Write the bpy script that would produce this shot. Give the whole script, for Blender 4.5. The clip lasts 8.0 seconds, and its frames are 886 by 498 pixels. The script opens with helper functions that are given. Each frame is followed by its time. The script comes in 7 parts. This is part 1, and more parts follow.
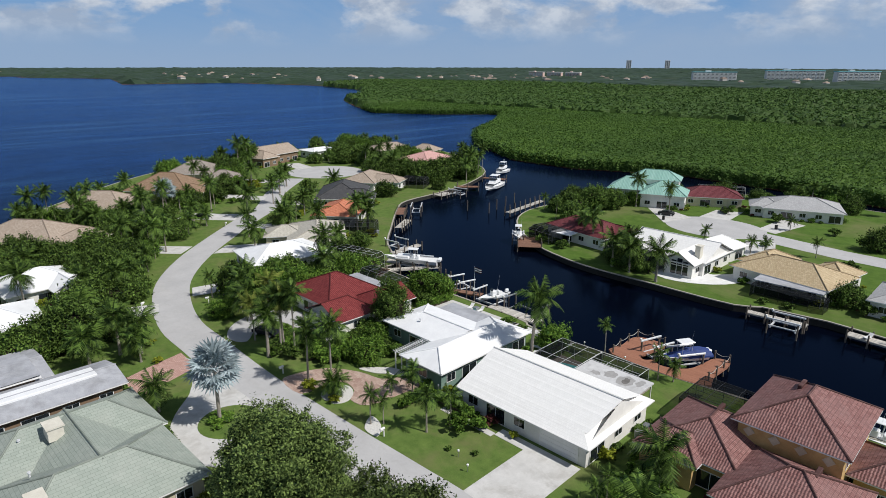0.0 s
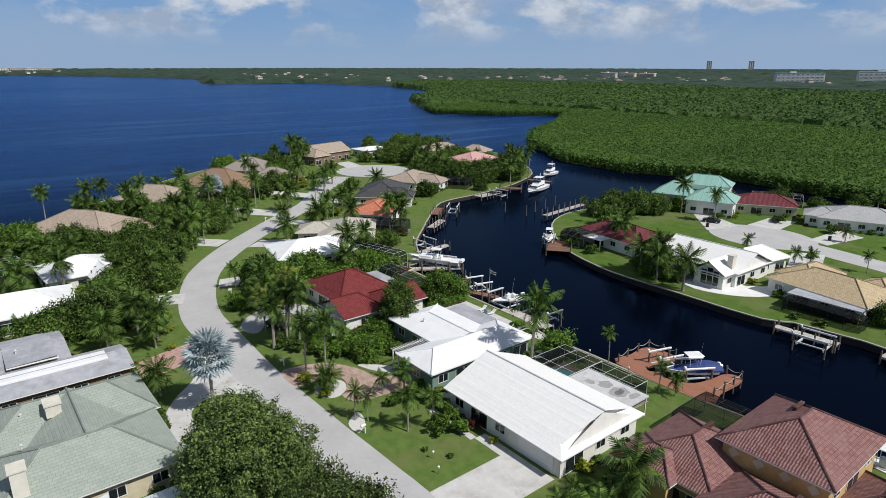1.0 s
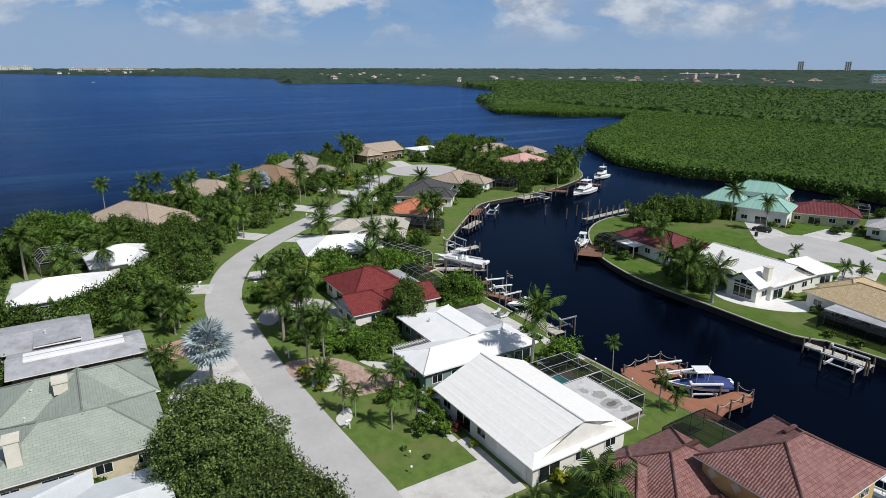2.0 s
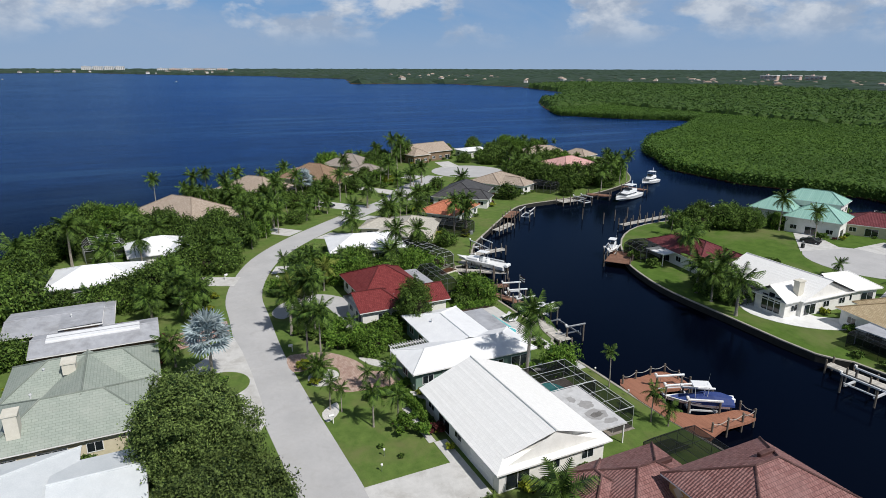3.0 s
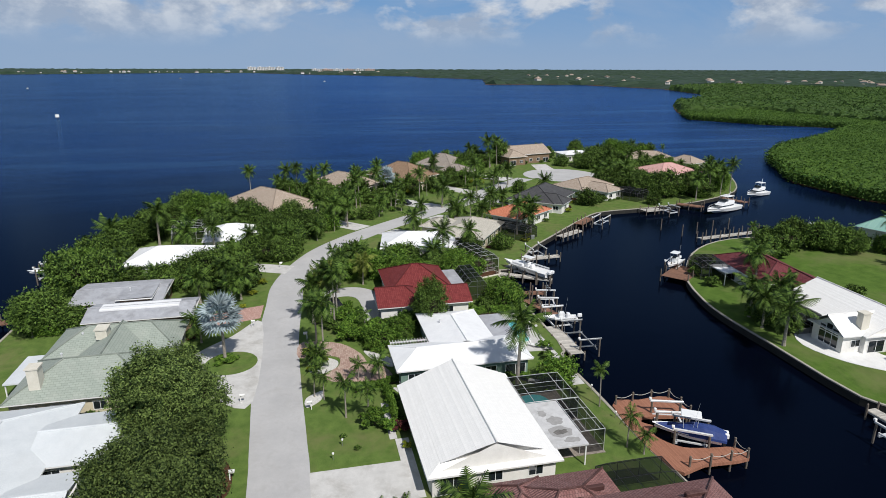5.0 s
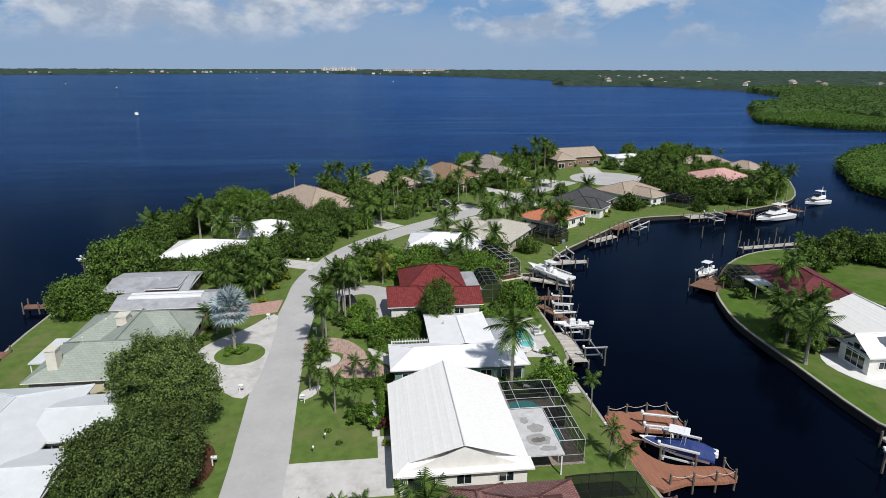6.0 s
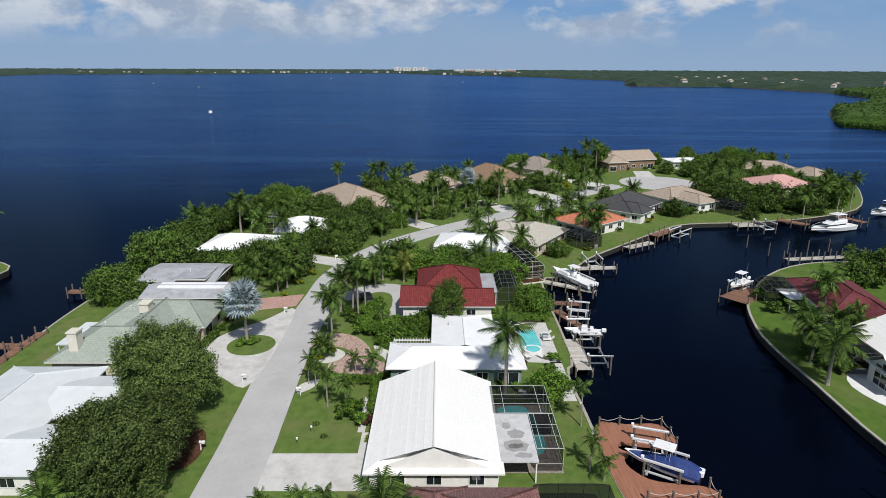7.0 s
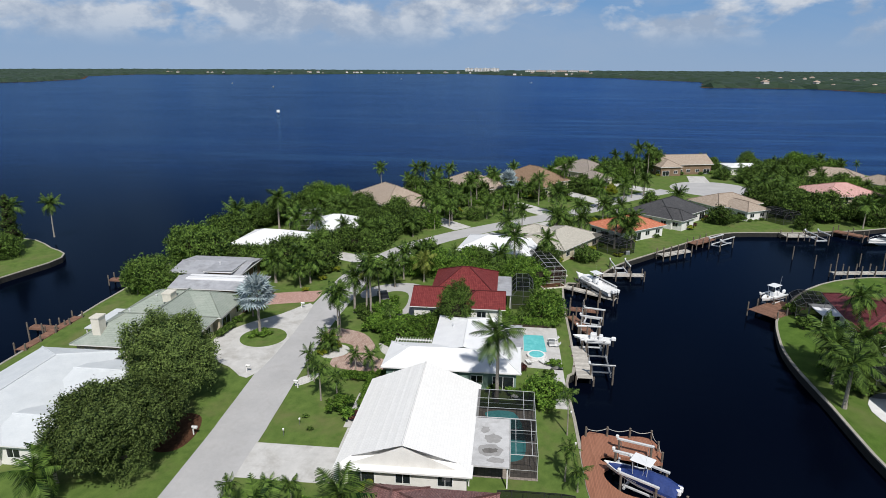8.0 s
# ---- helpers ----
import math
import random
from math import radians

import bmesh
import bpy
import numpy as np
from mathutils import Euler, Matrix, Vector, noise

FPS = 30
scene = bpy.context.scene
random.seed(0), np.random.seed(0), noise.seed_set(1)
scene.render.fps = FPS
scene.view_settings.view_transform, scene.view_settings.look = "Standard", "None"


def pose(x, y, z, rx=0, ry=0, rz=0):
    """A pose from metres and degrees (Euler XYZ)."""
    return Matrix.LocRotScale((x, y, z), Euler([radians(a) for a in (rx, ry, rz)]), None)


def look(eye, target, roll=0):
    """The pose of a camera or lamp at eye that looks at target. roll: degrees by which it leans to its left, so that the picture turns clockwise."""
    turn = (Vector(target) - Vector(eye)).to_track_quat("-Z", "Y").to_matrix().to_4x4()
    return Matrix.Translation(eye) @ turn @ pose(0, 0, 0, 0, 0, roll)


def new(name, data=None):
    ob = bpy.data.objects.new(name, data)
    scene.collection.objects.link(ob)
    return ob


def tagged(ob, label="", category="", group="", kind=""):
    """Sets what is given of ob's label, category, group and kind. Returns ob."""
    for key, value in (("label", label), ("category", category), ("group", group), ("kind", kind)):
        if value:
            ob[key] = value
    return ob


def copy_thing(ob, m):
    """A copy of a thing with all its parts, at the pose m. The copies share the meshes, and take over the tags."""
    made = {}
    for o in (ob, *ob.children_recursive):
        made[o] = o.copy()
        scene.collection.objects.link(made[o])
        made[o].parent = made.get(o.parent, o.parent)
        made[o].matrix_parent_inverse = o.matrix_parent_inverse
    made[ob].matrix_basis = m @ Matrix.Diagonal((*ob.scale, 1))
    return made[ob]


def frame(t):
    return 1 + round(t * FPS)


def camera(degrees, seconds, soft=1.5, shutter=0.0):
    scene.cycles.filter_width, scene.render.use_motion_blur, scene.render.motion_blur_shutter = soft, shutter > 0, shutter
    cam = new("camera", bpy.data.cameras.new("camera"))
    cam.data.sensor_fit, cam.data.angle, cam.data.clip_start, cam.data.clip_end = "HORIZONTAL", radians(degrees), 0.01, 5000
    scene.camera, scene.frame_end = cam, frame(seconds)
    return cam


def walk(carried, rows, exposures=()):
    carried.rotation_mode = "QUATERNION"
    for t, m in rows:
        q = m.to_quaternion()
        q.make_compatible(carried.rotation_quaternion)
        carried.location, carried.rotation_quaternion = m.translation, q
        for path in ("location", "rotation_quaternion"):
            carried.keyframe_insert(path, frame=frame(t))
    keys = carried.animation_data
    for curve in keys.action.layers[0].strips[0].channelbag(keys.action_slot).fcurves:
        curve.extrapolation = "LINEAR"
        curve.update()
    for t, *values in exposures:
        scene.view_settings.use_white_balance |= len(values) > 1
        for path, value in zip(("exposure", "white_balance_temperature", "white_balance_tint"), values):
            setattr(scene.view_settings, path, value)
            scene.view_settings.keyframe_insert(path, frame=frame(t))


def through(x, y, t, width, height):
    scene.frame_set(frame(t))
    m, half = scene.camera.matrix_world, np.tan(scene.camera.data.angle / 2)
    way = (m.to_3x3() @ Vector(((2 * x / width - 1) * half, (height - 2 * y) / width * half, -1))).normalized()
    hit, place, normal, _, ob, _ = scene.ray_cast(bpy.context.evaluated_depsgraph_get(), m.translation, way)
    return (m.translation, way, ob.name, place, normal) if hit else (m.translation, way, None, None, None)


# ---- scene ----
cam = camera(71.0, 8.0, soft=0.5)
PATH = [
    (0, (2.56, 1.0, 42.295), (1.209, 2.359, 41.722), 0.1),
    (0.5, (5.792, 4.518, 42.253), (4.368, 5.8, 41.681), 0.1),
    (1, (8.834, 8.221, 42.258), (7.339, 9.419, 41.687), 0.1),
    (1.5, (11.635, 12.076, 42.246), (10.071, 13.184, 41.675), 0.1),
    (3, (18.942, 24.371, 42.428), (17.215, 25.204, 41.859), 0.2),
    (3.5, (20.931, 28.564, 42.502), (19.161, 29.301, 41.934), 0.2),
    (4, (22.703, 32.874, 42.56), (20.895, 33.513, 41.993), 0.2),
    (4.5, (24.232, 37.366, 42.626), (22.391, 37.903, 42.058), 0.2),
    (6, (27.495, 51.073, 43.124), (25.591, 51.299, 42.556), 0.2),
    (6.5, (28.031, 55.762, 43.231), (26.117, 55.881, 42.663), 0.2),
    (7, (28.223, 60.488, 43.297), (26.305, 60.498, 42.729), 0.2),
    (7.5, (28.274, 65.249, 43.436), (26.358, 65.155, 42.868), 0.2),
    (8, (28.113, 70.037, 43.591), (26.206, 69.833, 43.024), 0.2),
]
walk(cam, [(t, look(eye, target, roll)) for t, eye, target, roll in PATH],
     [(0.0, -0.12), (8.0, -0.12)])

# ---- world, sun, exposure ----
SUN_AZ, SUN_EL = 18.0, 50.0
sun_way = Vector((math.cos(radians(SUN_AZ)) * math.cos(radians(SUN_EL)), math.sin(radians(SUN_AZ)) * math.cos(radians(SUN_EL)), math.sin(radians(SUN_EL))))
lamp = new("sun", bpy.data.lights.new("sun", "SUN"))
lamp.data.energy, lamp.data.angle, lamp.data.color = 4.7, radians(0.53), (1.0, 0.965, 0.915)
lamp.matrix_world = look(sun_way * 300, (0, 0, 0))

world = bpy.data.worlds.new("sky")
scene.world = world
world.use_nodes = True


def nodes_of(tree):
    tree.nodes.clear()
    made = lambda kind, **k: add_node(tree, kind, **k)
    return made, tree.links.new


def add_node(tree, kind, **k):
    n = tree.nodes.new(kind)
    for key, value in k.items():
        if key.startswith("_"):
            n.inputs[key[1:]].default_value = value
        else:
            setattr(n, key, value)
    return n


def ramp(n, stops):
    e = n.color_ramp.elements
    while len(e) < len(stops):
        e.new(0.5)
    for i, (at, c) in enumerate(stops):
        e[i].position, e[i].color = at, (*c, 1) if len(c) == 3 else c
    return n


def build_sky():
    mk, link = nodes_of(world.node_tree)
    sky = mk("ShaderNodeTexSky", sky_type="NISHITA", sun_disc=False, sun_elevation=radians(SUN_EL), sun_rotation=radians(90 - SUN_AZ), air_density=0.85, dust_density=0.4, ozone_density=3.0, altitude=40)
    tc = mk("ShaderNodeTexCoord")
    sep = mk("ShaderNodeSeparateXYZ")
    link(tc.outputs["Generated"], sep.inputs[0])

    def stretched(x, y, z):
        mp = mk("ShaderNodeMapping")
        mp.inputs["Scale"].default_value = (x, y, z)
        mp.inputs["Location"].default_value = (3.1, 1.7, 0.4)
        link(tc.outputs["Generated"], mp.inputs["Vector"])
        return mp.outputs[0]

    def blend(a, b, fac):
        m = mk("ShaderNodeMix", data_type="RGBA")
        link(fac, m.inputs["Factor"])
        link(a, m.inputs["A"])
        if isinstance(b, tuple):
            m.inputs["B"].default_value = (*b, 1)
        else:
            link(b, m.inputs["B"])
        return m.outputs["Result"]

    def times(a, b):
        m = mk("ShaderNodeMath", operation="MULTIPLY")
        link(a, m.inputs[0])
        link(b, m.inputs[1])
        return m.outputs[0]

    def band(stops):
        r = ramp(mk("ShaderNodeValToRGB"), [(at, (v, v, v)) for at, v in stops])
        link(sep.outputs["Z"], r.inputs[0])
        return r.outputs[0]

    # broad thin sheets
    veil = mk("ShaderNodeTexNoise", _Scale=2.6, _Detail=7.0, _Roughness=0.6, _Distortion=0.5)
    link(stretched(1, 1, 3.2), veil.inputs["Vector"])
    vc = ramp(mk("ShaderNodeValToRGB"), [(0.36, (0.10, 0.10, 0.10)), (0.60, (0.85, 0.85, 0.85))])
    link(veil.outputs["Fac"], vc.inputs[0])
    # heaped fair-weather clouds standing over the haze
    heap = mk("ShaderNodeTexNoise", _Scale=6.5, _Detail=11.0, _Roughness=0.54, _Distortion=0.15)
    link(stretched(1, 1, 2.1), heap.inputs["Vector"])
    hc = ramp(mk("ShaderNodeValToRGB"), [(0.46, (0, 0, 0)), (0.545, (1, 1, 1))])
    link(heap.outputs["Fac"], hc.inputs[0])
    relief = mk("ShaderNodeTexNoise", _Scale=17.0, _Detail=9.0, _Roughness=0.6)
    link(stretched(1, 1, 1.7), relief.inputs["Vector"])
    tone = ramp(mk("ShaderNodeValToRGB"), [(0.40, (7.8, 9.3, 11.9)), (0.60, (15.0, 15.8, 17.0))])
    link(relief.outputs["Fac"], tone.inputs[0])
    col = blend(sky.outputs[0], (2.7, 7.4, 15.2), band([(0.0, 0.85), (0.22, 0.6), (0.5, 0.0)]))
    col = blend(col, (6.9, 9.2, 13.0), times(vc.outputs[0], band([(0.0, 1.0), (0.2, 1.0), (0.4, 0.3)])))
    col = blend(col, tone.outputs[0], times(hc.outputs[0], band([(0.022, 0.0), (0.048, 1.0), (0.22, 1.0), (0.4, 0.3)])))
    col = blend(col, (6.4, 9.0, 12.9), band([(0.0, 0.95), (0.03, 0.75), (0.075, 0.25), (0.13, 0.0)]))
    bg = mk("ShaderNodeBackground", _Strength=0.048)
    link(col, bg.inputs["Color"])
    out = mk("ShaderNodeOutputWorld")
    link(bg.outputs[0], out.inputs["Surface"])


build_sky()


# ---- materials ----
def surface(name, dark, light, size=1.0, rough=0.8, bump=0.2, fine=12.0, metal=0.0, stain=None, stain_size=0.2, stain_amount=0.5, per_object=0.0, per_island=0.0, spec=0.4, uv=False):
    """Two-scale noise between two colours, with fine relief, broad stains, and a shade for each piece."""
    m = bpy.data.materials.new(name)
    m.use_nodes = True
    mk, link = nodes_of(m.node_tree)
    tc = mk("ShaderNodeTexCoord")
    co = tc.outputs["UV" if uv else "Object"]
    n1 = mk("ShaderNodeTexNoise", _Scale=1.0 / size, _Detail=6.0, _Roughness=0.65)
    n2 = mk("ShaderNodeTexNoise", _Scale=fine, _Detail=3.0)
    link(co, n1.inputs["Vector"])
    link(co, n2.inputs["Vector"])
    mixn = mk("ShaderNodeMix", data_type="FLOAT", _Factor=0.35)
    link(n1.outputs["Fac"], mixn.inputs["A"])
    link(n2.outputs["Fac"], mixn.inputs["B"])
    cr = ramp(mk("ShaderNodeValToRGB"), [(0.34, dark), (0.66, light)])
    link(mixn.outputs["Result"], cr.inputs[0])
    col = cr.outputs[0]
    if stain:
        n3 = mk("ShaderNodeTexNoise", _Scale=stain_size, _Detail=5.0, _Roughness=0.7, _Distortion=0.4)
        link(co, n3.inputs["Vector"])
        k = ramp(mk("ShaderNodeValToRGB"), [(0.48, (0, 0, 0)), (0.68, (stain_amount,) * 3)])
        link(n3.outputs["Fac"], k.inputs[0])
        mx = mk("ShaderNodeMix", data_type="RGBA")
        mx.inputs["B"].default_value = (*stain, 1)
        link(k.outputs[0], mx.inputs["Factor"])
        link(col, mx.inputs["A"])
        col = mx.outputs["Result"]
    for amount, node, socket in ((per_object, "ShaderNodeObjectInfo", "Random"), (per_island, "ShaderNodeNewGeometry", "Random Per Island")):
        if amount:
            r = mk(node)
            mr = mk("ShaderNodeMapRange")
            mr.inputs["To Min"].default_value, mr.inputs["To Max"].default_value = 1 - amount, 1 + amount
            link(r.outputs[socket], mr.inputs["Value"])
            hs = mk("ShaderNodeHueSaturation")
            link(mr.outputs[0], hs.inputs["Value"])
            link(col, hs.inputs["Color"])
            col = hs.outputs[0]
    b = mk("ShaderNodeBsdfPrincipled", _Roughness=rough, _Metallic=metal)
    b.inputs["Specular IOR Level"].default_value = spec
    link(col, b.inputs["Base Color"])
    if bump:
        bp = mk("ShaderNodeBump", _Strength=bump, _Distance=0.05)
        link(mixn.outputs["Result"], bp.inputs["Height"])
        link(bp.outputs[0], b.inputs["Normal"])
    out = mk("ShaderNodeOutputMaterial")
    link(b.outputs[0], out.inputs["Surface"])
    return m


def tile_material(name, dark, light, wide, course, stain=None, stain_amount=0.4, depth=0.5, seam=0.6, rough=0.75):
    """Roof tiles on the (u, v) metres of a slope: rounded pans across, courses along, pieces of uneven shade."""
    m = bpy.data.materials.new(name)
    m.use_nodes = True
    mk, link = nodes_of(m.node_tree)
    tc = mk("ShaderNodeTexCoord")
    br = mk("ShaderNodeTexBrick", offset=0.5, _Scale=1.0)
    br.inputs["Brick Width"].default_value, br.inputs["Row Height"].default_value = wide, course
    br.inputs["Mortar Size"].default_value, br.inputs["Mortar Smooth"].default_value = 0.02, 0.3
    br.inputs["Color1"].default_value, br.inputs["Color2"].default_value = (*dark, 1), (*light, 1)
    br.inputs["Mortar"].default_value = (*[c * seam for c in dark], 1)
    link(tc.outputs["UV"], br.inputs["Vector"])
    n1 = mk("ShaderNodeTexNoise", _Scale=0.35, _Detail=7.0, _Roughness=0.7)
    link(tc.outputs["Object"], n1.inputs["Vector"])
    k = ramp(mk("ShaderNodeValToRGB"), [(0.45, (0, 0, 0)), (0.7, (stain_amount,) * 3)])
    link(n1.outputs["Fac"], k.inputs[0])
    mx = mk("ShaderNodeMix", data_type="RGBA")
    mx.inputs["B"].default_value = (*(stain or dark), 1)
    link(k.outputs[0], mx.inputs["Factor"])
    link(br.outputs["Color"], mx.inputs["A"])
    wv = mk("ShaderNodeTexWave", wave_type="BANDS", bands_direction="X", wave_profile="SIN", _Scale=2 * math.pi / (20 * wide))
    link(tc.outputs["UV"], wv.inputs["Vector"])
    bp = mk("ShaderNodeBump", _Strength=depth, _Distance=0.06)
    link(wv.outputs["Fac"], bp.inputs["Height"])
    b = mk("ShaderNodeBsdfPrincipled", _Roughness=rough)
    b.inputs["Specular IOR Level"].default_value = 0.3
    link(mx.outputs["Result"], b.inputs["Base Color"])
    link(bp.outputs[0], b.inputs["Normal"])
    out = mk("ShaderNodeOutputMaterial")
    link(b.outputs[0], out.inputs["Surface"])
    return m


def leafy(name, dark, light, size=2.0, through=0.08, rough=0.6, patch=None):
    m = bpy.data.materials.new(name)
    m.use_nodes = True
    mk, link = nodes_of(m.node_tree)
    tc, geo, info = mk("ShaderNodeTexCoord"), mk("ShaderNodeNewGeometry"), mk("ShaderNodeObjectInfo")
    n1 = mk("ShaderNodeTexNoise", _Scale=1.0 / size, _Detail=5.0, _Roughness=0.7)
    link(tc.outputs["Object"], n1.inputs["Vector"])
    a = mk("ShaderNodeMath", operation="MULTIPLY")
    a.inputs[1].default_value = 0.6
    link(geo.outputs["Random Per Island"], a.inputs[0])
    s = mk("ShaderNodeMath", operation="ADD")
    link(a.outputs[0], s.inputs[0])
    link(n1.outputs["Fac"], s.inputs[1])
    cr = ramp(mk("ShaderNodeValToRGB"), [(0.54, dark), (1.06, light)])
    link(s.outputs[0], cr.inputs[0])
    col = cr.outputs[0]
    if patch:
        n3 = mk("ShaderNodeTexNoise", _Scale=0.012, _Detail=4.0)
        link(tc.outputs["Object"], n3.inputs["Vector"])
        k = ramp(mk("ShaderNodeValToRGB"), [(0.42, (0, 0, 0)), (0.62, (0.7, 0.7, 0.7))])
        link(n3.outputs["Fac"], k.inputs[0])
        mx = mk("ShaderNodeMix", data_type="RGBA")
        mx.inputs["B"].default_value = (*patch, 1)
        link(k.outputs[0], mx.inputs["Factor"])
        link(col, mx.inputs["A"])
        col = mx.outputs["Result"]
    hs = mk("ShaderNodeHueSaturation")
    mr = mk("ShaderNodeMapRange")
    mr.inputs["To Min"].default_value, mr.inputs["To Max"].default_value = 0.72, 1.3
    link(info.outputs["Random"], mr.inputs["Value"])
    link(mr.outputs[0], hs.inputs["Value"])
    link(col, hs.inputs["Color"])
    b = mk("ShaderNodeBsdfPrincipled", _Roughness=rough)
    b.inputs["Specular IOR Level"].default_value = 0.1
    link(hs.outputs[0], b.inputs["Base Color"])
    t = mk("ShaderNodeBsdfTranslucent")
    link(hs.outputs[0], t.inputs["Color"])
    mix = mk("ShaderNodeMixShader", _Fac=through)
    link(b.outputs[0], mix.inputs[1])
    link(t.outputs[0], mix.inputs[2])
    out = mk("ShaderNodeOutputMaterial")
    link(mix.outputs[0], out.inputs["Surface"])
    return m


def water_material():
    m = bpy.data.materials.new("water")
    m.use_nodes = True
    mk, link = nodes_of(m.node_tree)
    tc = mk("ShaderNodeTexCoord")
    mp = mk("ShaderNodeMapping")
    mp.inputs["Rotation"].default_value = (0, 0, radians(25))
    mp.inputs["Scale"].default_value = (1.0, 0.45, 1.0)
    link(tc.outputs["Object"], mp.inputs["Vector"])
    w1 = mk("ShaderNodeTexNoise", _Scale=0.42, _Detail=7.0, _Roughness=0.62)
    w2 = mk("ShaderNodeTexNoise", _Scale=0.11, _Detail=4.0, _Roughness=0.5)
    link(mp.outputs[0], w1.inputs["Vector"])
    link(mp.outputs[0], w2.inputs["Vector"])
    add = mk("ShaderNodeMath", operation="MULTIPLY_ADD")
    add.inputs[1].default_value = 1.1
    link(w2.outputs["Fac"], add.inputs[0])
    link(w1.outputs["Fac"], add.inputs[2])
    # wind streaks and slicks; calmer, darker, less glossy water as x rises past -330
    gust = mk("ShaderNodeTexNoise", _Scale=0.012, _Detail=5.0, _Roughness=0.6, _Distortion=0.8)
    link(mp.outputs[0], gust.inputs["Vector"])
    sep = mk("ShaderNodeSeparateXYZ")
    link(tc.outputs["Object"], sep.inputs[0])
    near_x = mk("ShaderNodeMapRange", interpolation_type="SMOOTHSTEP")
    near_x.inputs["From Min"].default_value, near_x.inputs["From Max"].default_value = -330.0, -120.0
    link(sep.outputs["X"], near_x.inputs["Value"])
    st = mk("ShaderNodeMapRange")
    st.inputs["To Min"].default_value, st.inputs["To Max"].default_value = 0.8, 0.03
    link(near_x.outputs[0], st.inputs["Value"])
    gs = mk("ShaderNodeMapRange")
    gs.inputs["From Min"].default_value, gs.inputs["From Max"].default_value = 0.3, 0.7
    gs.inputs["To Min"].default_value, gs.inputs["To Max"].default_value = 0.45, 1.5
    link(gust.outputs["Fac"], gs.inputs["Value"])
    pw = mk("ShaderNodeMath", operation="MULTIPLY")
    link(st.outputs[0], pw.inputs[0])
    link(gs.outputs[0], pw.inputs[1])
    bp = mk("ShaderNodeBump", _Distance=0.5)
    link(pw.outputs[0], bp.inputs["Strength"])
    link(add.outputs[0], bp.inputs["Height"])
    # broad wind-roughened patches scatter more blue
    pc = ramp(mk("ShaderNodeValToRGB"), [(0.41, (0.0008, 0.0056, 0.029)), (0.59, (0.0034, 0.0165, 0.068))])
    chop = mk("ShaderNodeTexNoise", _Scale=0.085, _Detail=6.0, _Roughness=0.7, _Distortion=0.6)
    link(mp.outputs[0], chop.inputs["Vector"])
    both = mk("ShaderNodeMix", data_type="FLOAT", _Factor=0.5)
    link(gust.outputs["Fac"], both.inputs["A"])
    link(chop.outputs["Fac"], both.inputs["B"])
    link(both.outputs["Result"], pc.inputs[0])
    long = mk("ShaderNodeMapping")
    long.inputs["Scale"].default_value = (1.0, 0.09, 1.0)
    link(tc.outputs["Object"], long.inputs["Vector"])
    lane = mk("ShaderNodeTexNoise", _Scale=0.034, _Detail=6.0, _Roughness=0.62, _Distortion=0.5)
    link(long.outputs[0], lane.inputs["Vector"])
    lr = ramp(mk("ShaderNodeValToRGB"), [(0.52, (0, 0, 0)), (0.62, (0.75, 0.75, 0.75))])
    link(lane.outputs["Fac"], lr.inputs[0])
    slick = mk("ShaderNodeMix", data_type="RGBA")
    slick.inputs["B"].default_value = (0.011, 0.034, 0.088, 1)
    link(lr.outputs[0], slick.inputs["Factor"])
    link(pc.outputs[0], slick.inputs["A"])
    # water colour graded along y, from 0.62 to 1.65 times its value
    y_gain = mk("ShaderNodeMapRange", interpolation_type="SMOOTHSTEP")
    y_gain.inputs["From Min"].default_value, y_gain.inputs["From Max"].default_value = -260.0, 260.0
    y_gain.inputs["To Min"].default_value, y_gain.inputs["To Max"].default_value = 0.62, 1.65
    link(sep.outputs["Y"], y_gain.inputs["Value"])
    y_toned = mk("ShaderNodeHueSaturation")
    link(y_gain.outputs[0], y_toned.inputs["Value"])
    link(slick.outputs["Result"], y_toned.inputs["Color"])
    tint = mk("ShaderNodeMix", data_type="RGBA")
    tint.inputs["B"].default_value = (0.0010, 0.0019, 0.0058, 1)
    link(y_toned.outputs["Color"], tint.inputs["A"])
    link(near_x.outputs[0], tint.inputs["Factor"])
    body = mk("ShaderNodeBsdfDiffuse")
    link(tint.outputs["Result"], body.inputs["Color"])
    gloss = mk("ShaderNodeBsdfGlossy", _Roughness=0.16, _Color=(0.36, 0.62, 1.0, 1))
    fr = mk("ShaderNodeFresnel", _IOR=1.33)
    for n in (body, gloss, fr):
        link(bp.outputs[0], n.inputs["Normal"])
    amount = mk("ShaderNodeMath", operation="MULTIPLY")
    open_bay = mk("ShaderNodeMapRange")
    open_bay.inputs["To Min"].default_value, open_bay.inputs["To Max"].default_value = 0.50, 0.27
    link(near_x.outputs[0], open_bay.inputs["Value"])
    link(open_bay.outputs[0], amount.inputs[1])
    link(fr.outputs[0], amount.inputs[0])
    mix = mk("ShaderNodeMixShader")
    link(amount.outputs[0], mix.inputs[0])
    link(body.outputs[0], mix.inputs[1])
    link(gloss.outputs[0], mix.inputs[2])
    out = mk("ShaderNodeOutputMaterial")
    link(mix.outputs[0], out.inputs["Surface"])
    return m


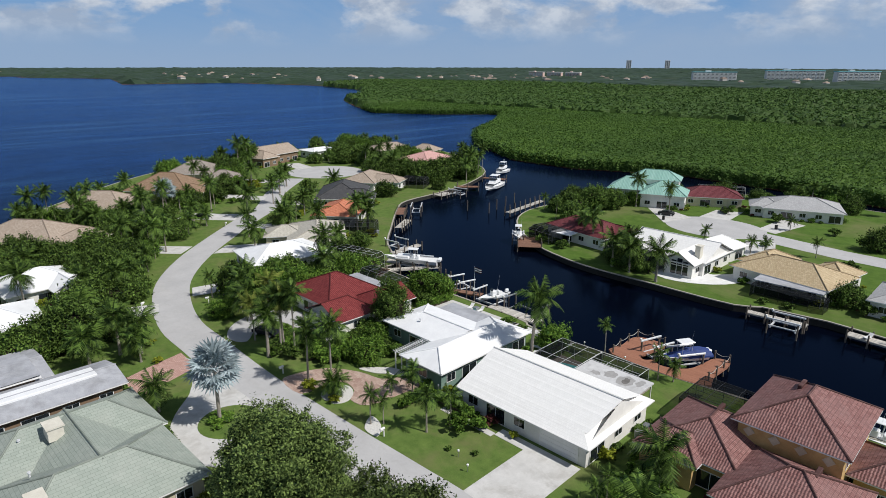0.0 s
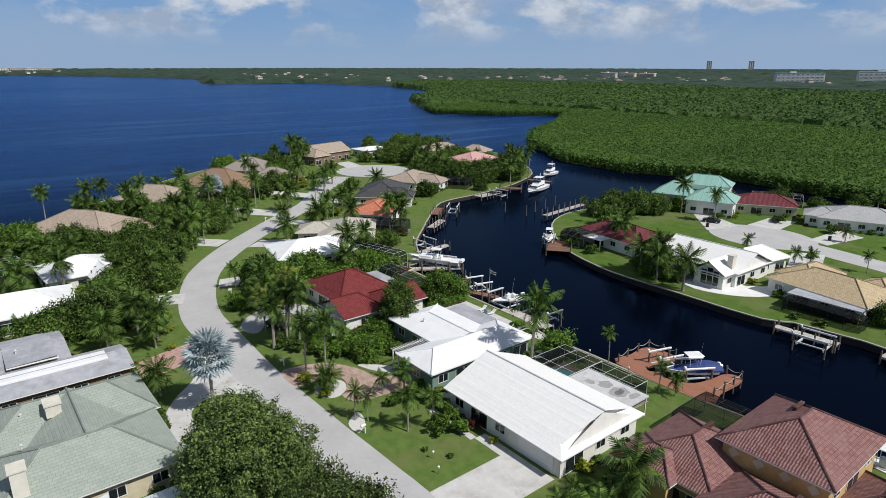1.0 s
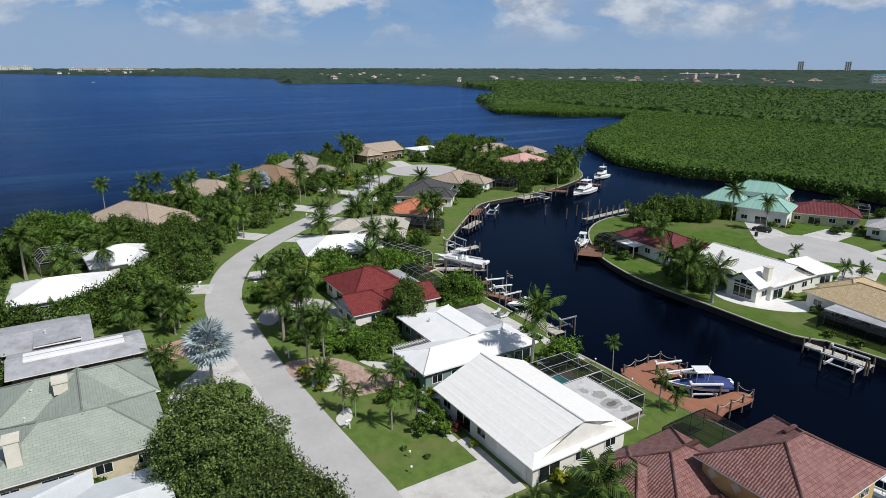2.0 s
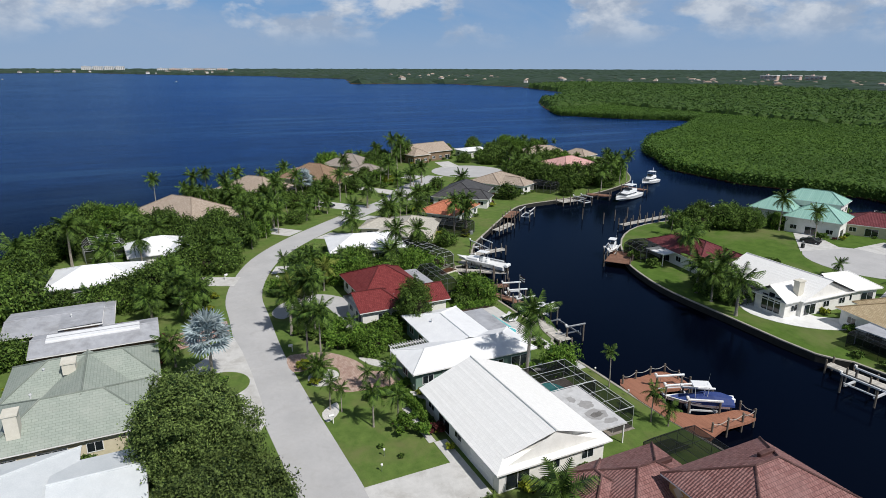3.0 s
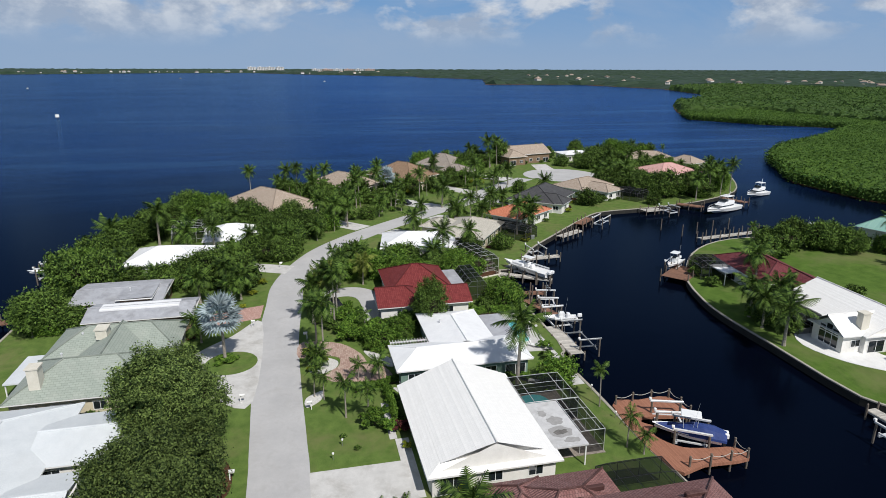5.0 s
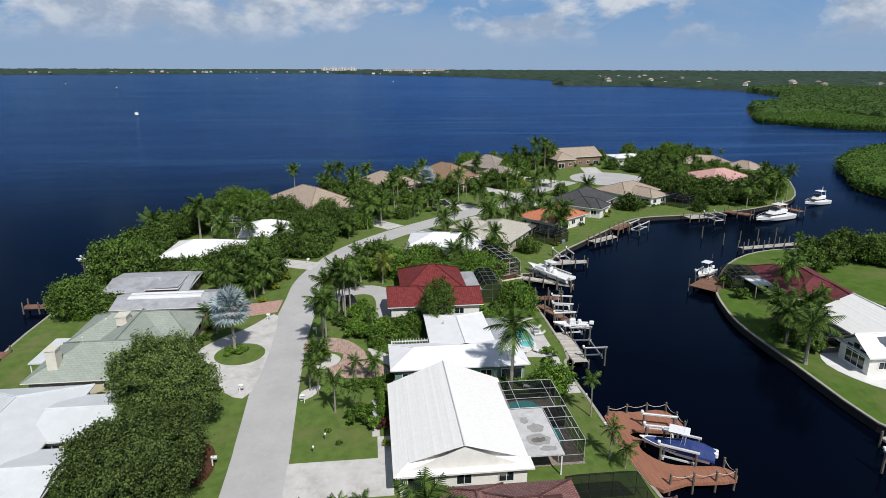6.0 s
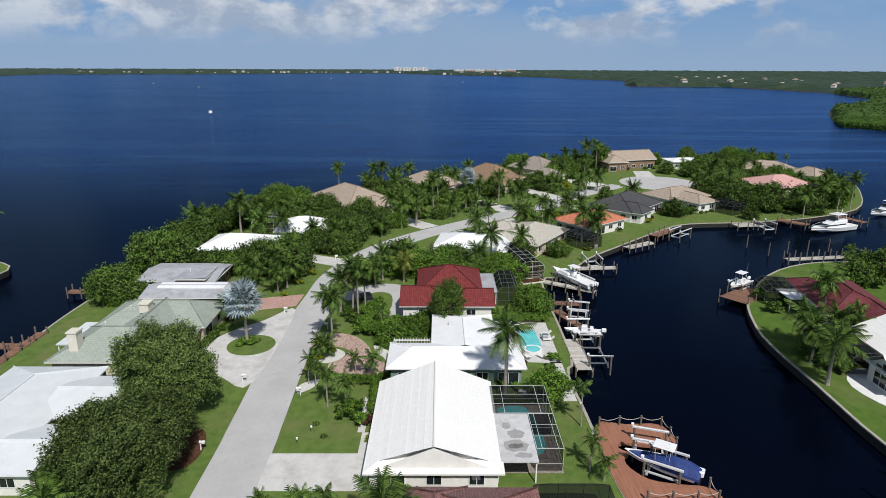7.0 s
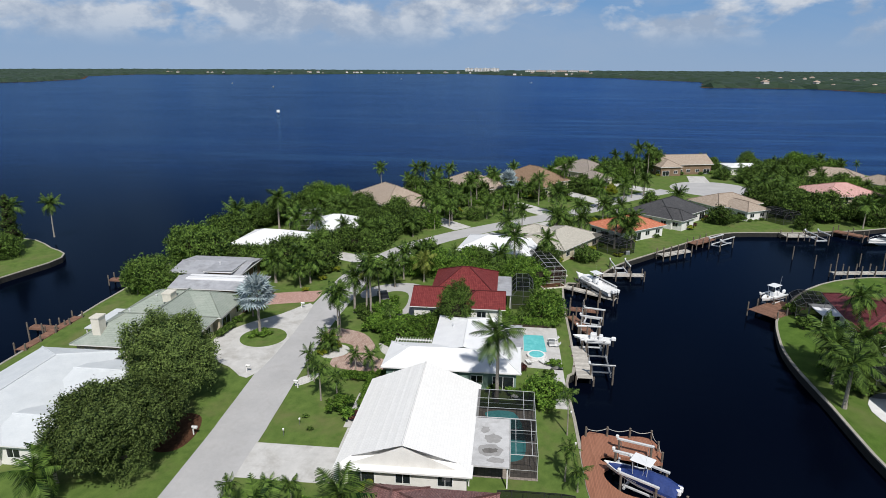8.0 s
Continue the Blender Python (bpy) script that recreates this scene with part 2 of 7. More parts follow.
def screen_material():
    m = bpy.data.materials.new("insect_screen")
    m.use_nodes = True
    mk, link = nodes_of(m.node_tree)
    d = mk("ShaderNodeBsdfDiffuse", _Color=(0.012, 0.014, 0.016, 1))
    t = mk("ShaderNodeBsdfTransparent")
    mix = mk("ShaderNodeMixShader", _Fac=0.48)
    link(d.outputs[0], mix.inputs[1])
    link(t.outputs[0], mix.inputs[2])
    out = mk("ShaderNodeOutputMaterial")
    link(mix.outputs[0], out.inputs["Surface"])
    return m


M = {}
M["water"] = water_material()
M["screen"] = screen_material()
M["lawn"] = surface("lawn", (0.064, 0.112, 0.025), (0.134, 0.198, 0.048), 1.6, 0.95, 0.6, 9.0, stain=(0.165, 0.165, 0.070), stain_size=0.16, stain_amount=0.6, spec=0.1)
M["lush"] = surface("watered_lawn", (0.050, 0.096, 0.016), (0.102, 0.172, 0.032), 2.4, 0.95, 0.6, 7.0, stain=(0.15, 0.165, 0.065), stain_size=0.05, stain_amount=0.85, spec=0.1)
M["bed"] = surface("mulch", (0.045, 0.022, 0.012), (0.12, 0.06, 0.035), 0.6, 0.95, 0.7, 20, spec=0.1)
M["asphalt"] = surface("asphalt", (0.385, 0.382, 0.385), (0.495, 0.49, 0.49), 4.0, 0.9, 0.15, 25, stain=(0.33, 0.32, 0.31), stain_size=0.5, stain_amount=0.35, spec=0.2)
M["concrete"] = surface("concrete", (0.47, 0.465, 0.45), (0.61, 0.60, 0.585), 1.5, 0.85, 0.2, 18, stain=(0.30, 0.28, 0.25), stain_size=0.35, stain_amount=0.5)
M["cap"] = surface("seawall_concrete", (0.29, 0.27, 0.23), (0.44, 0.41, 0.35), 1.0, 0.85, 0.3, 14, stain=(0.20, 0.19, 0.16), stain_size=0.5, stain_amount=0.6)
M["seawall_dark"] = surface("seawall_face", (0.010, 0.010, 0.009), (0.032, 0.030, 0.026), 0.8, 0.8, 0.4, 10)
M["gravel"] = surface("white_gravel", (0.46, 0.45, 0.43), (0.66, 0.65, 0.62), 0.25, 0.9, 0.6, 9, spec=0.2)
M["pinkpave"] = tile_material("pink_pavers", (0.42, 0.25, 0.21), (0.55, 0.37, 0.32), 0.4, 0.2, depth=0.1, seam=0.7)
M["terracepave"] = tile_material("grey_brown_pavers", (0.22, 0.19, 0.165), (0.32, 0.28, 0.245), 0.4, 0.4, depth=0.1, seam=0.7)
M["brickpave"] = tile_material("brick_pavers", (0.33, 0.215, 0.175), (0.48, 0.36, 0.30), 0.6, 0.3, stain=(0.52, 0.43, 0.36), depth=0.1, seam=0.7)
M["greywood"] = surface("weathered_boards", (0.36, 0.335, 0.30), (0.56, 0.53, 0.48), 0.7, 0.85, 0.3, 20, per_island=0.2)
M["brownwood"] = surface("brown_boards", (0.15, 0.075, 0.05), (0.27, 0.15, 0.10), 0.7, 0.8, 0.3, 20, per_island=0.2)
M["pile"] = surface("pile_wood", (0.075, 0.06, 0.05), (0.19, 0.16, 0.13), 0.5, 0.9, 0.4, 12)
M["alu"] = surface("white_aluminium", (0.62, 0.63, 0.64), (0.75, 0.76, 0.77), 0.8, 0.4, 0.05, 10, metal=0.2)
M["greymetal"] = surface("grey_metal", (0.28, 0.29, 0.30), (0.42, 0.43, 0.44), 0.8, 0.45, 0.05, 10, metal=0.7)
M["bronze"] = surface("bronze_aluminium", (0.10, 0.10, 0.105), (0.17, 0.17, 0.175), 0.8, 0.5, 0.05, 10, metal=0.4)
M["white"] = surface("white_paint", (0.70, 0.70, 0.69), (0.82, 0.82, 0.81), 1.2, 0.5, 0.08, 14, stain=(0.58, 0.57, 0.54), stain_size=0.5, stain_amount=0.3)
M["gel"] = surface("gelcoat", (0.74, 0.75, 0.76), (0.82, 0.83, 0.84), 2.0, 0.25, 0.02, 6)
M["bluecloth"] = surface("blue_canvas", (0.012, 0.03, 0.13), (0.022, 0.05, 0.20), 0.8, 0.7, 0.4, 6)
M["black"] = surface("black_plastic", (0.012, 0.012, 0.013), (0.03, 0.03, 0.032), 0.5, 0.45, 0.05, 12)
M["glass"] = surface("dark_glass", (0.010, 0.014, 0.018), (0.02, 0.026, 0.03), 3.0, 0.06, 0.0, 4, spec=0.7)
M["wall_white"] = surface("white_stucco", (0.66, 0.65, 0.62), (0.80, 0.79, 0.76), 1.5, 0.9, 0.25, 16, stain=(0.52, 0.50, 0.46), stain_size=0.3, stain_amount=0.35)
M["wall_green"] = surface("green_stucco", (0.13, 0.21, 0.175), (0.20, 0.29, 0.245), 1.5, 0.9, 0.25, 16)
M["wall_cream"] = surface("cream_stucco", (0.50, 0.44, 0.31), (0.64, 0.58, 0.44), 1.5, 0.9, 0.25, 16, stain=(0.38, 0.33, 0.25), stain_size=0.3)
M["wall_yellow"] = surface("ochre_stucco", (0.46, 0.29, 0.105), (0.60, 0.42, 0.19), 1.5, 0.9, 0.25, 16, stain=(0.34, 0.22, 0.10), stain_size=0.3)
M["wall_brown"] = surface("brown_stucco", (0.15, 0.10, 0.065), (0.26, 0.18, 0.12), 1.5, 0.9, 0.25, 16)
M["roof_white"] = tile_material("white_flat_tiles", (0.79, 0.785, 0.77), (0.84, 0.835, 0.82), 0.33, 0.36, stain=(0.75, 0.74, 0.715), stain_amount=0.3, depth=0.06, seam=0.92)
M["roof_white_flat"] = surface("white_membrane", (0.70, 0.71, 0.73), (0.82, 0.83, 0.84), 2.0, 0.7, 0.1, 8, stain=(0.60, 0.60, 0.60), stain_size=0.2, stain_amount=0.35)
M["roof_white_dull"] = surface("weathered_pale_membrane", (0.54, 0.575, 0.60), (0.65, 0.68, 0.70), 2.0, 0.7, 0.1, 8, stain=(0.52, 0.54, 0.55), stain_size=0.2, stain_amount=0.3)
M["roof_grey_flat"] = surface("grey_membrane", (0.30, 0.31, 0.34), (0.44, 0.45, 0.48), 1.5, 0.8, 0.15, 10, stain=(0.20, 0.20, 0.205), stain_size=0.28, stain_amount=0.6)
M["roof_lanai"] = surface("weathered_white_membrane", (0.46, 0.46, 0.465), (0.60, 0.60, 0.605), 1.2, 0.8, 0.15, 10, stain=(0.34, 0.335, 0.33), stain_size=0.5, stain_amount=0.6)
M["stain_dark"] = surface("dark_water_stain", (0.10, 0.095, 0.09), (0.19, 0.18, 0.17), 0.4, 0.85, 0.1, 10)
M["stain_pale"] = surface("grey_water_stain", (0.27, 0.265, 0.26), (0.36, 0.355, 0.35), 0.5, 0.85, 0.1, 10)
M["roof_grey"] = tile_material("grey_shingles", (0.36, 0.36, 0.365), (0.47, 0.47, 0.475), 0.4, 0.2, stain=(0.30, 0.30, 0.30), depth=0.1, seam=0.75)
M["roof_wine"] = tile_material("wine_red_barrel_tiles", (0.115, 0.022, 0.028), (0.180, 0.045, 0.052), 0.33, 0.4, stain=(0.20, 0.075, 0.082), depth=0.8, seam=0.5)
M["roof_red"] = tile_material("red_barrel_tiles", (0.150, 0.022, 0.023), (0.225, 0.044, 0.043), 0.33, 0.4, stain=(0.16, 0.028, 0.027), depth=0.8, seam=0.5)
M["roof_mauve"] = tile_material("mauve_barrel_tiles", (0.205, 0.093, 0.086), (0.31, 0.160, 0.147), 0.28, 0.38, stain=(0.25, 0.150, 0.142), stain_amount=0.6, depth=0.9, seam=0.35)
M["roof_green"] = tile_material("pale_green_flat_tiles", (0.275, 0.315, 0.275), (0.315, 0.355, 0.312), 0.66, 0.38, stain=(0.37, 0.39, 0.35), stain_amount=0.5, depth=0.2, seam=0.66)
M["roof_tan"] = tile_material("tan_tiles", (0.32, 0.255, 0.20), (0.44, 0.365, 0.30), 0.33, 0.36, depth=0.4, seam=0.7)
M["roof_brown"] = tile_material("brown_shingles", (0.21, 0.135, 0.085), (0.31, 0.215, 0.145), 0.35, 0.25, depth=0.1, seam=0.75)
M["roof_taupe"] = tile_material("taupe_shingles", (0.25, 0.215, 0.185), (0.34, 0.30, 0.265), 0.35, 0.25, depth=0.1, seam=0.75)
M["roof_beige"] = tile_material("beige_flat_tiles", (0.41, 0.385, 0.33), (0.53, 0.50, 0.44), 0.33, 0.36, depth=0.2, seam=0.75)
M["roof_orange"] = tile_material("orange_tiles", (0.46, 0.155, 0.085), (0.60, 0.235, 0.14), 0.33, 0.36, depth=0.5, seam=0.7)
M["roof_dark"] = tile_material("charcoal_shingles", (0.048, 0.048, 0.052), (0.085, 0.085, 0.09), 0.35, 0.2, stain=(0.10, 0.10, 0.10), depth=0.1, seam=0.7)
M["roof_pink"] = tile_material("pink_tiles", (0.52, 0.29, 0.265), (0.64, 0.40, 0.37), 0.33, 0.36, depth=0.3, seam=0.8)
M["roof_teal"] = tile_material("teal_metal_roof", (0.23, 0.42, 0.36), (0.32, 0.52, 0.45), 0.45, 6.0, depth=0.6, seam=0.7, rough=0.45)
M["roof_gold"] = tile_material("golden_tan_tiles", (0.42, 0.32, 0.19), (0.56, 0.45, 0.29), 0.33, 0.36, depth=0.5, seam=0.65)
M["pool"] = surface("pool_water", (0.09, 0.46, 0.48), (0.20, 0.64, 0.65), 1.5, 0.06, 0.15, 3.0)
M["bark"] = surface("palm_bark", (0.20, 0.175, 0.145), (0.36, 0.33, 0.29), 0.4, 0.9, 0.5, 8)
M["wood"] = surface("tree_bark", (0.07, 0.05, 0.035), (0.16, 0.12, 0.09), 0.4, 0.95, 0.6, 8)
# near-black colour for crown cores, standing in for shade between the leaves
M["inner_shade"] = surface("inner_crown_shade", (0.012, 0.012, 0.007), (0.034, 0.030, 0.019), 0.3, 0.95, 0.8, 9, spec=0.1)
M["frond"] = leafy("palm_fronds", (0.007, 0.024, 0.005), (0.100, 0.165, 0.032), 1.2, through=0.08)
M["frond_yellow"] = leafy("yellow_green_fronds", (0.055, 0.085, 0.012), (0.17, 0.20, 0.045), 1.2)
M["frond_silver"] = leafy("silver_blue_fronds", (0.13, 0.175, 0.185), (0.37, 0.44, 0.465), 1.2, through=0.1)
M["leaf"] = leafy("tree_leaves", (0.006, 0.021, 0.005), (0.120, 0.195, 0.038), 1.0)
M["leaf_bright"] = leafy("bright_shrub_leaves", (0.020, 0.060, 0.008), (0.140, 0.240, 0.036), 0.8)
M["leaf_lime"] = leafy("lime_shrub_leaves", (0.10, 0.13, 0.012), (0.26, 0.29, 0.03), 1.0)
M["leaf_oak"] = leafy("oak_leaves", (0.007, 0.021, 0.006), (0.158, 0.222, 0.062), 1.2)
M["leaf_red"] = leafy("dark_red_shrub_leaves", (0.03, 0.012, 0.012), (0.10, 0.03, 0.028), 1.0)
# a little extra blue in the leaf colours stands for haze
M["mangrove"] = leafy("mangrove_canopy", (0.026, 0.068, 0.014), (0.088, 0.158, 0.026), 3.0, through=0.06, patch=(0.046, 0.090, 0.019))
M["wood_mid"] = leafy("woodland_canopy", (0.014, 0.040, 0.011), (0.066, 0.120, 0.026), 5.0, through=0.06, patch=(0.050, 0.090, 0.024))
# blue-grey share of this far green stands in for haze over distance
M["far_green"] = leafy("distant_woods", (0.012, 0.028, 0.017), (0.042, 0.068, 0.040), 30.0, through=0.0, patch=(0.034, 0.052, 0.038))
M["far_wall"] = surface("distant_stucco", (0.46, 0.43, 0.40), (0.62, 0.59, 0.56), 6.0, 0.9, 0.1, 3, per_object=0.35)
M["roof_far"] = surface("distant_roof_tiles", (0.24, 0.17, 0.13), (0.40, 0.33, 0.28), 9.0, 0.9, 0.1, 3, per_object=0.45)
M["condo_wall"] = surface("white_condo_stucco", (0.62, 0.61, 0.60), (0.76, 0.75, 0.74), 6.0, 0.9, 0.1, 3)
M["pink_wall"] = surface("distant_pink_stucco", (0.50, 0.36, 0.31), (0.62, 0.47, 0.42), 6.0, 0.9, 0.1, 3)
M["teal_paint"] = surface("teal_metal", (0.07, 0.27, 0.31), (0.12, 0.36, 0.40), 5.0, 0.6, 0.1, 3)
M["carpaint"] = surface("dark_car_paint", (0.012, 0.013, 0.016), (0.02, 0.021, 0.025), 2.0, 0.2, 0.0, 4)
M["chimney"] = surface("cream_chimney_stucco", (0.56, 0.53, 0.45), (0.68, 0.65, 0.57), 0.8, 0.9, 0.2, 12)


# ---- mesh helpers ----
def mesh_of(name, bm, material):
    me = bpy.data.meshes.new(name)
    bm.normal_update()
    bm.to_mesh(me)
    bm.free()
    if material:
        me.materials.append(material)
    return me


def part(name, bm, material, parent, label=""):
    ob = new(name, mesh_of(name, bm, material))
    ob.parent = parent
    if label:
        ob["label"] = label
    return ob


def share(name, me, parent, m, label=""):
    ob = new(name, me)
    ob.parent = parent
    ob.matrix_basis = m
    if label:
        ob["label"] = label
    return ob


def thing(name, label, category, m=None, group="", kind=""):
    ob = new(name)
    ob.empty_display_size = 0.3
    if m is not None:
        ob.matrix_basis = m
    return tagged(ob, label, category, group, kind)


def lone(name, bm, material, label, category, kind="", group=""):
    return tagged(new(name, mesh_of(name, bm, material)), label, category, group, kind)


def box(bm, x0, x1, y0, y1, z0, z1, m=None):
    v = [bm.verts.new((x, y, z)) for z in (z0, z1) for x, y in ((x0, y0), (x1, y0), (x1, y1), (x0, y1))]
    for f in ((3, 2, 1, 0), (4, 5, 6, 7), (0, 1, 5, 4), (1, 2, 6, 5), (2, 3, 7, 6), (3, 0, 4, 7)):
        bm.faces.new([v[i] for i in f])
    if m is not None:
        for a in v:
            a.co = m @ a.co
    return bm


def boxes(*rows):
    bm = bmesh.new()
    for r in rows:
        box(bm, *r)
    return bm


def bevelled(bm, w=0.03):
    bmesh.ops.bevel(bm, geom=list(bm.edges), offset=w, segments=1, affect="EDGES")
    return bm


def tube(bm, points, radii, sides=6, cap=True):
    """A bent, tapered tube through points."""
    rings = []
    n = len(points)
    for i, p in enumerate(points):
        p = Vector(p)
        d = (Vector(points[min(i + 1, n - 1)]) - Vector(points[max(i - 1, 0)])).normalized()
        a = d.orthogonal().normalized() if abs(d.z) < 0.9 else Vector((1, 0, 0))
        a = (a - d * a.dot(d)).normalized()
        b = d.cross(a)
        rings.append([bm.verts.new(p + (a * math.cos(2 * math.pi * k / sides) + b * math.sin(2 * math.pi * k / sides)) * radii[i]) for k in range(sides)])
    for r, s in zip(rings, rings[1:]):
        for k in range(sides):
            bm.faces.new((r[k], r[(k + 1) % sides], s[(k + 1) % sides], s[k]))
    if cap:
        bm.faces.new(rings[-1])
        bm.faces.new(rings[0][::-1])
    return bm


def slab(points, z0, z1):
    """A flat slab over a plan outline."""
    bm = bmesh.new()
    area = sum(a[0] * b[1] - b[0] * a[1] for a, b in zip(points, points[1:] + points[:1]))
    pts = points if area > 0 else points[::-1]
    top = [bm.verts.new((x, y, z1)) for x, y in pts]
    low = [bm.verts.new((x, y, z0)) for x, y in pts]
    bm.faces.new(top)
    n = len(pts)
    for i in range(n):
        bm.faces.new((low[i], low[(i + 1) % n], top[(i + 1) % n], top[i]))
    return bm


def glide(points, steps=5, closed=False):
    """Catmull-Rom through plan points."""
    out, n = [], len(points)
    P = [Vector((*p, 0)) for p in points]
    for i in range(n if closed else n - 1):
        p0, p1, p2, p3 = (P[(i - 1) % n], P[i], P[(i + 1) % n], P[(i + 2) % n]) if closed else (P[max(i - 1, 0)], P[i], P[i + 1], P[min(i + 2, n - 1)])
        for k in range(steps):
            t = k / steps
            q = 0.5 * ((2 * p1) + (p2 - p0) * t + (2 * p0 - 5 * p1 + 4 * p2 - p3) * t * t + (3 * p1 - p0 - 3 * p2 + p3) * t ** 3)
            out.append((q.x, q.y))
    if not closed:
        out.append(tuple(points[-1]))
    return out


def offset(line, d, closed=False):
    """A plan line moved d to its left."""
    out, n = [], len(line)
    for i in range(n):
        a = Vector(line[(i - 1) % n] if closed or i > 0 else line[0])
        b = Vector(line[(i + 1) % n] if closed or i < n - 1 else line[-1])
        t = (b - a).normalized()
        out.append((line[i][0] - t.y * d, line[i][1] + t.x * d))
    return out


def ribbon(line, width, z0, z1, closed=False):
    bm = bmesh.new()
    L, R = offset(line, width / 2, closed), offset(line, -width / 2, closed)
    n = len(line)
    rows = [[bm.verts.new((*p, z)) for p, z in ((l, z0), (l, z1), (r, z1), (r, z0))] for l, r in zip(L, R)]
    for i in range(n if closed else n - 1):
        a, b = rows[i], rows[(i + 1) % n]
        for k in range(3):
            bm.faces.new((a[k + 1], b[k + 1], b[k], a[k])[::-1])
    bmesh.ops.recalc_face_normals(bm, faces=bm.faces)
    return bm


def ellipse(cx, cy, rx, ry, n=28, turn=0.0):
    c, s = math.cos(radians(turn)), math.sin(radians(turn))
    return [(cx + rx * math.cos(a) * c - ry * math.sin(a) * s, cy + rx * math.cos(a) * s + ry * math.sin(a) * c) for a in (2 * math.pi * k / n for k in range(n))]


def inside(poly, X, Y):
    """Which of the points X, Y lie in a plan outline."""
    hit = np.zeros(X.shape, bool)
    for (x0, y0), (x1, y1) in zip(poly, poly[1:] + poly[:1]):
        if y0 == y1:
            continue
        cross = ((y0 > Y) != (y1 > Y)) & (X < (x1 - x0) * (Y - y0) / (y1 - y0) + x0)
        hit ^= cross
    return hit


# ---- ground, water, roads ----
SEA = -1.25
SHORE_MAIN = [(70, 79.6), (-30, 79.6), (-53, 79.2), (-60, 81.0), (-93.5, 81.7), (-97.5, 87.2), (-110, 95), (-120, 104.5), (-137.9, 122.7), (-143.7, 131.8), (-145.5, 147.3), (-148.5, 161), (-152, 172), (-163, 192), (-185, 208), (-215, 222), (-245, 220), (-265, 203), (-276, 175), (-275, 145), (-266, 115), (-246, 82), (-222, 56), (-199, 33), (-176, 10), (-160, 0), (-140, -4.5), (-120, -6.0), (-110, -6.0), (-75, -6.6), (-49, -5.5), (70, -5.0)]
SHORE_EAST = [(70, 117.5), (-20, 117.4), (-34.5, 113.9), (-51, 114.0), (-64, 114.2), (-73.3, 116.0), (-84, 120.3), (-98.5, 131.5), (-106.6, 144), (-108, 158), (-104, 180), (-96, 202), (-80, 216), (-50, 222), (-20, 220), (70, 218)]
SHORE_WEST = [(-60, -42), (-86, -36.8), (-101, -34), (-108, -42), (-116, -60), (-110, -110), (-60, -110)]
SHORE_MANGROVE = [(300, 238), (-33, 234), (-63, 241), (-107, 246), (-144, 229.5), (-178, 230), (-231, 262), (-262, 295), (-300, 361), (-348, 427), (-364, 430), (-398, 393), (-451, 367), (-540, 412), (-635, 469), (-700, 545), (-852, 666), (-1085, 735), (-1378, 689), (-1412, 476), (-1560, 522), (-1740, 567), (-1910, 645), (-2281, 470), (-2390, 545), (-2700, 300), (-3026, 51), (-3560, -200), (-3400, -620), (-3018, -1046), (-2790, -1660), (-2300, -1560), (-1873, -1274), (-1500, -1170), (-1400, -1250), (-1500, -1900), (-1000, -4300), (-3000, -4700), (-4900, -3000), (-4950, 0), (-4600, 3600), (-2000, 4900), (1500, 4900), (1500, 238)]

bm = bmesh.new()
bmesh.ops.create_grid(bm, x_segments=2, y_segments=2, size=6500)
bmesh.ops.translate(bm, verts=bm.verts, vec=(0, 0, SEA))
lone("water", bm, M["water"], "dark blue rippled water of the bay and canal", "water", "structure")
bm = bmesh.new()
bmesh.ops.create_grid(bm, x_segments=2, y_segments=2, size=6600)
bmesh.ops.translate(bm, verts=bm.verts, vec=(0, 0, SEA - 4))
lone("sea_bed", bm, M["bed"], "dark muddy bed under the water", "ground", "structure")

for outline, label in ((SHORE_MAIN, "lawn-covered low land of the built-up point"), (SHORE_EAST, "mown lawn of the point across the canal"), (SHORE_WEST, "mown lawn point across the bay inlet")):
    lone("ground", slab(glide(outline, 3, True), SEA - 2, 0.0), M["lush" if outline is SHORE_EAST else "lawn"], label, "ground", "structure")
lone("ground", slab(SHORE_MANGROVE, SEA - 2, SEA + 0.25), M["bed"], "dark muddy ground under the mangroves", "ground", "structure")

# concrete cap and dark face of each seawall
for outline in (SHORE_MAIN, SHORE_EAST, SHORE_WEST):
    line = glide(outline, 3, True)
    lone("seawall_cap", ribbon(line, 0.40, -0.10, 0.07, True), M["cap"], "weathered grey concrete seawall cap along the shore", "seawall", "structure")
    lone("seawall", ribbon(line, 0.34, SEA - 1.5, -0.10, True), M["seawall_dark"], "dark concrete seawall face", "seawall", "structure")

ROAD = glide([(70, 38.2), (-24, 37.8), (-40, 37.5), (-54, 37.0), (-70, 36.8), (-86, 37.6), (-96, 38.2), (-107, 41.1), (-119, 46.4), (-131, 55.4), (-142, 66.5), (-155, 81), (-167, 95), (-184, 108), (-203, 128)], 4)
lone("road", ribbon(ROAD, 6.6, -0.2, 0.03), M["asphalt"], "pale worn asphalt street curving through the point", "road", "structure")
lone("road", slab(ellipse(-208, 145, 15, 15), -0.2, 0.034), M["asphalt"], "pale asphalt turning circle at the street's end", "road", "structure")
EAST_ROAD = glide([(-58, 168), (-46, 166.5), (-32, 163.8), (-18, 162.5), (70, 158)], 4)
lone("road", ribbon(EAST_ROAD, 8.0, -0.2, 0.03), M["asphalt"], "pale asphalt street across the canal", "road", "structure")
lone("road", slab(ellipse(-60, 168, 13, 11), -0.2, 0.034), M["asphalt"], "pale asphalt turning circle across the canal", "road", "structure")


PADS = []


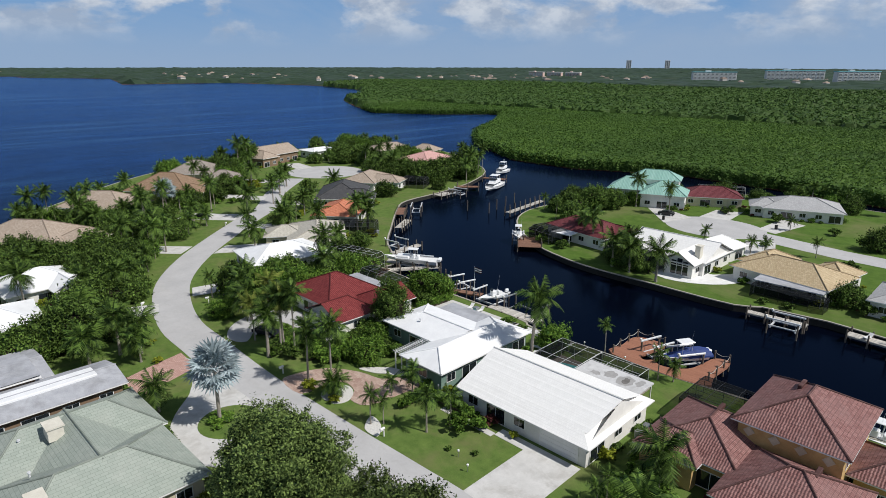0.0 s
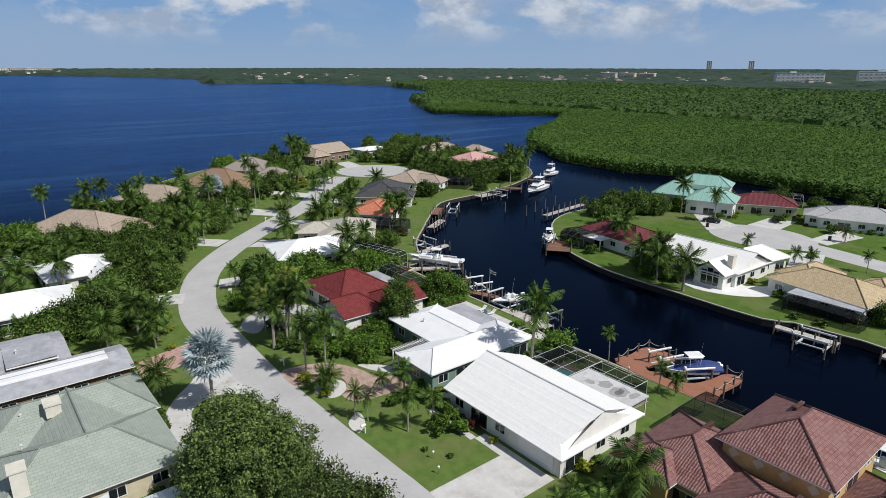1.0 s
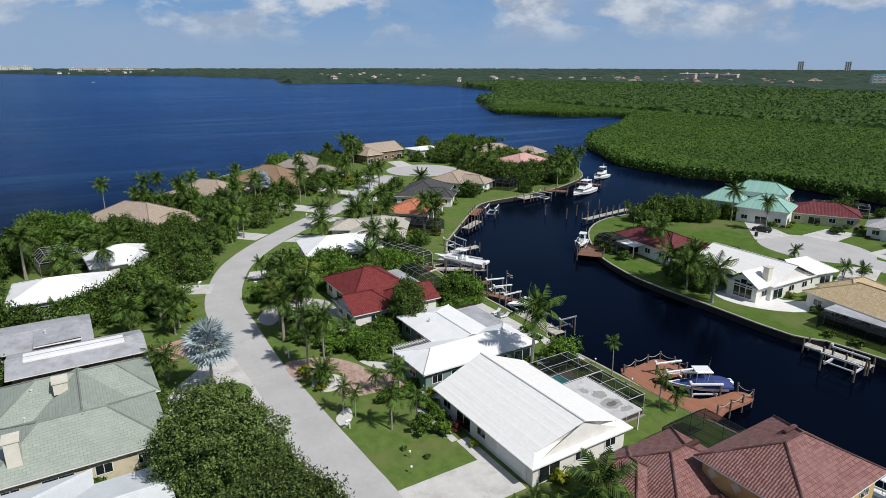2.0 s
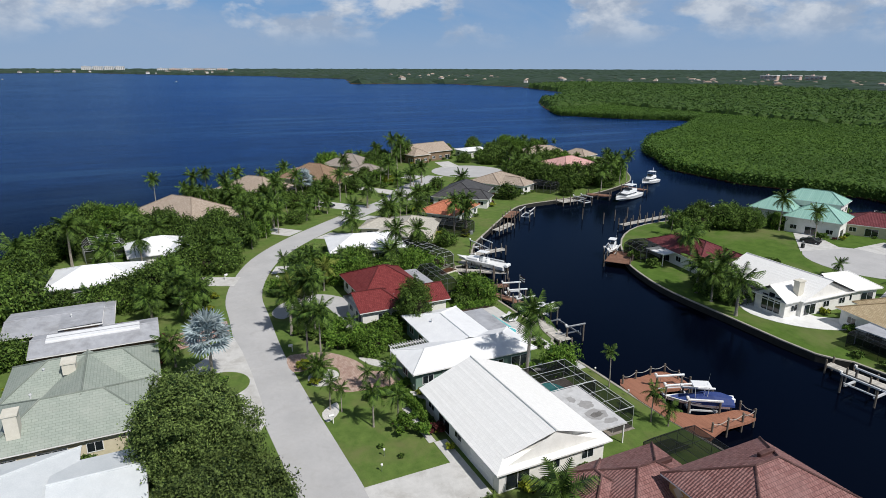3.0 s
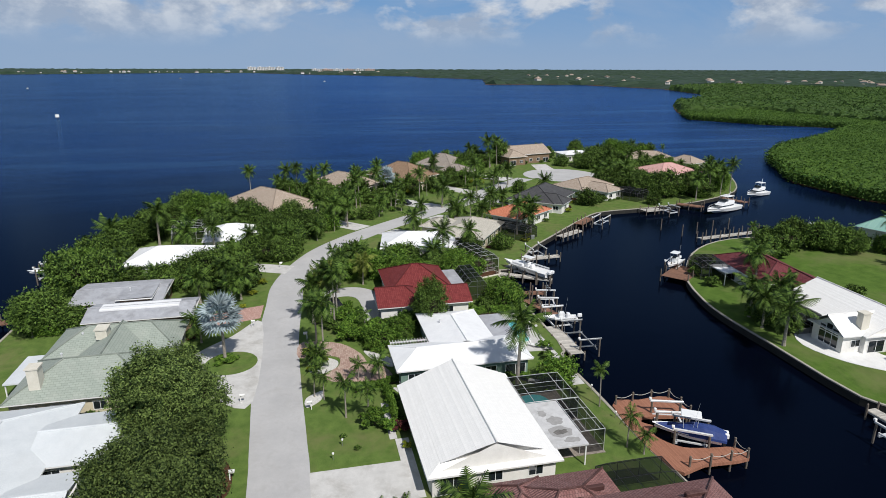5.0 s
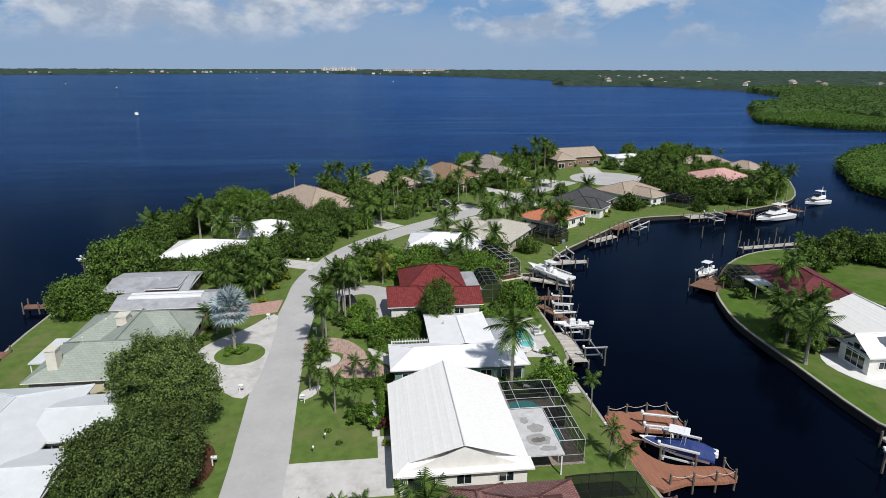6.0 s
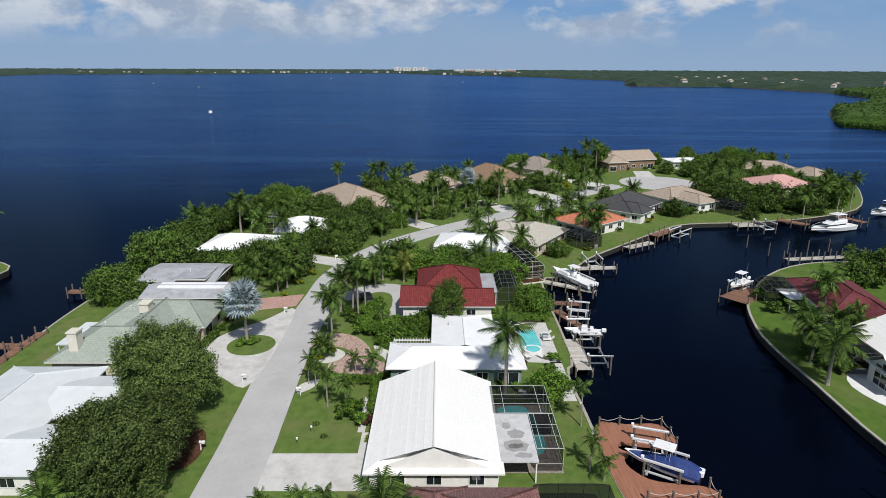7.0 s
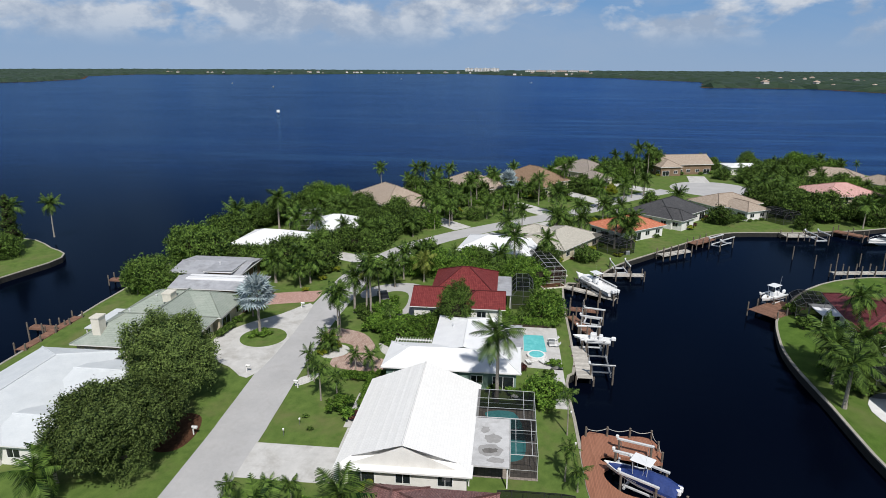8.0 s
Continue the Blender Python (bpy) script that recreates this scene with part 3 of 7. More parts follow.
def pad(name, outline, material, label, z=0.045, category="driveway"):
    PADS.append(outline)
    bm = slab(outline, -0.2, z)
    uv = bm.loops.layers.uv.new("uv")
    for f in bm.faces:
        for lp in f.loops:
            lp[uv].uv = lp.vert.co.xy
    return lone(name, bm, M[material], label, category, "structure")


pad("driveway", [(-34.2, 40.9), (-34.2, 51.0), (-38.5, 51.0), (-38.5, 52.6), (-27.6, 52.6), (-27.6, 41.0)], "concrete", "grey concrete driveway before the white garage")
pad("driveway", glide([(-62.9, 40.0), (-67.9, 40.2), (-68.2, 42.6), (-66.6, 46.6), (-62.4, 49.3), (-58.6, 50.2), (-57.0, 52.4), (-53.5, 53.0), (-53.4, 50.0), (-54.3, 44.6), (-57.1, 43.8), (-58.6, 45.6), (-61.6, 46.0), (-62.8, 43.6)], 3, True), "brickpave", "faded pinkish brick paver driveway round a planted island")
pad("gravel_bed", glide([(-60.6, 41.6), (-61.9, 44.0), (-60.4, 45.7), (-58.4, 45.3), (-57.0, 43.4), (-57.8, 41.6)], 4, True), "gravel", "pale gravel bed round the island palm", 0.07, "bed")
pad("gravel_bed", glide([(-63.2, 50.0), (-60.0, 53.4), (-57.2, 53.8), (-57.3, 52.6), (-59.0, 51.8), (-60.6, 50.6)], 4, True), "gravel", "pale gravel bed beside the brick driveway", 0.07, "bed")
pad("gravel_bed", glide([(-52.0, 43.2), (-49.6, 42.8), (-48.0, 40.9), (-50.4, 40.9)], 4, True), "gravel", "pale gravel bed at the driveway's corner", 0.07, "bed")
pad("driveway", glide([(-51.2, 34), (-52.6, 29), (-55.8, 24.8), (-61.8, 22.4), (-68.2, 25.0), (-73.2, 29.4), (-78.2, 34)], 4, True), "concrete", "curved pale concrete driveway round a grass island")
pad("driveway", [(-86.3, 33.9), (-84.8, 28), (-83.6, 24.4), (-77.2, 24.4), (-78.6, 28.5), (-80.2, 33.6)], "pinkpave", "pink paver driveway beside the grey-roofed house")
pad("driveway", glide([(-86.5, 41.5), (-91, 45), (-92.5, 51), (-88, 55.5), (-80, 56), (-74, 53.5), (-74.5, 50.5), (-80, 51.5), (-86.5, 50.8), (-87.5, 47.5), (-83, 43)], 4, True), "asphalt", "grey asphalt loop driveway among palms")
for outline in ([(-113, 47.5), (-108.5, 45.6), (-105, 59), (-110.5, 60.5)], [(-136, 66), (-132, 61), (-123.5, 75), (-129, 77.5)], [(-150, 81.5), (-146.5, 77), (-138.5, 88), (-142.5, 91)], [(-170, 104), (-165.5, 100), (-158, 108.5), (-163, 110)],
                [(-104, 37.5), (-109, 39.5), (-115, 26), (-110, 25)], [(-137, 55.5), (-141, 60), (-155, 47), (-151, 43)], [(-158, 79.5), (-163, 85), (-176, 74), (-171, 69)], [(-176, 99), (-181, 103), (-198, 92), (-194, 88)], [(-200, 118), (-205, 124), (-216, 112), (-211, 108)], [(-220, 140), (-221, 148), (-236, 150), (-236, 143)], [(-196, 150), (-189, 155), (-181, 167), (-187, 169)]):
    pad("driveway", outline, "concrete", "pale concrete house driveway")
for outline in ([(-72, 163), (-69, 174), (-80, 180), (-84, 177)], [(-68, 177), (-60, 178), (-61, 191), (-68, 189)], [(-51, 174), (-46, 172), (-43, 187), (-50, 190)], [(-49, 160), (-43, 163), (-38, 147), (-44, 145)]):
    pad("driveway", outline, "concrete", "white concrete house driveway across the canal")
pad("terrace", glide([(-54.5, 127), (-54.8, 121.5), (-50, 118.6), (-43.5, 120.5), (-38.5, 126), (-36.5, 136), (-38.5, 137), (-44, 128)], 3, True), "white", "white painted terrace round the white house", 0.06, "terrace")


# ---- houses ----
def cut(poly, axis, lo, hi):
    """The part of a convex (u, v) polygon between two values of one axis."""
    for sign, at in ((1, lo), (-1, -hi)):
        out = []
        for a, b in zip(poly, poly[1:] + poly[:1]):
            da, db = sign * a[axis] - at, sign * b[axis] - at
            if da >= 0:
                out.append(a)
            if da * db < 0:
                k = da / (da - db)
                out.append(tuple(p + (q - p) * k for p, q in zip(a, b)))
        poly = out
        if len(poly) < 3:
            return []
    return poly


def slope(bm, uv, poly, course, lift):
    """One roof slope as overlapping courses; its first edge is the eave."""
    P = [Vector(p) for p in poly]
    u = (P[1] - P[0]).normalized()
    nrm = sum(((P[i] - P[0]).cross(P[i + 1] - P[0]) for i in range(1, len(P) - 1)), Vector())
    nrm.normalize()
    v = nrm.cross(u)
    flat = [((p - P[0]).dot(u), (p - P[0]).dot(v)) for p in P]
    top = max(f[1] for f in flat)
    n = max(1, round(top / course)) if course else 1
    h = top / n
    for i in range(n):
        strip = cut(flat, 1, i * h - 1e-6, (i + 1) * h + 1e-6)
        if len(strip) < 3:
            continue
        raised = [(a, b, lift * (1 - (b - i * h) / h)) for a, b in strip]
        vs = [bm.verts.new(P[0] + u * a + v * b + nrm * (c + 0.01)) for a, b, c in raised]
        try:
            f = bm.faces.new(vs)
        except ValueError:
            continue
        for lp, (a, b, c) in zip(f.loops, raised):
            lp[uv].uv = (a, b)
        low = [k for k, (a, b, c) in enumerate(raised) if b < i * h + 1e-4]
        if len(low) == 2 and lift:
            a, b = (low[0], low[1]) if low[1] == low[0] + 1 else (low[1], low[0])
            w = [bm.verts.new(vs[k].co - nrm * lift) for k in (b, a)]
            g = bm.faces.new((vs[b], vs[a], w[1], w[0]))
            for lp in g.loops:
                lp[uv].uv = (raised[a][0], raised[a][1])


def window_meshes(w, h):
    fr = bmesh.new()
    t = 0.09
    for r in ((-w / 2, w / 2, h - t, h), (-w / 2, w / 2, 0, t), (-w / 2, -w / 2 + t, t, h - t), (w / 2 - t, w / 2, t, h - t), (-0.03, 0.03, t, h - t)):
        box(fr, r[0], r[1], -0.02, 0.07, r[2], r[3])
    pn = boxes((-w / 2 + t, w / 2 - t, 0.0, 0.03, t, h - t))
    return mesh_of("window", fr, M["white"]), mesh_of("pane", pn, M["glass"])


WINDOW = window_meshes(1.7, 1.25)
SLIDER = window_meshes(3.0, 2.1)


def garage_mesh():
    bm = bmesh.new()
    for k in range(4):
        box(bm, -2.45, 2.45, 0.0, 0.05, 0.02 + k * 0.53, 0.52 + k * 0.53)
    box(bm, -2.6, -2.45, -0.02, 0.08, 0, 2.25)
    box(bm, 2.45, 2.6, -0.02, 0.08, 0, 2.25)
    box(bm, -2.6, 2.6, -0.02, 0.08, 2.14, 2.28)
    return mesh_of("garage_door", bm, M["white"])


GARAGE = garage_mesh()


BLOCKS = []


def house(label, blocks, roof, wall, course=0.0, overhang=0.65, garage=None, category="house", name="house", windows=True):
    """blocks: (x, y, turn, length, width, eave, rise, hip_a, hip_b[, dutch]) with eave sizes; hip 0 is a gable."""
    root = thing(name, label, category, pose(blocks[0][0], blocks[0][1], 0))
    home = Vector((blocks[0][0], blocks[0][1], 0))
    frames = []
    for b in blocks:
        BLOCKS.append(b)
        frames.append((Matrix.Translation(-home) @ pose(b[0], b[1], 0, 0, 0, b[2]), b))
    for i, (m, b) in enumerate(frames):
        L, W, eave, rise, ha, hb = b[3:9]
        dutch = b[9] if len(b) > 9 else 0.0
        x, y = L / 2, W / 2
        # walls, closed under the gables
        bm = bmesh.new()
        wx, wy = x - overhang, y - overhang
        box(bm, -wx, wx, -wy, wy, -0.3, eave - 0.1)
        k = rise / y
        for end, hip in ((-1, ha), (1, hb)):
            if hip == 0 and rise > 0:
                g = [bm.verts.new(p) for p in ((end * wx, -wy, eave - 0.1), (end * wx, wy, eave - 0.1), (end * wx, 0, eave + rise * wy / y - 0.05))]
                bm.faces.new(g if end > 0 else g[::-1])
        bmesh.ops.transform(bm, matrix=m, verts=bm.verts)
        part("wall", bm, M[wall], root)
        # soffit and fascia
        bm = boxes((-x, x, -y, y, eave - 0.16, eave - 0.01))
        bmesh.ops.transform(bm, matrix=m, verts=bm.verts)
        part("fascia", bm, M["white"], root)
        bm = bmesh.new()
        uv = bm.loops.layers.uv.new("uv")
        lift = 0.02 if course else 0.0
        r0, r1 = (-x + ha, 0, eave + rise), (x - hb, 0, eave + rise)
        if rise < 0.25:
            slope(bm, uv, [(-x, -y, eave + 0.05), (x, -y, eave + 0.05), (x, y, eave + 0.05 + rise), (-x, y, eave + 0.05 + rise)], 0, 0)
        else:
            A, B, C, D = (-x, -y, eave), (x, -y, eave), (x, y, eave), (-x, y, eave)
            if dutch:
                h1 = dutch * k
                S, T, G = (x - dutch, -y + dutch, eave + h1), (x - dutch, y - dutch, eave + h1), (x - 0.4, 0, eave + rise)
                S2, T2 = (x - dutch + 0.35, -y + dutch, eave + h1), (x - dutch + 0.35, y - dutch, eave + h1)
                slope(bm, uv, [A, B, S, S2, G, r0][:6], course, lift)
                slope(bm, uv, [C, D, r0, G, T2, T], course, lift)
                slope(bm, uv, [B, C, T, S], course, lift)
                tri = bmesh.new()
                tri.faces.new([tri.verts.new(p) for p in (S, T, (x - dutch, 0, eave + rise - 0.03))])
                bmesh.ops.transform(tri, matrix=m, verts=tri.verts)
                part("gable", tri, M[wall], root, "white painted gable end")
            else:
                slope(bm, uv, [A, B, r1, r0], course, lift)
                slope(bm, uv, [C, D, r0, r1], course, lift)
                if hb:
                    slope(bm, uv, [B, C, r1], course, lift)
            if ha:
                slope(bm, uv, [D, A, r0], course, lift)
        bmesh.ops.remove_doubles(bm, verts=bm.verts, dist=0.03)
        bmesh.ops.transform(bm, matrix=m, verts=bm.verts)
        part("roof", bm, M[roof], root)
        if rise >= 0.25:
            end = (x - 0.4, 0, eave + rise) if dutch else r1
            lines = [(r0, end)]
            if ha:
                lines += [((-x, -y, eave), r0), ((-x, y, eave), r0)]
            if hb and not dutch:
                lines += [((x, -y, eave), r1), ((x, y, eave), r1)]
            for a, c in lines:
                if (Vector(a) - Vector(c)).length < 0.3:
                    continue
                bm = bmesh.new()
                a, c = m @ Vector(a) + Vector((0, 0, 0.05)), m @ Vector(c) + Vector((0, 0, 0.05))
                tube(bm, [a, c], [0.11, 0.11], 6)
                part("ridge_cap", bm, M[roof], root)
        if not windows:
            continue
        for side, (length, dist) in enumerate(((2 * wx, wy), (2 * wy, wx), (2 * wx, wy), (2 * wy, wx))):
            turn = pose(0, 0, 0, 0, 0, 90 * side)
            n = max(1, int(length / 3.6))
            for j in range(n):
                s = (j + 0.5) / n * length - length / 2
                if garage and garage[0] == i and garage[1] == side and abs(s - garage[2]) < 3.6:
                    continue
                at = m @ turn @ Vector((s, -dist - 0.02, 0))
                hidden = False
                for q, (m2, b2) in enumerate(frames):
                    if q != i:
                        l = m2.inverted() @ at
                        hidden |= abs(l.x) < b2[3] / 2 - 0.4 and abs(l.y) < b2[4] / 2 - 0.4
                if hidden:
                    continue
                big = (j + side) % 3 == 1 and length > 8
                fr, pn = SLIDER if big else WINDOW
                levels = (0.0,) if eave < 5 else (0.0, 3.0)
                for lift_z in levels:
                    w = share("window", fr, root, m @ turn @ pose(s, -dist - 0.04, lift_z + (0.1 if big else 0.95)))
                    share("pane", pn, w, Matrix.Identity(4))
        if garage and garage[0] == i:
            turn = pose(0, 0, 0, 0, 0, 90 * garage[1])
            d = wy if garage[1] % 2 == 0 else wx
            share("garage_door", GARAGE, root, m @ turn @ pose(garage[2], -d - 0.06, 0.05), "white panelled garage door")
    return root


def chimney(root, x, y, z0, z1, w, d):
    o = root.matrix_basis.translation
    bm = boxes((x - o.x - w / 2, x - o.x + w / 2, y - o.y - d / 2, y - o.y + d / 2, z0, z1), (x - o.x - w / 2 - 0.12, x - o.x + w / 2 + 0.12, y - o.y - d / 2 - 0.12, y - o.y + d / 2 + 0.12, z1 + 0.004, z1 + 0.2))
    part("chimney", bm, M["chimney"], root, "cream stucco chimney with a flat cap")


def vent(root, x, y, z):
    o = root.matrix_basis.translation
    bm = bmesh.new()
    tube(bm, [(x - o.x, y - o.y, z - 0.3), (x - o.x, y - o.y, z + 0.12), (x - o.x, y - o.y, z + 0.13), (x - o.x, y - o.y, z + 0.27)], [0.1, 0.1, 0.19, 0.15], 10)
    part("vent", bm, M["alu"], root, "round metal roof vent")


def flat_roof(root, x0, x1, y0, y1, z, material, label):
    o = root.matrix_basis.translation
    part("lanai_roof", boxes((x0 - o.x, x1 - o.x, y0 - o.y, y1 - o.y, z - 0.18, z)), M[material], root, label)
    for x in (x0 + 0.3, x1 - 0.3):
        for y in (y0 + 0.2, y1 - 0.2):
            part("post", boxes((x - o.x - 0.07, x - o.x + 0.07, y - o.y - 0.07, y - o.y + 0.07, -0.1, z - 0.185)), M["white"], root)


# the near house row on the canal side
h = house("white tiled gable-roofed house with a broad hipped end", [(-36.5, 59.9, 0, 19.6, 14.8, 2.75, 3.0, 0.0, 0.0, 1.7)], "roof_white", "wall_white", 0.36, garage=(0, 0, 5.6))
flat_roof(h, -38.1, -28.7, 66.6, 71.1, 2.86, "roof_lanai", "flat white lanai roof with dark water stains")
o = h.matrix_basis.translation
for sx, sy, ra, rb, dark in ((-31.6, 69.0, 1.15, 1.35, 0), (-31.5, 69.0, 0.5, 0.85, 1), (-33.9, 69.2, 0.9, 1.0, 0), (-35.6, 68.3, 0.7, 0.5, 0), (-29.8, 69.6, 0.5, 0.9, 0)):
    wob = random.Random(int(sx * 10))
    ring = [(q[0] - o.x + wob.uniform(-0.14, 0.14), q[1] - o.y + wob.uniform(-0.14, 0.14)) for q in ellipse(sx, sy, ra, rb, 18)]
    part("water_stain", slab(glide(ring, 3, True), 2.855, 2.868 if dark else 2.864), M["stain_dark" if dark else "stain_pale"], h, "dark dried puddle stain")
h = house("green stuccoed house under a low white roof", [(-53.6, 62.8, 90, 19.6, 8.4, 3.0, 1.3, 3.6, 3.6), (-61.7, 64.2, 0, 14.2, 10.0, 3.02, 1.2, 4.2, 0)], "roof_white_flat", "wall_green")
flat_roof(h, -66.5, -57.9, 69.1, 73.0, 2.9, "roof_grey_flat", "flat grey lanai roof")
vent(h, -63.0, 62.0, 4.0)
h = house("white house under a bright red barrel-tiled hip roof", [(-86.2, 62.3, 90, 12.5, 14.4, 3.0, 3.2, 5.6, 5.6), (-77.4, 57.6, 90, 8.4, 9.4, 2.95, 2.1, 0, 3.0), (-76.8, 66.0, 90, 8.4, 8.0, 2.9, 1.9, 3.0, 0)], "roof_red", "wall_white", 0.4)
flat_roof(h, -91.0, -80.4, 68.4, 71.2, 2.85, "roof_grey_flat", "flat pale grey lanai roof")
house("low house with a smooth white hip roof", [(-113.6, 68.2, 80, 17.5, 14.0, 3.0, 2.1, 6.2, 6.2)], "roof_white_flat", "wall_white")
house("house under a broad beige tiled hip roof", [(-122.0, 82.8, 146, 19.0, 13.8, 3.0, 2.3, 6.4, 6.4), (-127.5, 77.5, 56, 10, 9, 3.0, 1.7, 4.2, 4.2)], "roof_beige", "wall_cream")
house("white house under an orange tiled hip roof", [(-137.6, 101.6, 128, 17.0, 12.6, 3.0, 2.4, 5.8, 5.8)], "roof_orange", "wall_white")
house("white house under a dark charcoal hip roof", [(-157.0, 116.5, 138, 21.0, 15.5, 3.0, 3.6, 7.2, 7.2), (-148.5, 117.0, 48, 9, 8, 3.0, 2.2, 0, 3.5)], "roof_dark", "wall_white")
house("house under a pale tan tiled roof with dark skylights", [(-171.5, 137.5, 118, 18.0, 13.5, 3.0, 2.6, 6.2, 6.2), (-163, 141, 28, 10, 9, 3.0, 1.9, 0, 4.2)], "roof_tan", "wall_white")
house("two-storey house under a broad pink tiled hip roof", [(-180.5, 175.5, 98, 19.5, 17, 5.2, 2.9, 8.0, 8.0)], "roof_pink", "wall_cream")
house("house under a tan roof near the point's end", [(-226.0, 195.0, 60, 20, 14, 3.2, 3.0, 6.5, 6.5), (-212, 205, 20, 13, 11, 3.2, 2.6, 5, 5)], "roof_tan", "wall_cream")
house("low white house with a dark flat centre at the point's end", [(-247, 169, 95, 16, 11, 3.2, 1.0, 4.8, 4.8)], "roof_white_flat", "wall_white")
house("tall house under a steep tan roof at the point's end", [(-246, 143, 105, 22, 13, 4.2, 3.4, 0, 0), (-240, 135, 15, 11, 10, 3.8, 2.6, 4, 4)], "roof_tan", "wall_brown")

# the bay side
h = house("low house under a broad bright white roof", [(-37.5, 8.0, 0, 25.0, 13.2, 3.0, 1.7, 5.5, 5.5), (-42.2, 16.6, 90, 8.6, 10.5, 2.94, 1.2, 0, 0), (-31.0, 15.6, 90, 6.0, 9.5, 2.9, 1.0, 0, 0)], "roof_white_dull", "wall_white")
h = house("house under a pale green tiled hip roof", [(-69.0, 14.0, 90, 18.0, 11.0, 3.0, 2.5, 5.0, 4.4), (-57.4, 13.6, 90, 17.6, 12.4, 3.02, 2.8, 5.6, 5.6), (-63.5, 14.5, 0, 13, 10, 3.05, 2.55, 0, 0)], "roof_green", "wall_cream", 0.38)
flat_roof(h, -66.5, -58.0, 2.4, 6.4, 2.6, "roof_white_dull", "flat dull white lanai roof")
chimney(h, -53.8, 8.2, 2.6, 6.6, 1.6, 1.3)
chimney(h, -66.5, 12.6, 4.6, 6.0, 1.9, 1.5)
vent(h, -67.5, 9.6, 4.9)
vent(h, -60.5, 9.0, 5.0)
h = house("brown-walled house under a low grey membrane roof", [(-80.9, 14.8, 90, 17.0, 8.8, 3.0, 0.9, 0, 0), (-91.0, 9.4, 90, 15.4, 11.5, 3.05, 0.7, 0, 0), (-88.5, 12.5, 0, 8, 6, 3.7, 0.2, 0, 0)], "roof_grey_flat", "wall_brown")
o = h.matrix_basis.translation
part("roof_strip", bevelled(boxes((-82.3 - o.x, -79.7 - o.x, 8.3 - o.y, 20.7 - o.y, 3.45, 3.97)), 0.08), M["roof_white_flat"], h, "white sealed strip along the ridge")
vent(h, -89, 11, 4.1)
house("low house under a white hip roof among trees", [(-112.4, 13.6, 86, 16.4, 13, 3.1, 2.2, 6.0, 6.0)], "roof_white_flat", "wall_white")
house("house under a white gabled roof among trees", [(-129.0, 25.0, 94, 13.6, 12.4, 3.0, 2.5, 5.6, 5.6), (-124.4, 28.6, 4, 9, 6.4, 2.95, 1.5, 0, 0)], "roof_white_flat", "wall_white")
house("large house under a tan tiled hip roof", [(-165, 32.5, 40, 23.5, 17, 3.1, 4.2, 8.2, 8.2), (-156, 40.5, 130, 10, 10, 3.0, 2.5, 4.5, 4.5)], "roof_tan", "wall_cream")
house("house under a tan tiled hip roof", [(-193, 57, 40, 20, 15, 3.1, 3.6, 7, 7), (-186, 62, 130, 10, 9, 3.0, 2.4, 4.2, 4.2)], "roof_tan", "wall_cream")
house("tall house under a brown shingled hip roof", [(-200, 79, 40, 21, 17, 4.0, 4.6, 8.2, 8.2), (-190, 82, 130, 10, 9, 3.4, 2.4, 4.2, 4.2)], "roof_brown", "wall_cream")
house("house under a taupe shingled hip roof", [(-226, 100, 45, 18, 16, 3.6, 4.0, 7.6, 7.6)], "roof_taupe", "wall_cream")
house("house with a red arched door under a grey-tan roof", [(-207, 101, 50, 12, 11, 3.4, 2.6, 5, 5)], "roof_taupe", "wall_cream")

# across the canal
h = house("house under a dark red hip roof by the seawall", [(-77.5, 133.6, -8, 19, 12.5, 3.0, 2.6, 5.8, 5.8), (-67, 134.5, -8, 12, 9, 2.95, 1.7, 0, 4.2)], "roof_wine", "wall_white", 0.4)
flat_roof(h, -82.5, -77.0, 124.2, 128.5, 2.8, "roof_white_flat", "flat white lanai roof")
h = house("white house under a white tiled roof with an arched window gable", [(-53.6, 131.8, -2, 18.6, 14.0, 3.1, 3.0, 0, 0), (-48.9, 126.6, 88, 10.6, 7.4, 3.1, 2.2, 0, 0), (-48.6, 141.0, 80, 10, 9.0, 3.0, 2.1, 0, 3.8)], "roof_white", "wall_white", 0.36)
chimney(h, -46.6, 125.6, 2.6, 6.2, 1.1, 1.4)
o = h.matrix_basis.translation
for k in (-1, 0, 1):
    for z0, z1 in ((0.5, 2.3), (2.5, 3.4 if k else 3.9)):
        w = part("window", boxes((-48.75 + k * 1.25 - 0.62 - o.x, -48.75 + k * 1.25 + 0.62 - o.x, 121.86 - o.y, 121.96 - o.y, z0 - 0.08, z1 + 0.08)), M["white"], h)
        part("pane", boxes((-48.75 + k * 1.25 - 0.54 - o.x, -48.75 + k * 1.25 + 0.54 - o.x, 121.82 - o.y, 121.855 - o.y, z0, z1)), M["glass"], w)
h = house("house under a golden tan tiled hip roof", [(-30.5, 132.4, -10, 19, 13.0, 3.0, 2.5, 6, 6), (-36.5, 137.5, 80, 11, 8, 3.0, 1.9, 4, 4), (-24.5, 138, 80, 9, 8, 3.0, 1.9, 4, 4)], "roof_gold", "wall_white")
flat_roof(h, -34.5, -22.5, 122.6, 126.4, 2.8, "roof_grey_flat", "flat pale grey lanai roof")
house("low house under a pale grey roof", [(-9.5, 131, 0, 14, 13, 3.0, 2.2, 6, 6)], "roof_grey", "wall_white")
house("white house under teal metal hip roofs", [(-95, 184.5, 20, 12, 11, 4.2, 3.4, 5.2, 5.2), (-82.5, 184, 20, 14, 12, 4.2, 3.4, 5.8, 5.8), (-90, 193, 20, 16, 9, 6.6, 2.6, 4.4, 4.4)], "roof_teal", "wall_white")
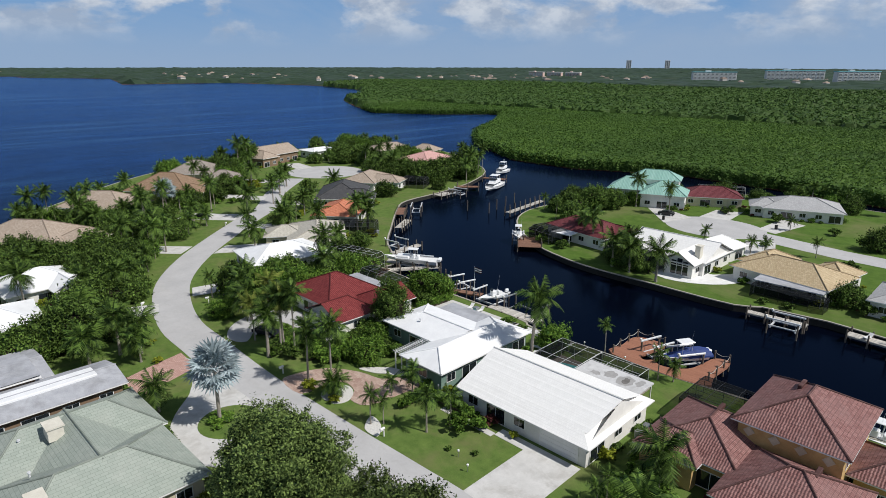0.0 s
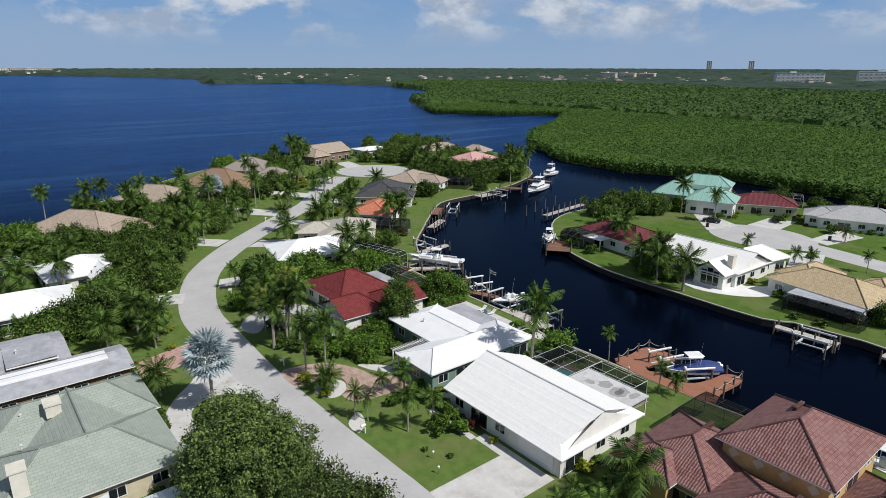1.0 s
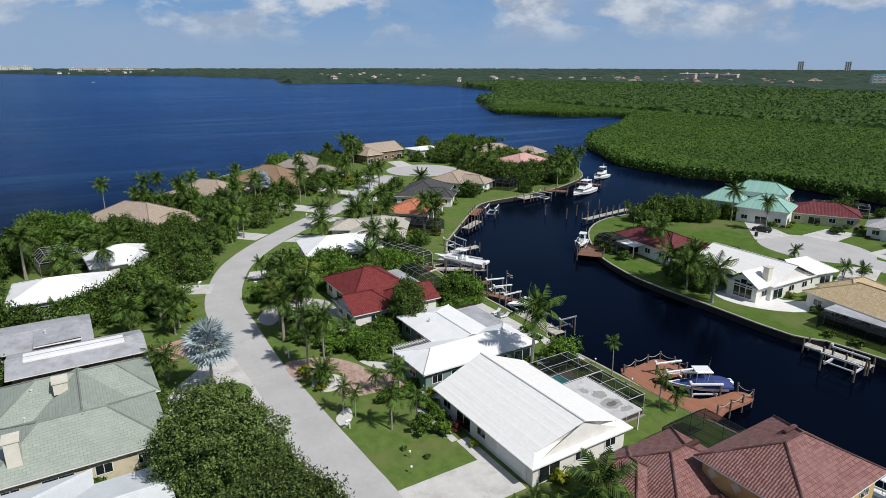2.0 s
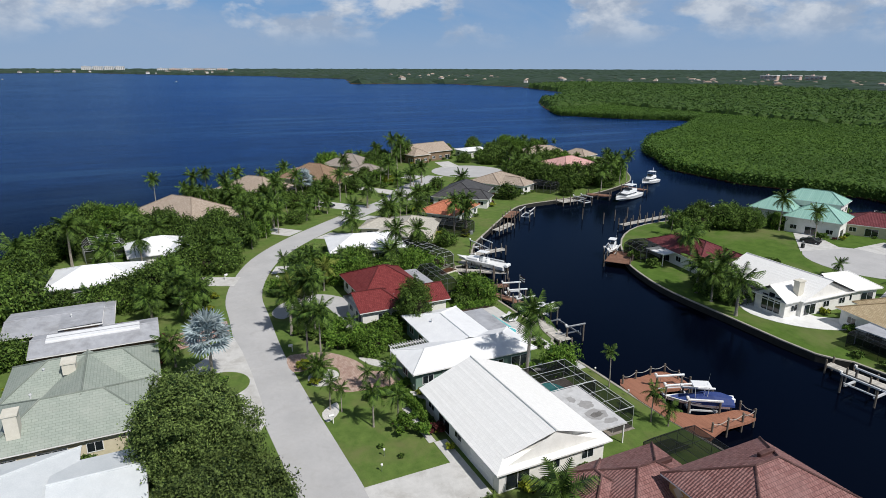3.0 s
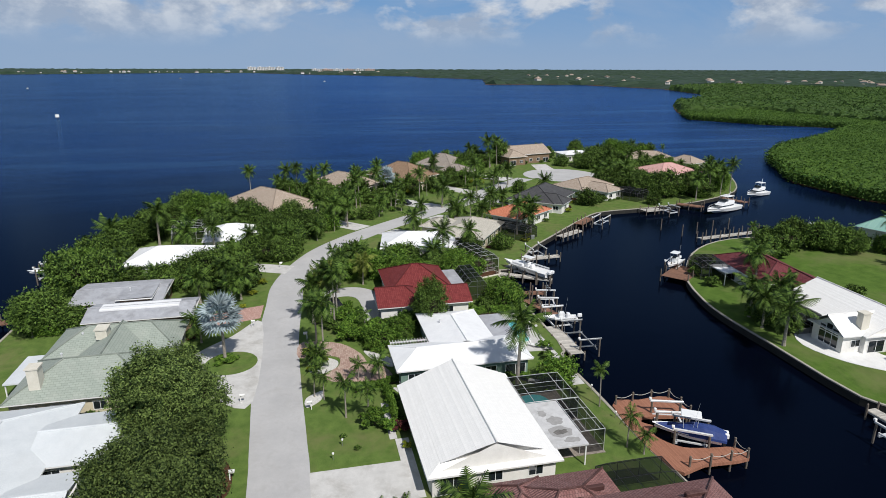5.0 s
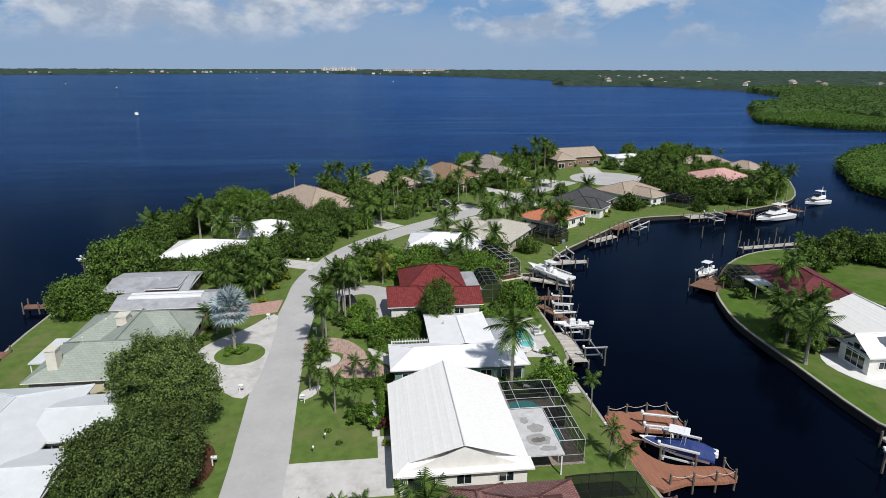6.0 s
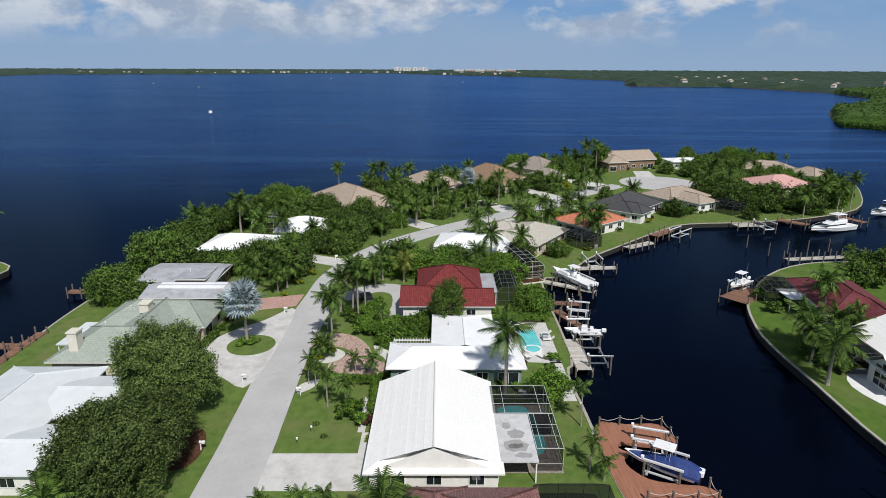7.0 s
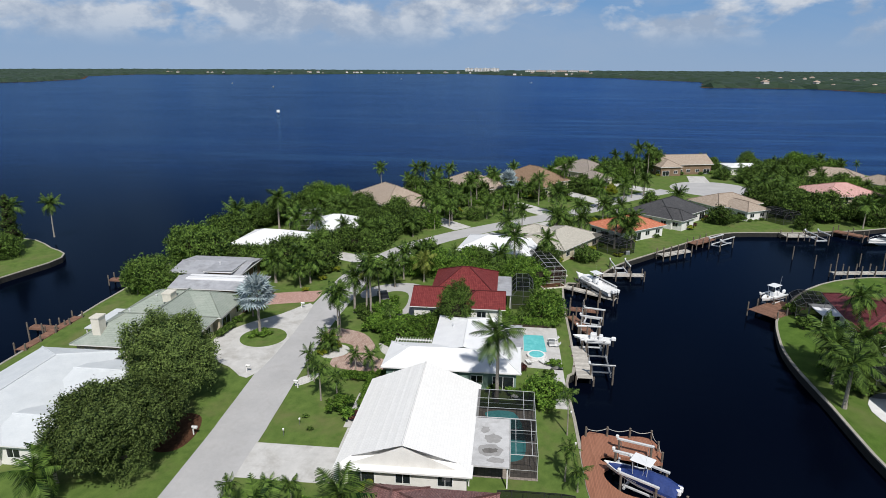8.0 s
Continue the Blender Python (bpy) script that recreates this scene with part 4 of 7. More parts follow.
house("house under a red tiled hip roof beside the mangroves", [(-73.5, 197, 30, 18, 12.5, 3.0, 2.5, 5.8, 5.8)], "roof_wine", "wall_cream")
house("house under a pale grey hip roof on a wide lawn", [(-48, 199, 20, 21, 16, 3.0, 2.6, 7.4, 7.4), (-56, 194, 20, 9, 9, 3.0, 1.8, 4, 4)], "roof_grey", "wall_white")

# the two-storey mauve-roofed villa
h = house("two-storey ochre stucco villa under mauve barrel-tiled hip roofs", [(-11.2, 70.8, 90, 13.4, 11.2, 6.1, 2.8, 5.2, 5.2), (-18.6, 64.2, 90, 12.0, 10.6, 3.3, 2.5, 4.9, 4.9), (-9.0, 59.6, 0, 11.5, 11.5, 3.3, 2.8, 5.2, 5.2), (-20.5, 60.0, 0, 7, 6.5, 3.3, 1.7, 3.0, 3.0), (-3.2, 70.5, 90, 8, 6, 3.3, 1.5, 2.8, 2.8)], "roof_mauve", "wall_yellow", 0.42, category="villa", name="villa")
o = h.matrix_basis.translation
for x, y, z, a in ((-12.6, 72.6, 8.35, 0), (-18.8, 66.6, 5.3, 0), (-7.6, 61.2, 5.4, 0)):
    bm = bevelled(boxes((-0.22, 0.22, -1.0, 1.0, -0.25, 0.28)), 0.06)
    bmesh.ops.transform(bm, matrix=pose(x - o.x, y - o.y, z, 0, 0, a), verts=bm.verts)
    part("ridge_vent", bm, M["roof_mauve"], h, "low mauve roof vent")
for k in range(4):
    bm = boxes((-0.42, 0.42, -0.05, 0.05, -0.42, 0.42), (-0.3, 0.3, -0.08, -0.051, -0.3, 0.3))
    bmesh.ops.transform(bm, matrix=pose(-15.0 - o.x + k * 2.5, 64.72 - o.y, 5.0, 0, 45, 0), verts=bm.verts)
    part("medallion", bm, M["wall_cream"], h, "cream diamond wall medallion")


# ---- pool cages, pools ----
def cage(label, x0, x1, y0, y1, z, nx, ny, mansard=0.8, turn=0.0, material="alu"):
    """A screened enclosure: posts, beams, rails and screen panels."""
    cx, cy = (x0 + x1) / 2, (y0 + y1) / 2
    root = thing("pool_cage", label, "enclosure", pose(cx, cy, 0, 0, 0, turn))
    a, b = (x1 - x0) / 2, (y1 - y0) / 2
    top = z + mansard
    ins = min(1.4, b * 0.4)

    def bar(p, q, name, r=0.033):
        bm = bmesh.new()
        tube(bm, [p, q], [r, r], 4)
        part(name, bm, M[material], root)
    for i in range(nx + 1):
        x = -a + 2 * a * i / nx
        for s in (-1, 1):
            bar((x, s * b, 0), (x, s * b, z), "post")
            bar((x, s * b, z), (x, s * (b - ins), top), "rafter")
        bar((x, -(b - ins), top), (x, b - ins, top), "beam")
    for s in (-1, 1):
        bar((-a, s * b, z), (a, s * b, z), "rail")
        bar((-a, s * b, 1.0), (a, s * b, 1.0), "rail", 0.025)
        bar((-a, s * (b - ins), top), (a, s * (b - ins), top), "purlin")
        bar((s * a, -b, 1.0), (s * a, b, 1.0), "rail", 0.025)
        bar((s * a, -b, z), (s * a, b, z), "rail", 0.03)
        for j in range(1, ny):
            y = -b + 2 * b * j / ny
            bar((s * a, y, 0), (s * a, y, top if abs(y) < b - ins else z), "post")
    for j in range(1, ny):
        y = -(b - ins) + 2 * (b - ins) * j / ny
        bar((-a, y, top), (a, y, top), "purlin", 0.028)
    quads = [((-a, -b, 0), (a, -b, 0), (a, -b, z), (-a, -b, z)), ((-a, b, 0), (a, b, 0), (a, b, z), (-a, b, z)),
             ((-a, -b, z), (a, -b, z), (a, -b + ins, top), (-a, -b + ins, top)), ((-a, b, z), (a, b, z), (a, b - ins, top), (-a, b - ins, top)), ((-a, -b + ins, top), (a, -b + ins, top), (a, b - ins, top), (-a, b - ins, top))]
    for s in (-1, 1):
        quads.append(((s * a, -b, 0), (s * a, b, 0), (s * a, b, z), (s * a, b - ins, top), (s * a, -b + ins, top), (s * a, -b, z)))
    for q in quads:
        bm = bmesh.new()
        bm.faces.new([bm.verts.new(p) for p in q])
        part("screen", bm, M["screen"], root, "dark insect screen panel")
    return root


pad("pool_terrace", [(-45.2, 66.9), (-30.6, 66.9), (-30.6, 74.3), (-45.2, 74.3)], "terracepave", "grey-brown paved pool terrace inside the screened enclosure", 0.05, "terrace")
lone("pool", slab(glide([(-44, 68), (-44.4, 71.6), (-40, 72.9), (-35, 72.9), (-33.8, 71), (-36, 69.4), (-41, 69)], 4, True), -0.1, 0.065), M["pool"], "turquoise kidney-shaped swimming pool under a screen", "pool", "structure")
cage("screened pool enclosure with slim white beams beside the white house", -44.9, -38.2, 67.0, 74.2, 2.9, 3, 1, 0.04)
cage("screened pool enclosure with slim white beams along the lanai", -38.1, -31.0, 71.2, 74.2, 2.9, 3, 1, 0.03)
pad("pool_terrace", [(-72.5, 69.5), (-57.5, 73), (-57, 79.0), (-72.5, 79.0)], "concrete", "pale pool terrace by the seawall", 0.05, "terrace")
lone("pool", slab([(-69.2, 73.3), (-69.2, 76.6), (-63.0, 76.9), (-63.0, 73.3)], -0.1, 0.065), M["pool"], "bright turquoise rectangular swimming pool", "pool", "structure")
lone("spa", slab(ellipse(-61.2, 75.2, 1.5, 1.5, 12), -0.1, 0.45), M["white"], "round white spa beside the pool", "spa")
lone("pool", slab(ellipse(-61.2, 75.2, 1.15, 1.15, 12), 0.0, 0.47), M["pool"], "turquoise spa water", "pool", "structure")
cage("low screened enclosure behind the red-roofed house", -90.6, -80.6, 71.3, 75.4, 2.7, 4, 2, 1.0, 0, "greymetal")
cage("tall screened enclosure with white beams", -108.5, -95.5, 76.0, 81.2, 2.9, 5, 2, 1.0, 12)
cage("white-ribbed screened enclosure among trees by the bay", -142, -133.5, 9.5, 18, 2.7, 5, 3, 1.2, 8)
cage("dark screened enclosure at the villa", -24.8, -17.0, 69.9, 77.6, 2.9, 3, 3, 0.15, 0, "black")
cage("dark screened enclosure by the canal seawall", -88.0, -80.8, 122.6, 129.0, 2.6, 3, 3, 0.8, -12, "bronze")
cage("screened enclosure beside the white house", -62.5, -53.5, 120.8, 125.6, 2.7, 3, 2, 0.7, -2, "bronze")
cage("screened lanai before the golden roof", -34.0, -21.5, 120.0, 122.7, 2.3, 5, 1, 0.25, -2, "black")
cage("screened enclosure behind the pale-tan house", -163, -155, 146, 153, 2.7, 3, 2, 0.8, 30, "bronze")
cage("screened enclosure beside the orange roof", -127, -117.5, 92.5, 98.5, 2.7, 3, 2, 0.8, 40, "bronze")
cage("white-framed screen roof beside the red roof", -82, -68, 207, 212, 2.8, 5, 2, 0.8, 30)


# ---- plants ----
def frond_mesh(name, length, droop, leaflets, wide, material, fold=0.5):
    """One feather leaf along +x: a bent rib with leaflets on both sides."""
    bm = bmesh.new()
    n = leaflets
    pts = []
    for i in range(n + 1):
        s = i / n
        pts.append(Vector((length * (s - 0.18 * droop * s ** 2), 0, length * (0.22 * s - droop * s * s * 0.62))))
    tube(bm, [pts[0], pts[n // 2], pts[n]], [0.035 * length / 3, 0.025 * length / 3, 0.008], 3, False)
    rng = random.Random(len(name) * 7 + n)
    for i in range(1, n + 1):
        s = i / n
        reach = wide * math.sin(math.pi * (0.12 + 0.86 * s)) ** 0.7 * length
        t = (pts[i] - pts[i - 1]).normalized()
        for side in (-1, 1):
            out = Vector((0.55, side * 1.0, -fold - 0.5 * s + rng.uniform(-0.18, 0.18))).normalized()
            tip = pts[i] + out * reach * rng.uniform(0.85, 1.1)
            w = length / n * 0.85
            a, b = pts[i] - t * w * 0.6, pts[i] + t * w * 0.5
            bm.faces.new([bm.verts.new(p) for p in (a, b, tip + t * w * 0.16, tip - t * w * 0.10)])
    return mesh_of(name, bm, material)


FRONDS = {}
for key, mat in (("green", "frond"), ("yellow", "frond_yellow")):
    FRONDS[key] = [frond_mesh("frond", 3.0, d, 16, 0.33, M[mat]) for d in (0.15, 0.55, 1.0, 1.35)]


def palm(x, y, height, lean=0.0, fronds=17, size=1.0, key="green", seed=0, thick=0.15, label="", near=True):
    rng = random.Random(seed)
    root = thing("palm_tree", label or "tall coconut palm with a slim grey trunk", "palm", pose(x, y, 0, 0, 0, rng.uniform(0, 360)))
    bm = bmesh.new()
    pts, rad = [], []
    for i in range(7):
        s = i / 6
        pts.append((lean * s * s, 0.08 * math.sin(3 * s) * lean, -0.1 + (height + 0.1) * s))
        rad.append(thick * (1.45 - 0.65 * s) if i == 0 else thick * (1.1 - 0.4 * s))
    tube(bm, pts, rad, 7)
    part("trunk", bm, M["bark"], root)
    top = Vector((lean, 0, height - 0.05))
    joined = bmesh.new()
    for i in range(fronds):
        layer = i / fronds
        tilt = 62 - 108 * layer + rng.uniform(-9, 9)
        me = FRONDS[key][min(3, int(layer * 3.2 + rng.uniform(0, 1)))]
        s = size * rng.uniform(0.85, 1.1) * (1.0 if layer > 0.15 else 0.85)
        m = Matrix.Translation(top) @ pose(0, 0, 0, 0, 0, i * 137.5 + rng.uniform(-12, 12)) @ pose(0, 0, 0, rng.uniform(-20, 20), -tilt, 0) @ Matrix.Scale(s, 4)
        if near:
            share("frond", me, root, m)
        else:
            before = len(joined.verts)
            joined.from_mesh(me)
            joined.verts.ensure_lookup_table()
            for k in range(before, len(joined.verts)):
                joined.verts[k].co = m @ joined.verts[k].co
    if near:
        joined.free()
    else:
        part("crown", joined, FRONDS[key][0].materials[0], root)
    return root


PALM_KINDS = {}


def plant_palm(x, y, height, near, kind="coconut", label=""):
    """A palm like one built before, at another place, turn and size."""
    look_of = {"coconut": ("tall coconut palm with a slim grey trunk", 21, 1.08, "green", 0.15), "royal": ("royal palm with a thick pale trunk and full crown", 20, 1.35, "green", 0.24), "date": ("bushy date palm with a short trunk", 26, 0.95, "green", 0.2), "small": ("small garden palm with a short trunk", 14, 0.62, "green", 0.09), "yellow": ("yellow-green coconut palm with arching fronds", 16, 0.95, "yellow", 0.13)}[kind]
    std = min((2.5, 4.0, 6.0, 8.0, 10.0), key=lambda q: abs(q - height))
    rng = random.Random(int(x * 31 + y * 17))
    k = (kind, std, near, rng.randrange(2))
    s = height / std
    m = pose(x, y, 0, 0, 0, rng.uniform(0, 360)) @ Matrix.Scale(s, 4)
    if k not in PALM_KINDS:
        PALM_KINDS[k] = palm(x, y, std, rng.uniform(-0.1, 0.1) * std, look_of[1], look_of[2], look_of[3], hash_of(k), look_of[4], look_of[0], near)
        PALM_KINDS[k]["group"] = "palms of the gardens"
        PALM_KINDS[k].matrix_basis = m
        return PALM_KINDS[k]
    ob = PALM_KINDS[k]
    keep = ob.matrix_basis.copy()
    ob.matrix_basis = pose(0, 0, 0)
    made = copy_thing(ob, m)
    ob.matrix_basis = keep
    if label:
        made["label"] = label
    return made


def hash_of(k):
    return sum(ord(c) * (i + 3) for i, c in enumerate(str(k)))


def leaf_cloud(name, lobes, count, leaf, material, seed, squash=1.0, core=0.55):
    """Leaves in clumps over and within several lobes (x, y, z, radius), round cores coloured dark as inner shade."""
    rng = np.random.default_rng(seed)
    vol = np.array([l[3] ** 2 for l in lobes])
    pick = rng.choice(len(lobes), count, p=vol / vol.sum())
    L = np.array(lobes)[pick]
    d = rng.normal(size=(count, 3))
    d /= np.linalg.norm(d, axis=1)[:, None]
    d[:, 2] = np.where(d[:, 2] < -0.35, -d[:, 2], d[:, 2])
    lump = 0.86 + 0.2 * np.sin(d[:, 0] * 5 + pick) * np.cos(d[:, 1] * 6 + pick * 2) + 0.12 * np.sin(d[:, 2] * 9)
    r = L[:, 3] * lump * rng.uniform(0.25, 1.0, count) ** 0.45 * rng.uniform(0.92, 1.16, count)
    c = L[:, :3] + d * r[:, None] * np.array([1, 1, squash])
    nrm = 0.7 * d + rng.normal(scale=0.8, size=(count, 3))
    nrm /= np.linalg.norm(nrm, axis=1)[:, None]
    a = np.cross(nrm, rng.normal(size=(count, 3)))
    a /= np.linalg.norm(a, axis=1)[:, None]
    b = np.cross(nrm, a)
    s = leaf * rng.uniform(0.6, 1.3, count)[:, None]
    V = np.stack([c - a * s, c + a * s * 0.8 + b * s * 0.62, c + a * s * 0.9 - b * s * 0.5], 1).reshape(-1, 3)
    verts, faces = V.tolist(), [(3 * i, 3 * i + 1, 3 * i + 2) for i in range(count)]
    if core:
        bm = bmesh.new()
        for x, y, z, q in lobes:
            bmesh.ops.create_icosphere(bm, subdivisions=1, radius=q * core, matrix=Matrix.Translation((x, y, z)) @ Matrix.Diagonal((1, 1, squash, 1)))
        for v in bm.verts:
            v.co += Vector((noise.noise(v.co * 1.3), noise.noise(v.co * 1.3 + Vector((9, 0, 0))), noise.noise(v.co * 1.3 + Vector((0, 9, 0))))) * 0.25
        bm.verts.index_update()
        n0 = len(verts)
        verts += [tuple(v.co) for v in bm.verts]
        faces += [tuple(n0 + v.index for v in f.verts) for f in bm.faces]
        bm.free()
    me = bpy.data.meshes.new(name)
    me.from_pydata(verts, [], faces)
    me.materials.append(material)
    me.materials.append(M["inner_shade"])
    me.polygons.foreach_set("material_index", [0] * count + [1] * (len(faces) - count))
    return me


def spray_cloud(name, radius, up, middle, count, leaf, material, seed, low=-0.55, per=26, heart=0.74):
    """A broad crown of leafy sprigs: sprays of leaves on and under an uneven dome, round a core coloured dark as inner
    shade.
    """
    rng = np.random.default_rng(seed)
    K = rng.normal(size=(12, 3)) * np.array([2.2] * 3 + [4.5] * 3 + [8.0] * 3 + [13.0] * 3)[:, None]
    ph = rng.uniform(0, 6.28, 12)
    W = np.array([0.09] * 3 + [0.09] * 3 + [0.07] * 3 + [0.04] * 3)
    lump = lambda d: 0.94 + (np.cos(d @ K.T + ph) * W).sum(1)
    n = count // per
    d = rng.normal(size=(n, 3))
    d /= np.linalg.norm(d, axis=1)[:, None]
    d[:, 2] = np.where(d[:, 2] < low, -d[:, 2], d[:, 2])
    r = lump(d) * (1.06 - 0.30 * rng.uniform(0, 1, n) ** 1.8) + rng.normal(scale=0.03, size=n)
    size = np.array([radius, radius, up])
    c = d * r[:, None] * size + np.array([0, 0, middle])
    way = d * np.array([1, 1, 0.6]) + rng.normal(scale=0.45, size=(n, 3))
    way /= np.linalg.norm(way, axis=1)[:, None]
    reach = (leaf * 3.2 + radius * 0.035) * rng.uniform(0.6, 1.4, n)
    k = np.repeat(np.arange(n), per)
    m = len(k)
    at = c[k] + way[k] * (reach[k] * rng.uniform(-0.7, 1.0, m))[:, None] + rng.normal(scale=1.0, size=(m, 3)) * (reach[k] * 0.33)[:, None]
    face = 0.5 * d + rng.normal(scale=0.45, size=(n, 3)) + np.array([0, 0, 0.2])
    nrm = face[k] + rng.normal(scale=0.42, size=(m, 3))
    nrm /= np.linalg.norm(nrm, axis=1)[:, None]
    a = np.cross(nrm, rng.normal(size=(m, 3)))
    a /= np.linalg.norm(a, axis=1)[:, None]
    b = np.cross(nrm, a)
    s = leaf * rng.uniform(0.6, 1.35, m)[:, None]
    V = np.stack([at - a * s, at + a * s * 0.8 + b * s * 0.62, at + a * s * 0.9 - b * s * 0.5], 1).reshape(-1, 3)
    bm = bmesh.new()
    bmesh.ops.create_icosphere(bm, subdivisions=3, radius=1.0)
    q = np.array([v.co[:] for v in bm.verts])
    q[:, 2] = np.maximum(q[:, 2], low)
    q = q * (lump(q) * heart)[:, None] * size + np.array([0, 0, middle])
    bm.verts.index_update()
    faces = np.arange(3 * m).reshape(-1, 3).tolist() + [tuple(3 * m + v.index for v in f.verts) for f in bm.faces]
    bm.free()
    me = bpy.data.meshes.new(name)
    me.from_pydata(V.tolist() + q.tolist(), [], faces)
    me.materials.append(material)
    me.materials.append(M["inner_shade"])
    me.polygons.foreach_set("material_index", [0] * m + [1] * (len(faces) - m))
    return me


def tree(x, y, height, radius, leaves, leaf, material, seed, label, name="tree", category="tree"):
    rng = random.Random(seed)
    root = thing(name, label, category, pose(x, y, 0))
    bm = bmesh.new()
    fork = height * 0.28
    tube(bm, [(0, 0, -0.2), (0.05, 0, fork * 0.5), (0, 0.05, fork)], [radius * 0.075, radius * 0.055, radius * 0.05], 8)
    part("trunk", bm, M["wood"], root)
    for i in range(7):
        a, q = i * 0.9 + rng.uniform(-0.2, 0.2), radius * rng.uniform(0.5, 0.75)
        top = height * rng.uniform(0.5, 0.7)
        bm = bmesh.new()
        tube(bm, [(0, 0.03, fork - 0.1), (math.cos(a) * q * 0.5, math.sin(a) * q * 0.5, (fork + top) * 0.55), (math.cos(a) * q, math.sin(a) * q, top)], [radius * 0.04, radius * 0.026, 0.03], 6)
        part("limb", bm, M["wood"], root)
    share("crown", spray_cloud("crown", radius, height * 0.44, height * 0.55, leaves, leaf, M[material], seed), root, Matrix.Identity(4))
    return root


SHRUB_KINDS, SHRUB_MESH, FAR_SHRUBS = {}, {}, []


def shrub_mesh(k):
    """The foliage of one kind of shrub: (standard radius, material, variant)."""
    if k not in SHRUB_MESH:
        std, material, variant = k
        rng = random.Random(hash_of(k))
        if std > 2:
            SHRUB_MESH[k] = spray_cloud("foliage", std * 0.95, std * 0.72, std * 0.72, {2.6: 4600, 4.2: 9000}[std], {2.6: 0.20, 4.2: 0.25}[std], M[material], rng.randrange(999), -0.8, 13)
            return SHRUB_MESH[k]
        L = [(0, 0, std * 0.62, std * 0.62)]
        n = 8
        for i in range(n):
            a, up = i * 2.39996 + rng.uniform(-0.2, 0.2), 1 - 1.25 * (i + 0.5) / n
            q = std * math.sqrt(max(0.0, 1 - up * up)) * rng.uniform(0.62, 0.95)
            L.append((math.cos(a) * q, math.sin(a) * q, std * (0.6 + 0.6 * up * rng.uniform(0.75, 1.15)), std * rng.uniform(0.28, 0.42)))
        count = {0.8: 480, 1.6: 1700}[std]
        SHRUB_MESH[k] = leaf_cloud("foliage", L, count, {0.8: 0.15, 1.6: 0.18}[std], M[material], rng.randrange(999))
    return SHRUB_MESH[k]


def plant_shrub(x, y, radius, height, material="leaf", label="dense green shrub with glossy leaves", z=0.0, joined=False):
    """A shrub or small tree of a few kinds, at its own place, turn and size; joined ones go into one mass."""
    rng = random.Random(int(x * 53 + y * 29 + radius * 7))
    std = min((0.8, 1.6, 2.6, 4.2), key=lambda q: abs(q - radius))
    k = (std, material, rng.randrange(3))
    s, v = radius / std, height / (1.5 * std)
    m = pose(x, y, z, 0, 0, rng.uniform(0, 360)) @ Matrix.Diagonal((s, s, s * rng.uniform(0.8, 1.3) if std > 2 and height > 1.1 * radius else min(s, v), 1))
    if joined:
        FAR_SHRUBS.append((k, m))
        return None
    if k not in SHRUB_KINDS:
        root = thing("shrub" if std < 2 else "tree", label, "shrub" if std < 2 else "tree", m, "garden planting")
        share("foliage", shrub_mesh(k), root, Matrix.Identity(4))
        bm = bmesh.new()
        tube(bm, [(0, 0, -0.15), (0.03, 0, std * 0.7)], [0.07 * std, 0.04 * std], 6)
        part("stem", bm, M["wood"], root)
        SHRUB_KINDS[k] = root
        return root
    ob = SHRUB_KINDS[k]
    keep = ob.matrix_basis.copy()
    ob.matrix_basis = pose(0, 0, 0)
    made = copy_thing(ob, m)
    ob.matrix_basis = keep
    made["label"] = label
    return made


def join_far_shrubs():
    verts, faces, slots, mats, n = [], [], [], [], 0
    for k, m in FAR_SHRUBS:
        me = shrub_mesh(k)
        co = np.empty(len(me.vertices) * 3)
        me.vertices.foreach_get("co", co)
        co = co.reshape(-1, 3)
        A = np.array(m)
        verts.append(co @ A[:3, :3].T + A[:3, 3])
        faces += [tuple(n + i for i in f.vertices) for f in me.polygons]
        for name in (k[1], "inner_shade"):
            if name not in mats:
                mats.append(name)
        slots += [mats.index("inner_shade" if f.material_index else k[1]) for f in me.polygons]
        n += len(co)
    me = bpy.data.meshes.new("shrubbery")
    me.from_pydata(np.concatenate(verts).tolist(), [], faces)
    for name in mats:
        me.materials.append(M[name])
    me.polygons.foreach_set("material_index", slots)
    tagged(new("shrubbery", me), "mixed green shrubbery along far house walls and gardens", "shrubs", "", "stuff")


def hedge(x0, y0, x1, y1, width, height, material, label):
    """A clipped hedge: lobes of leaves in a row."""
    run = math.hypot(x1 - x0, y1 - y0)
    root = thing("hedge", label, "hedge", pose(x0, y0, 0, 0, 0, math.degrees(math.atan2(y1 - y0, x1 - x0))), "clipped hedges")
    n = max(2, round(run / (width * 0.42)))
    rng = random.Random(int(run * 100))
    L = [(run * i / n, rng.uniform(-0.1, 0.1) * width, height * rng.uniform(0.44, 0.54), width * rng.uniform(0.46, 0.54)) for i in range(n + 1)]
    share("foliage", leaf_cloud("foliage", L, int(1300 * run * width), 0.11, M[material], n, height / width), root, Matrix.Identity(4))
    part("stem", boxes((0, run, -0.06, 0.06, -0.1, height * 0.4)), M["wood"], root)


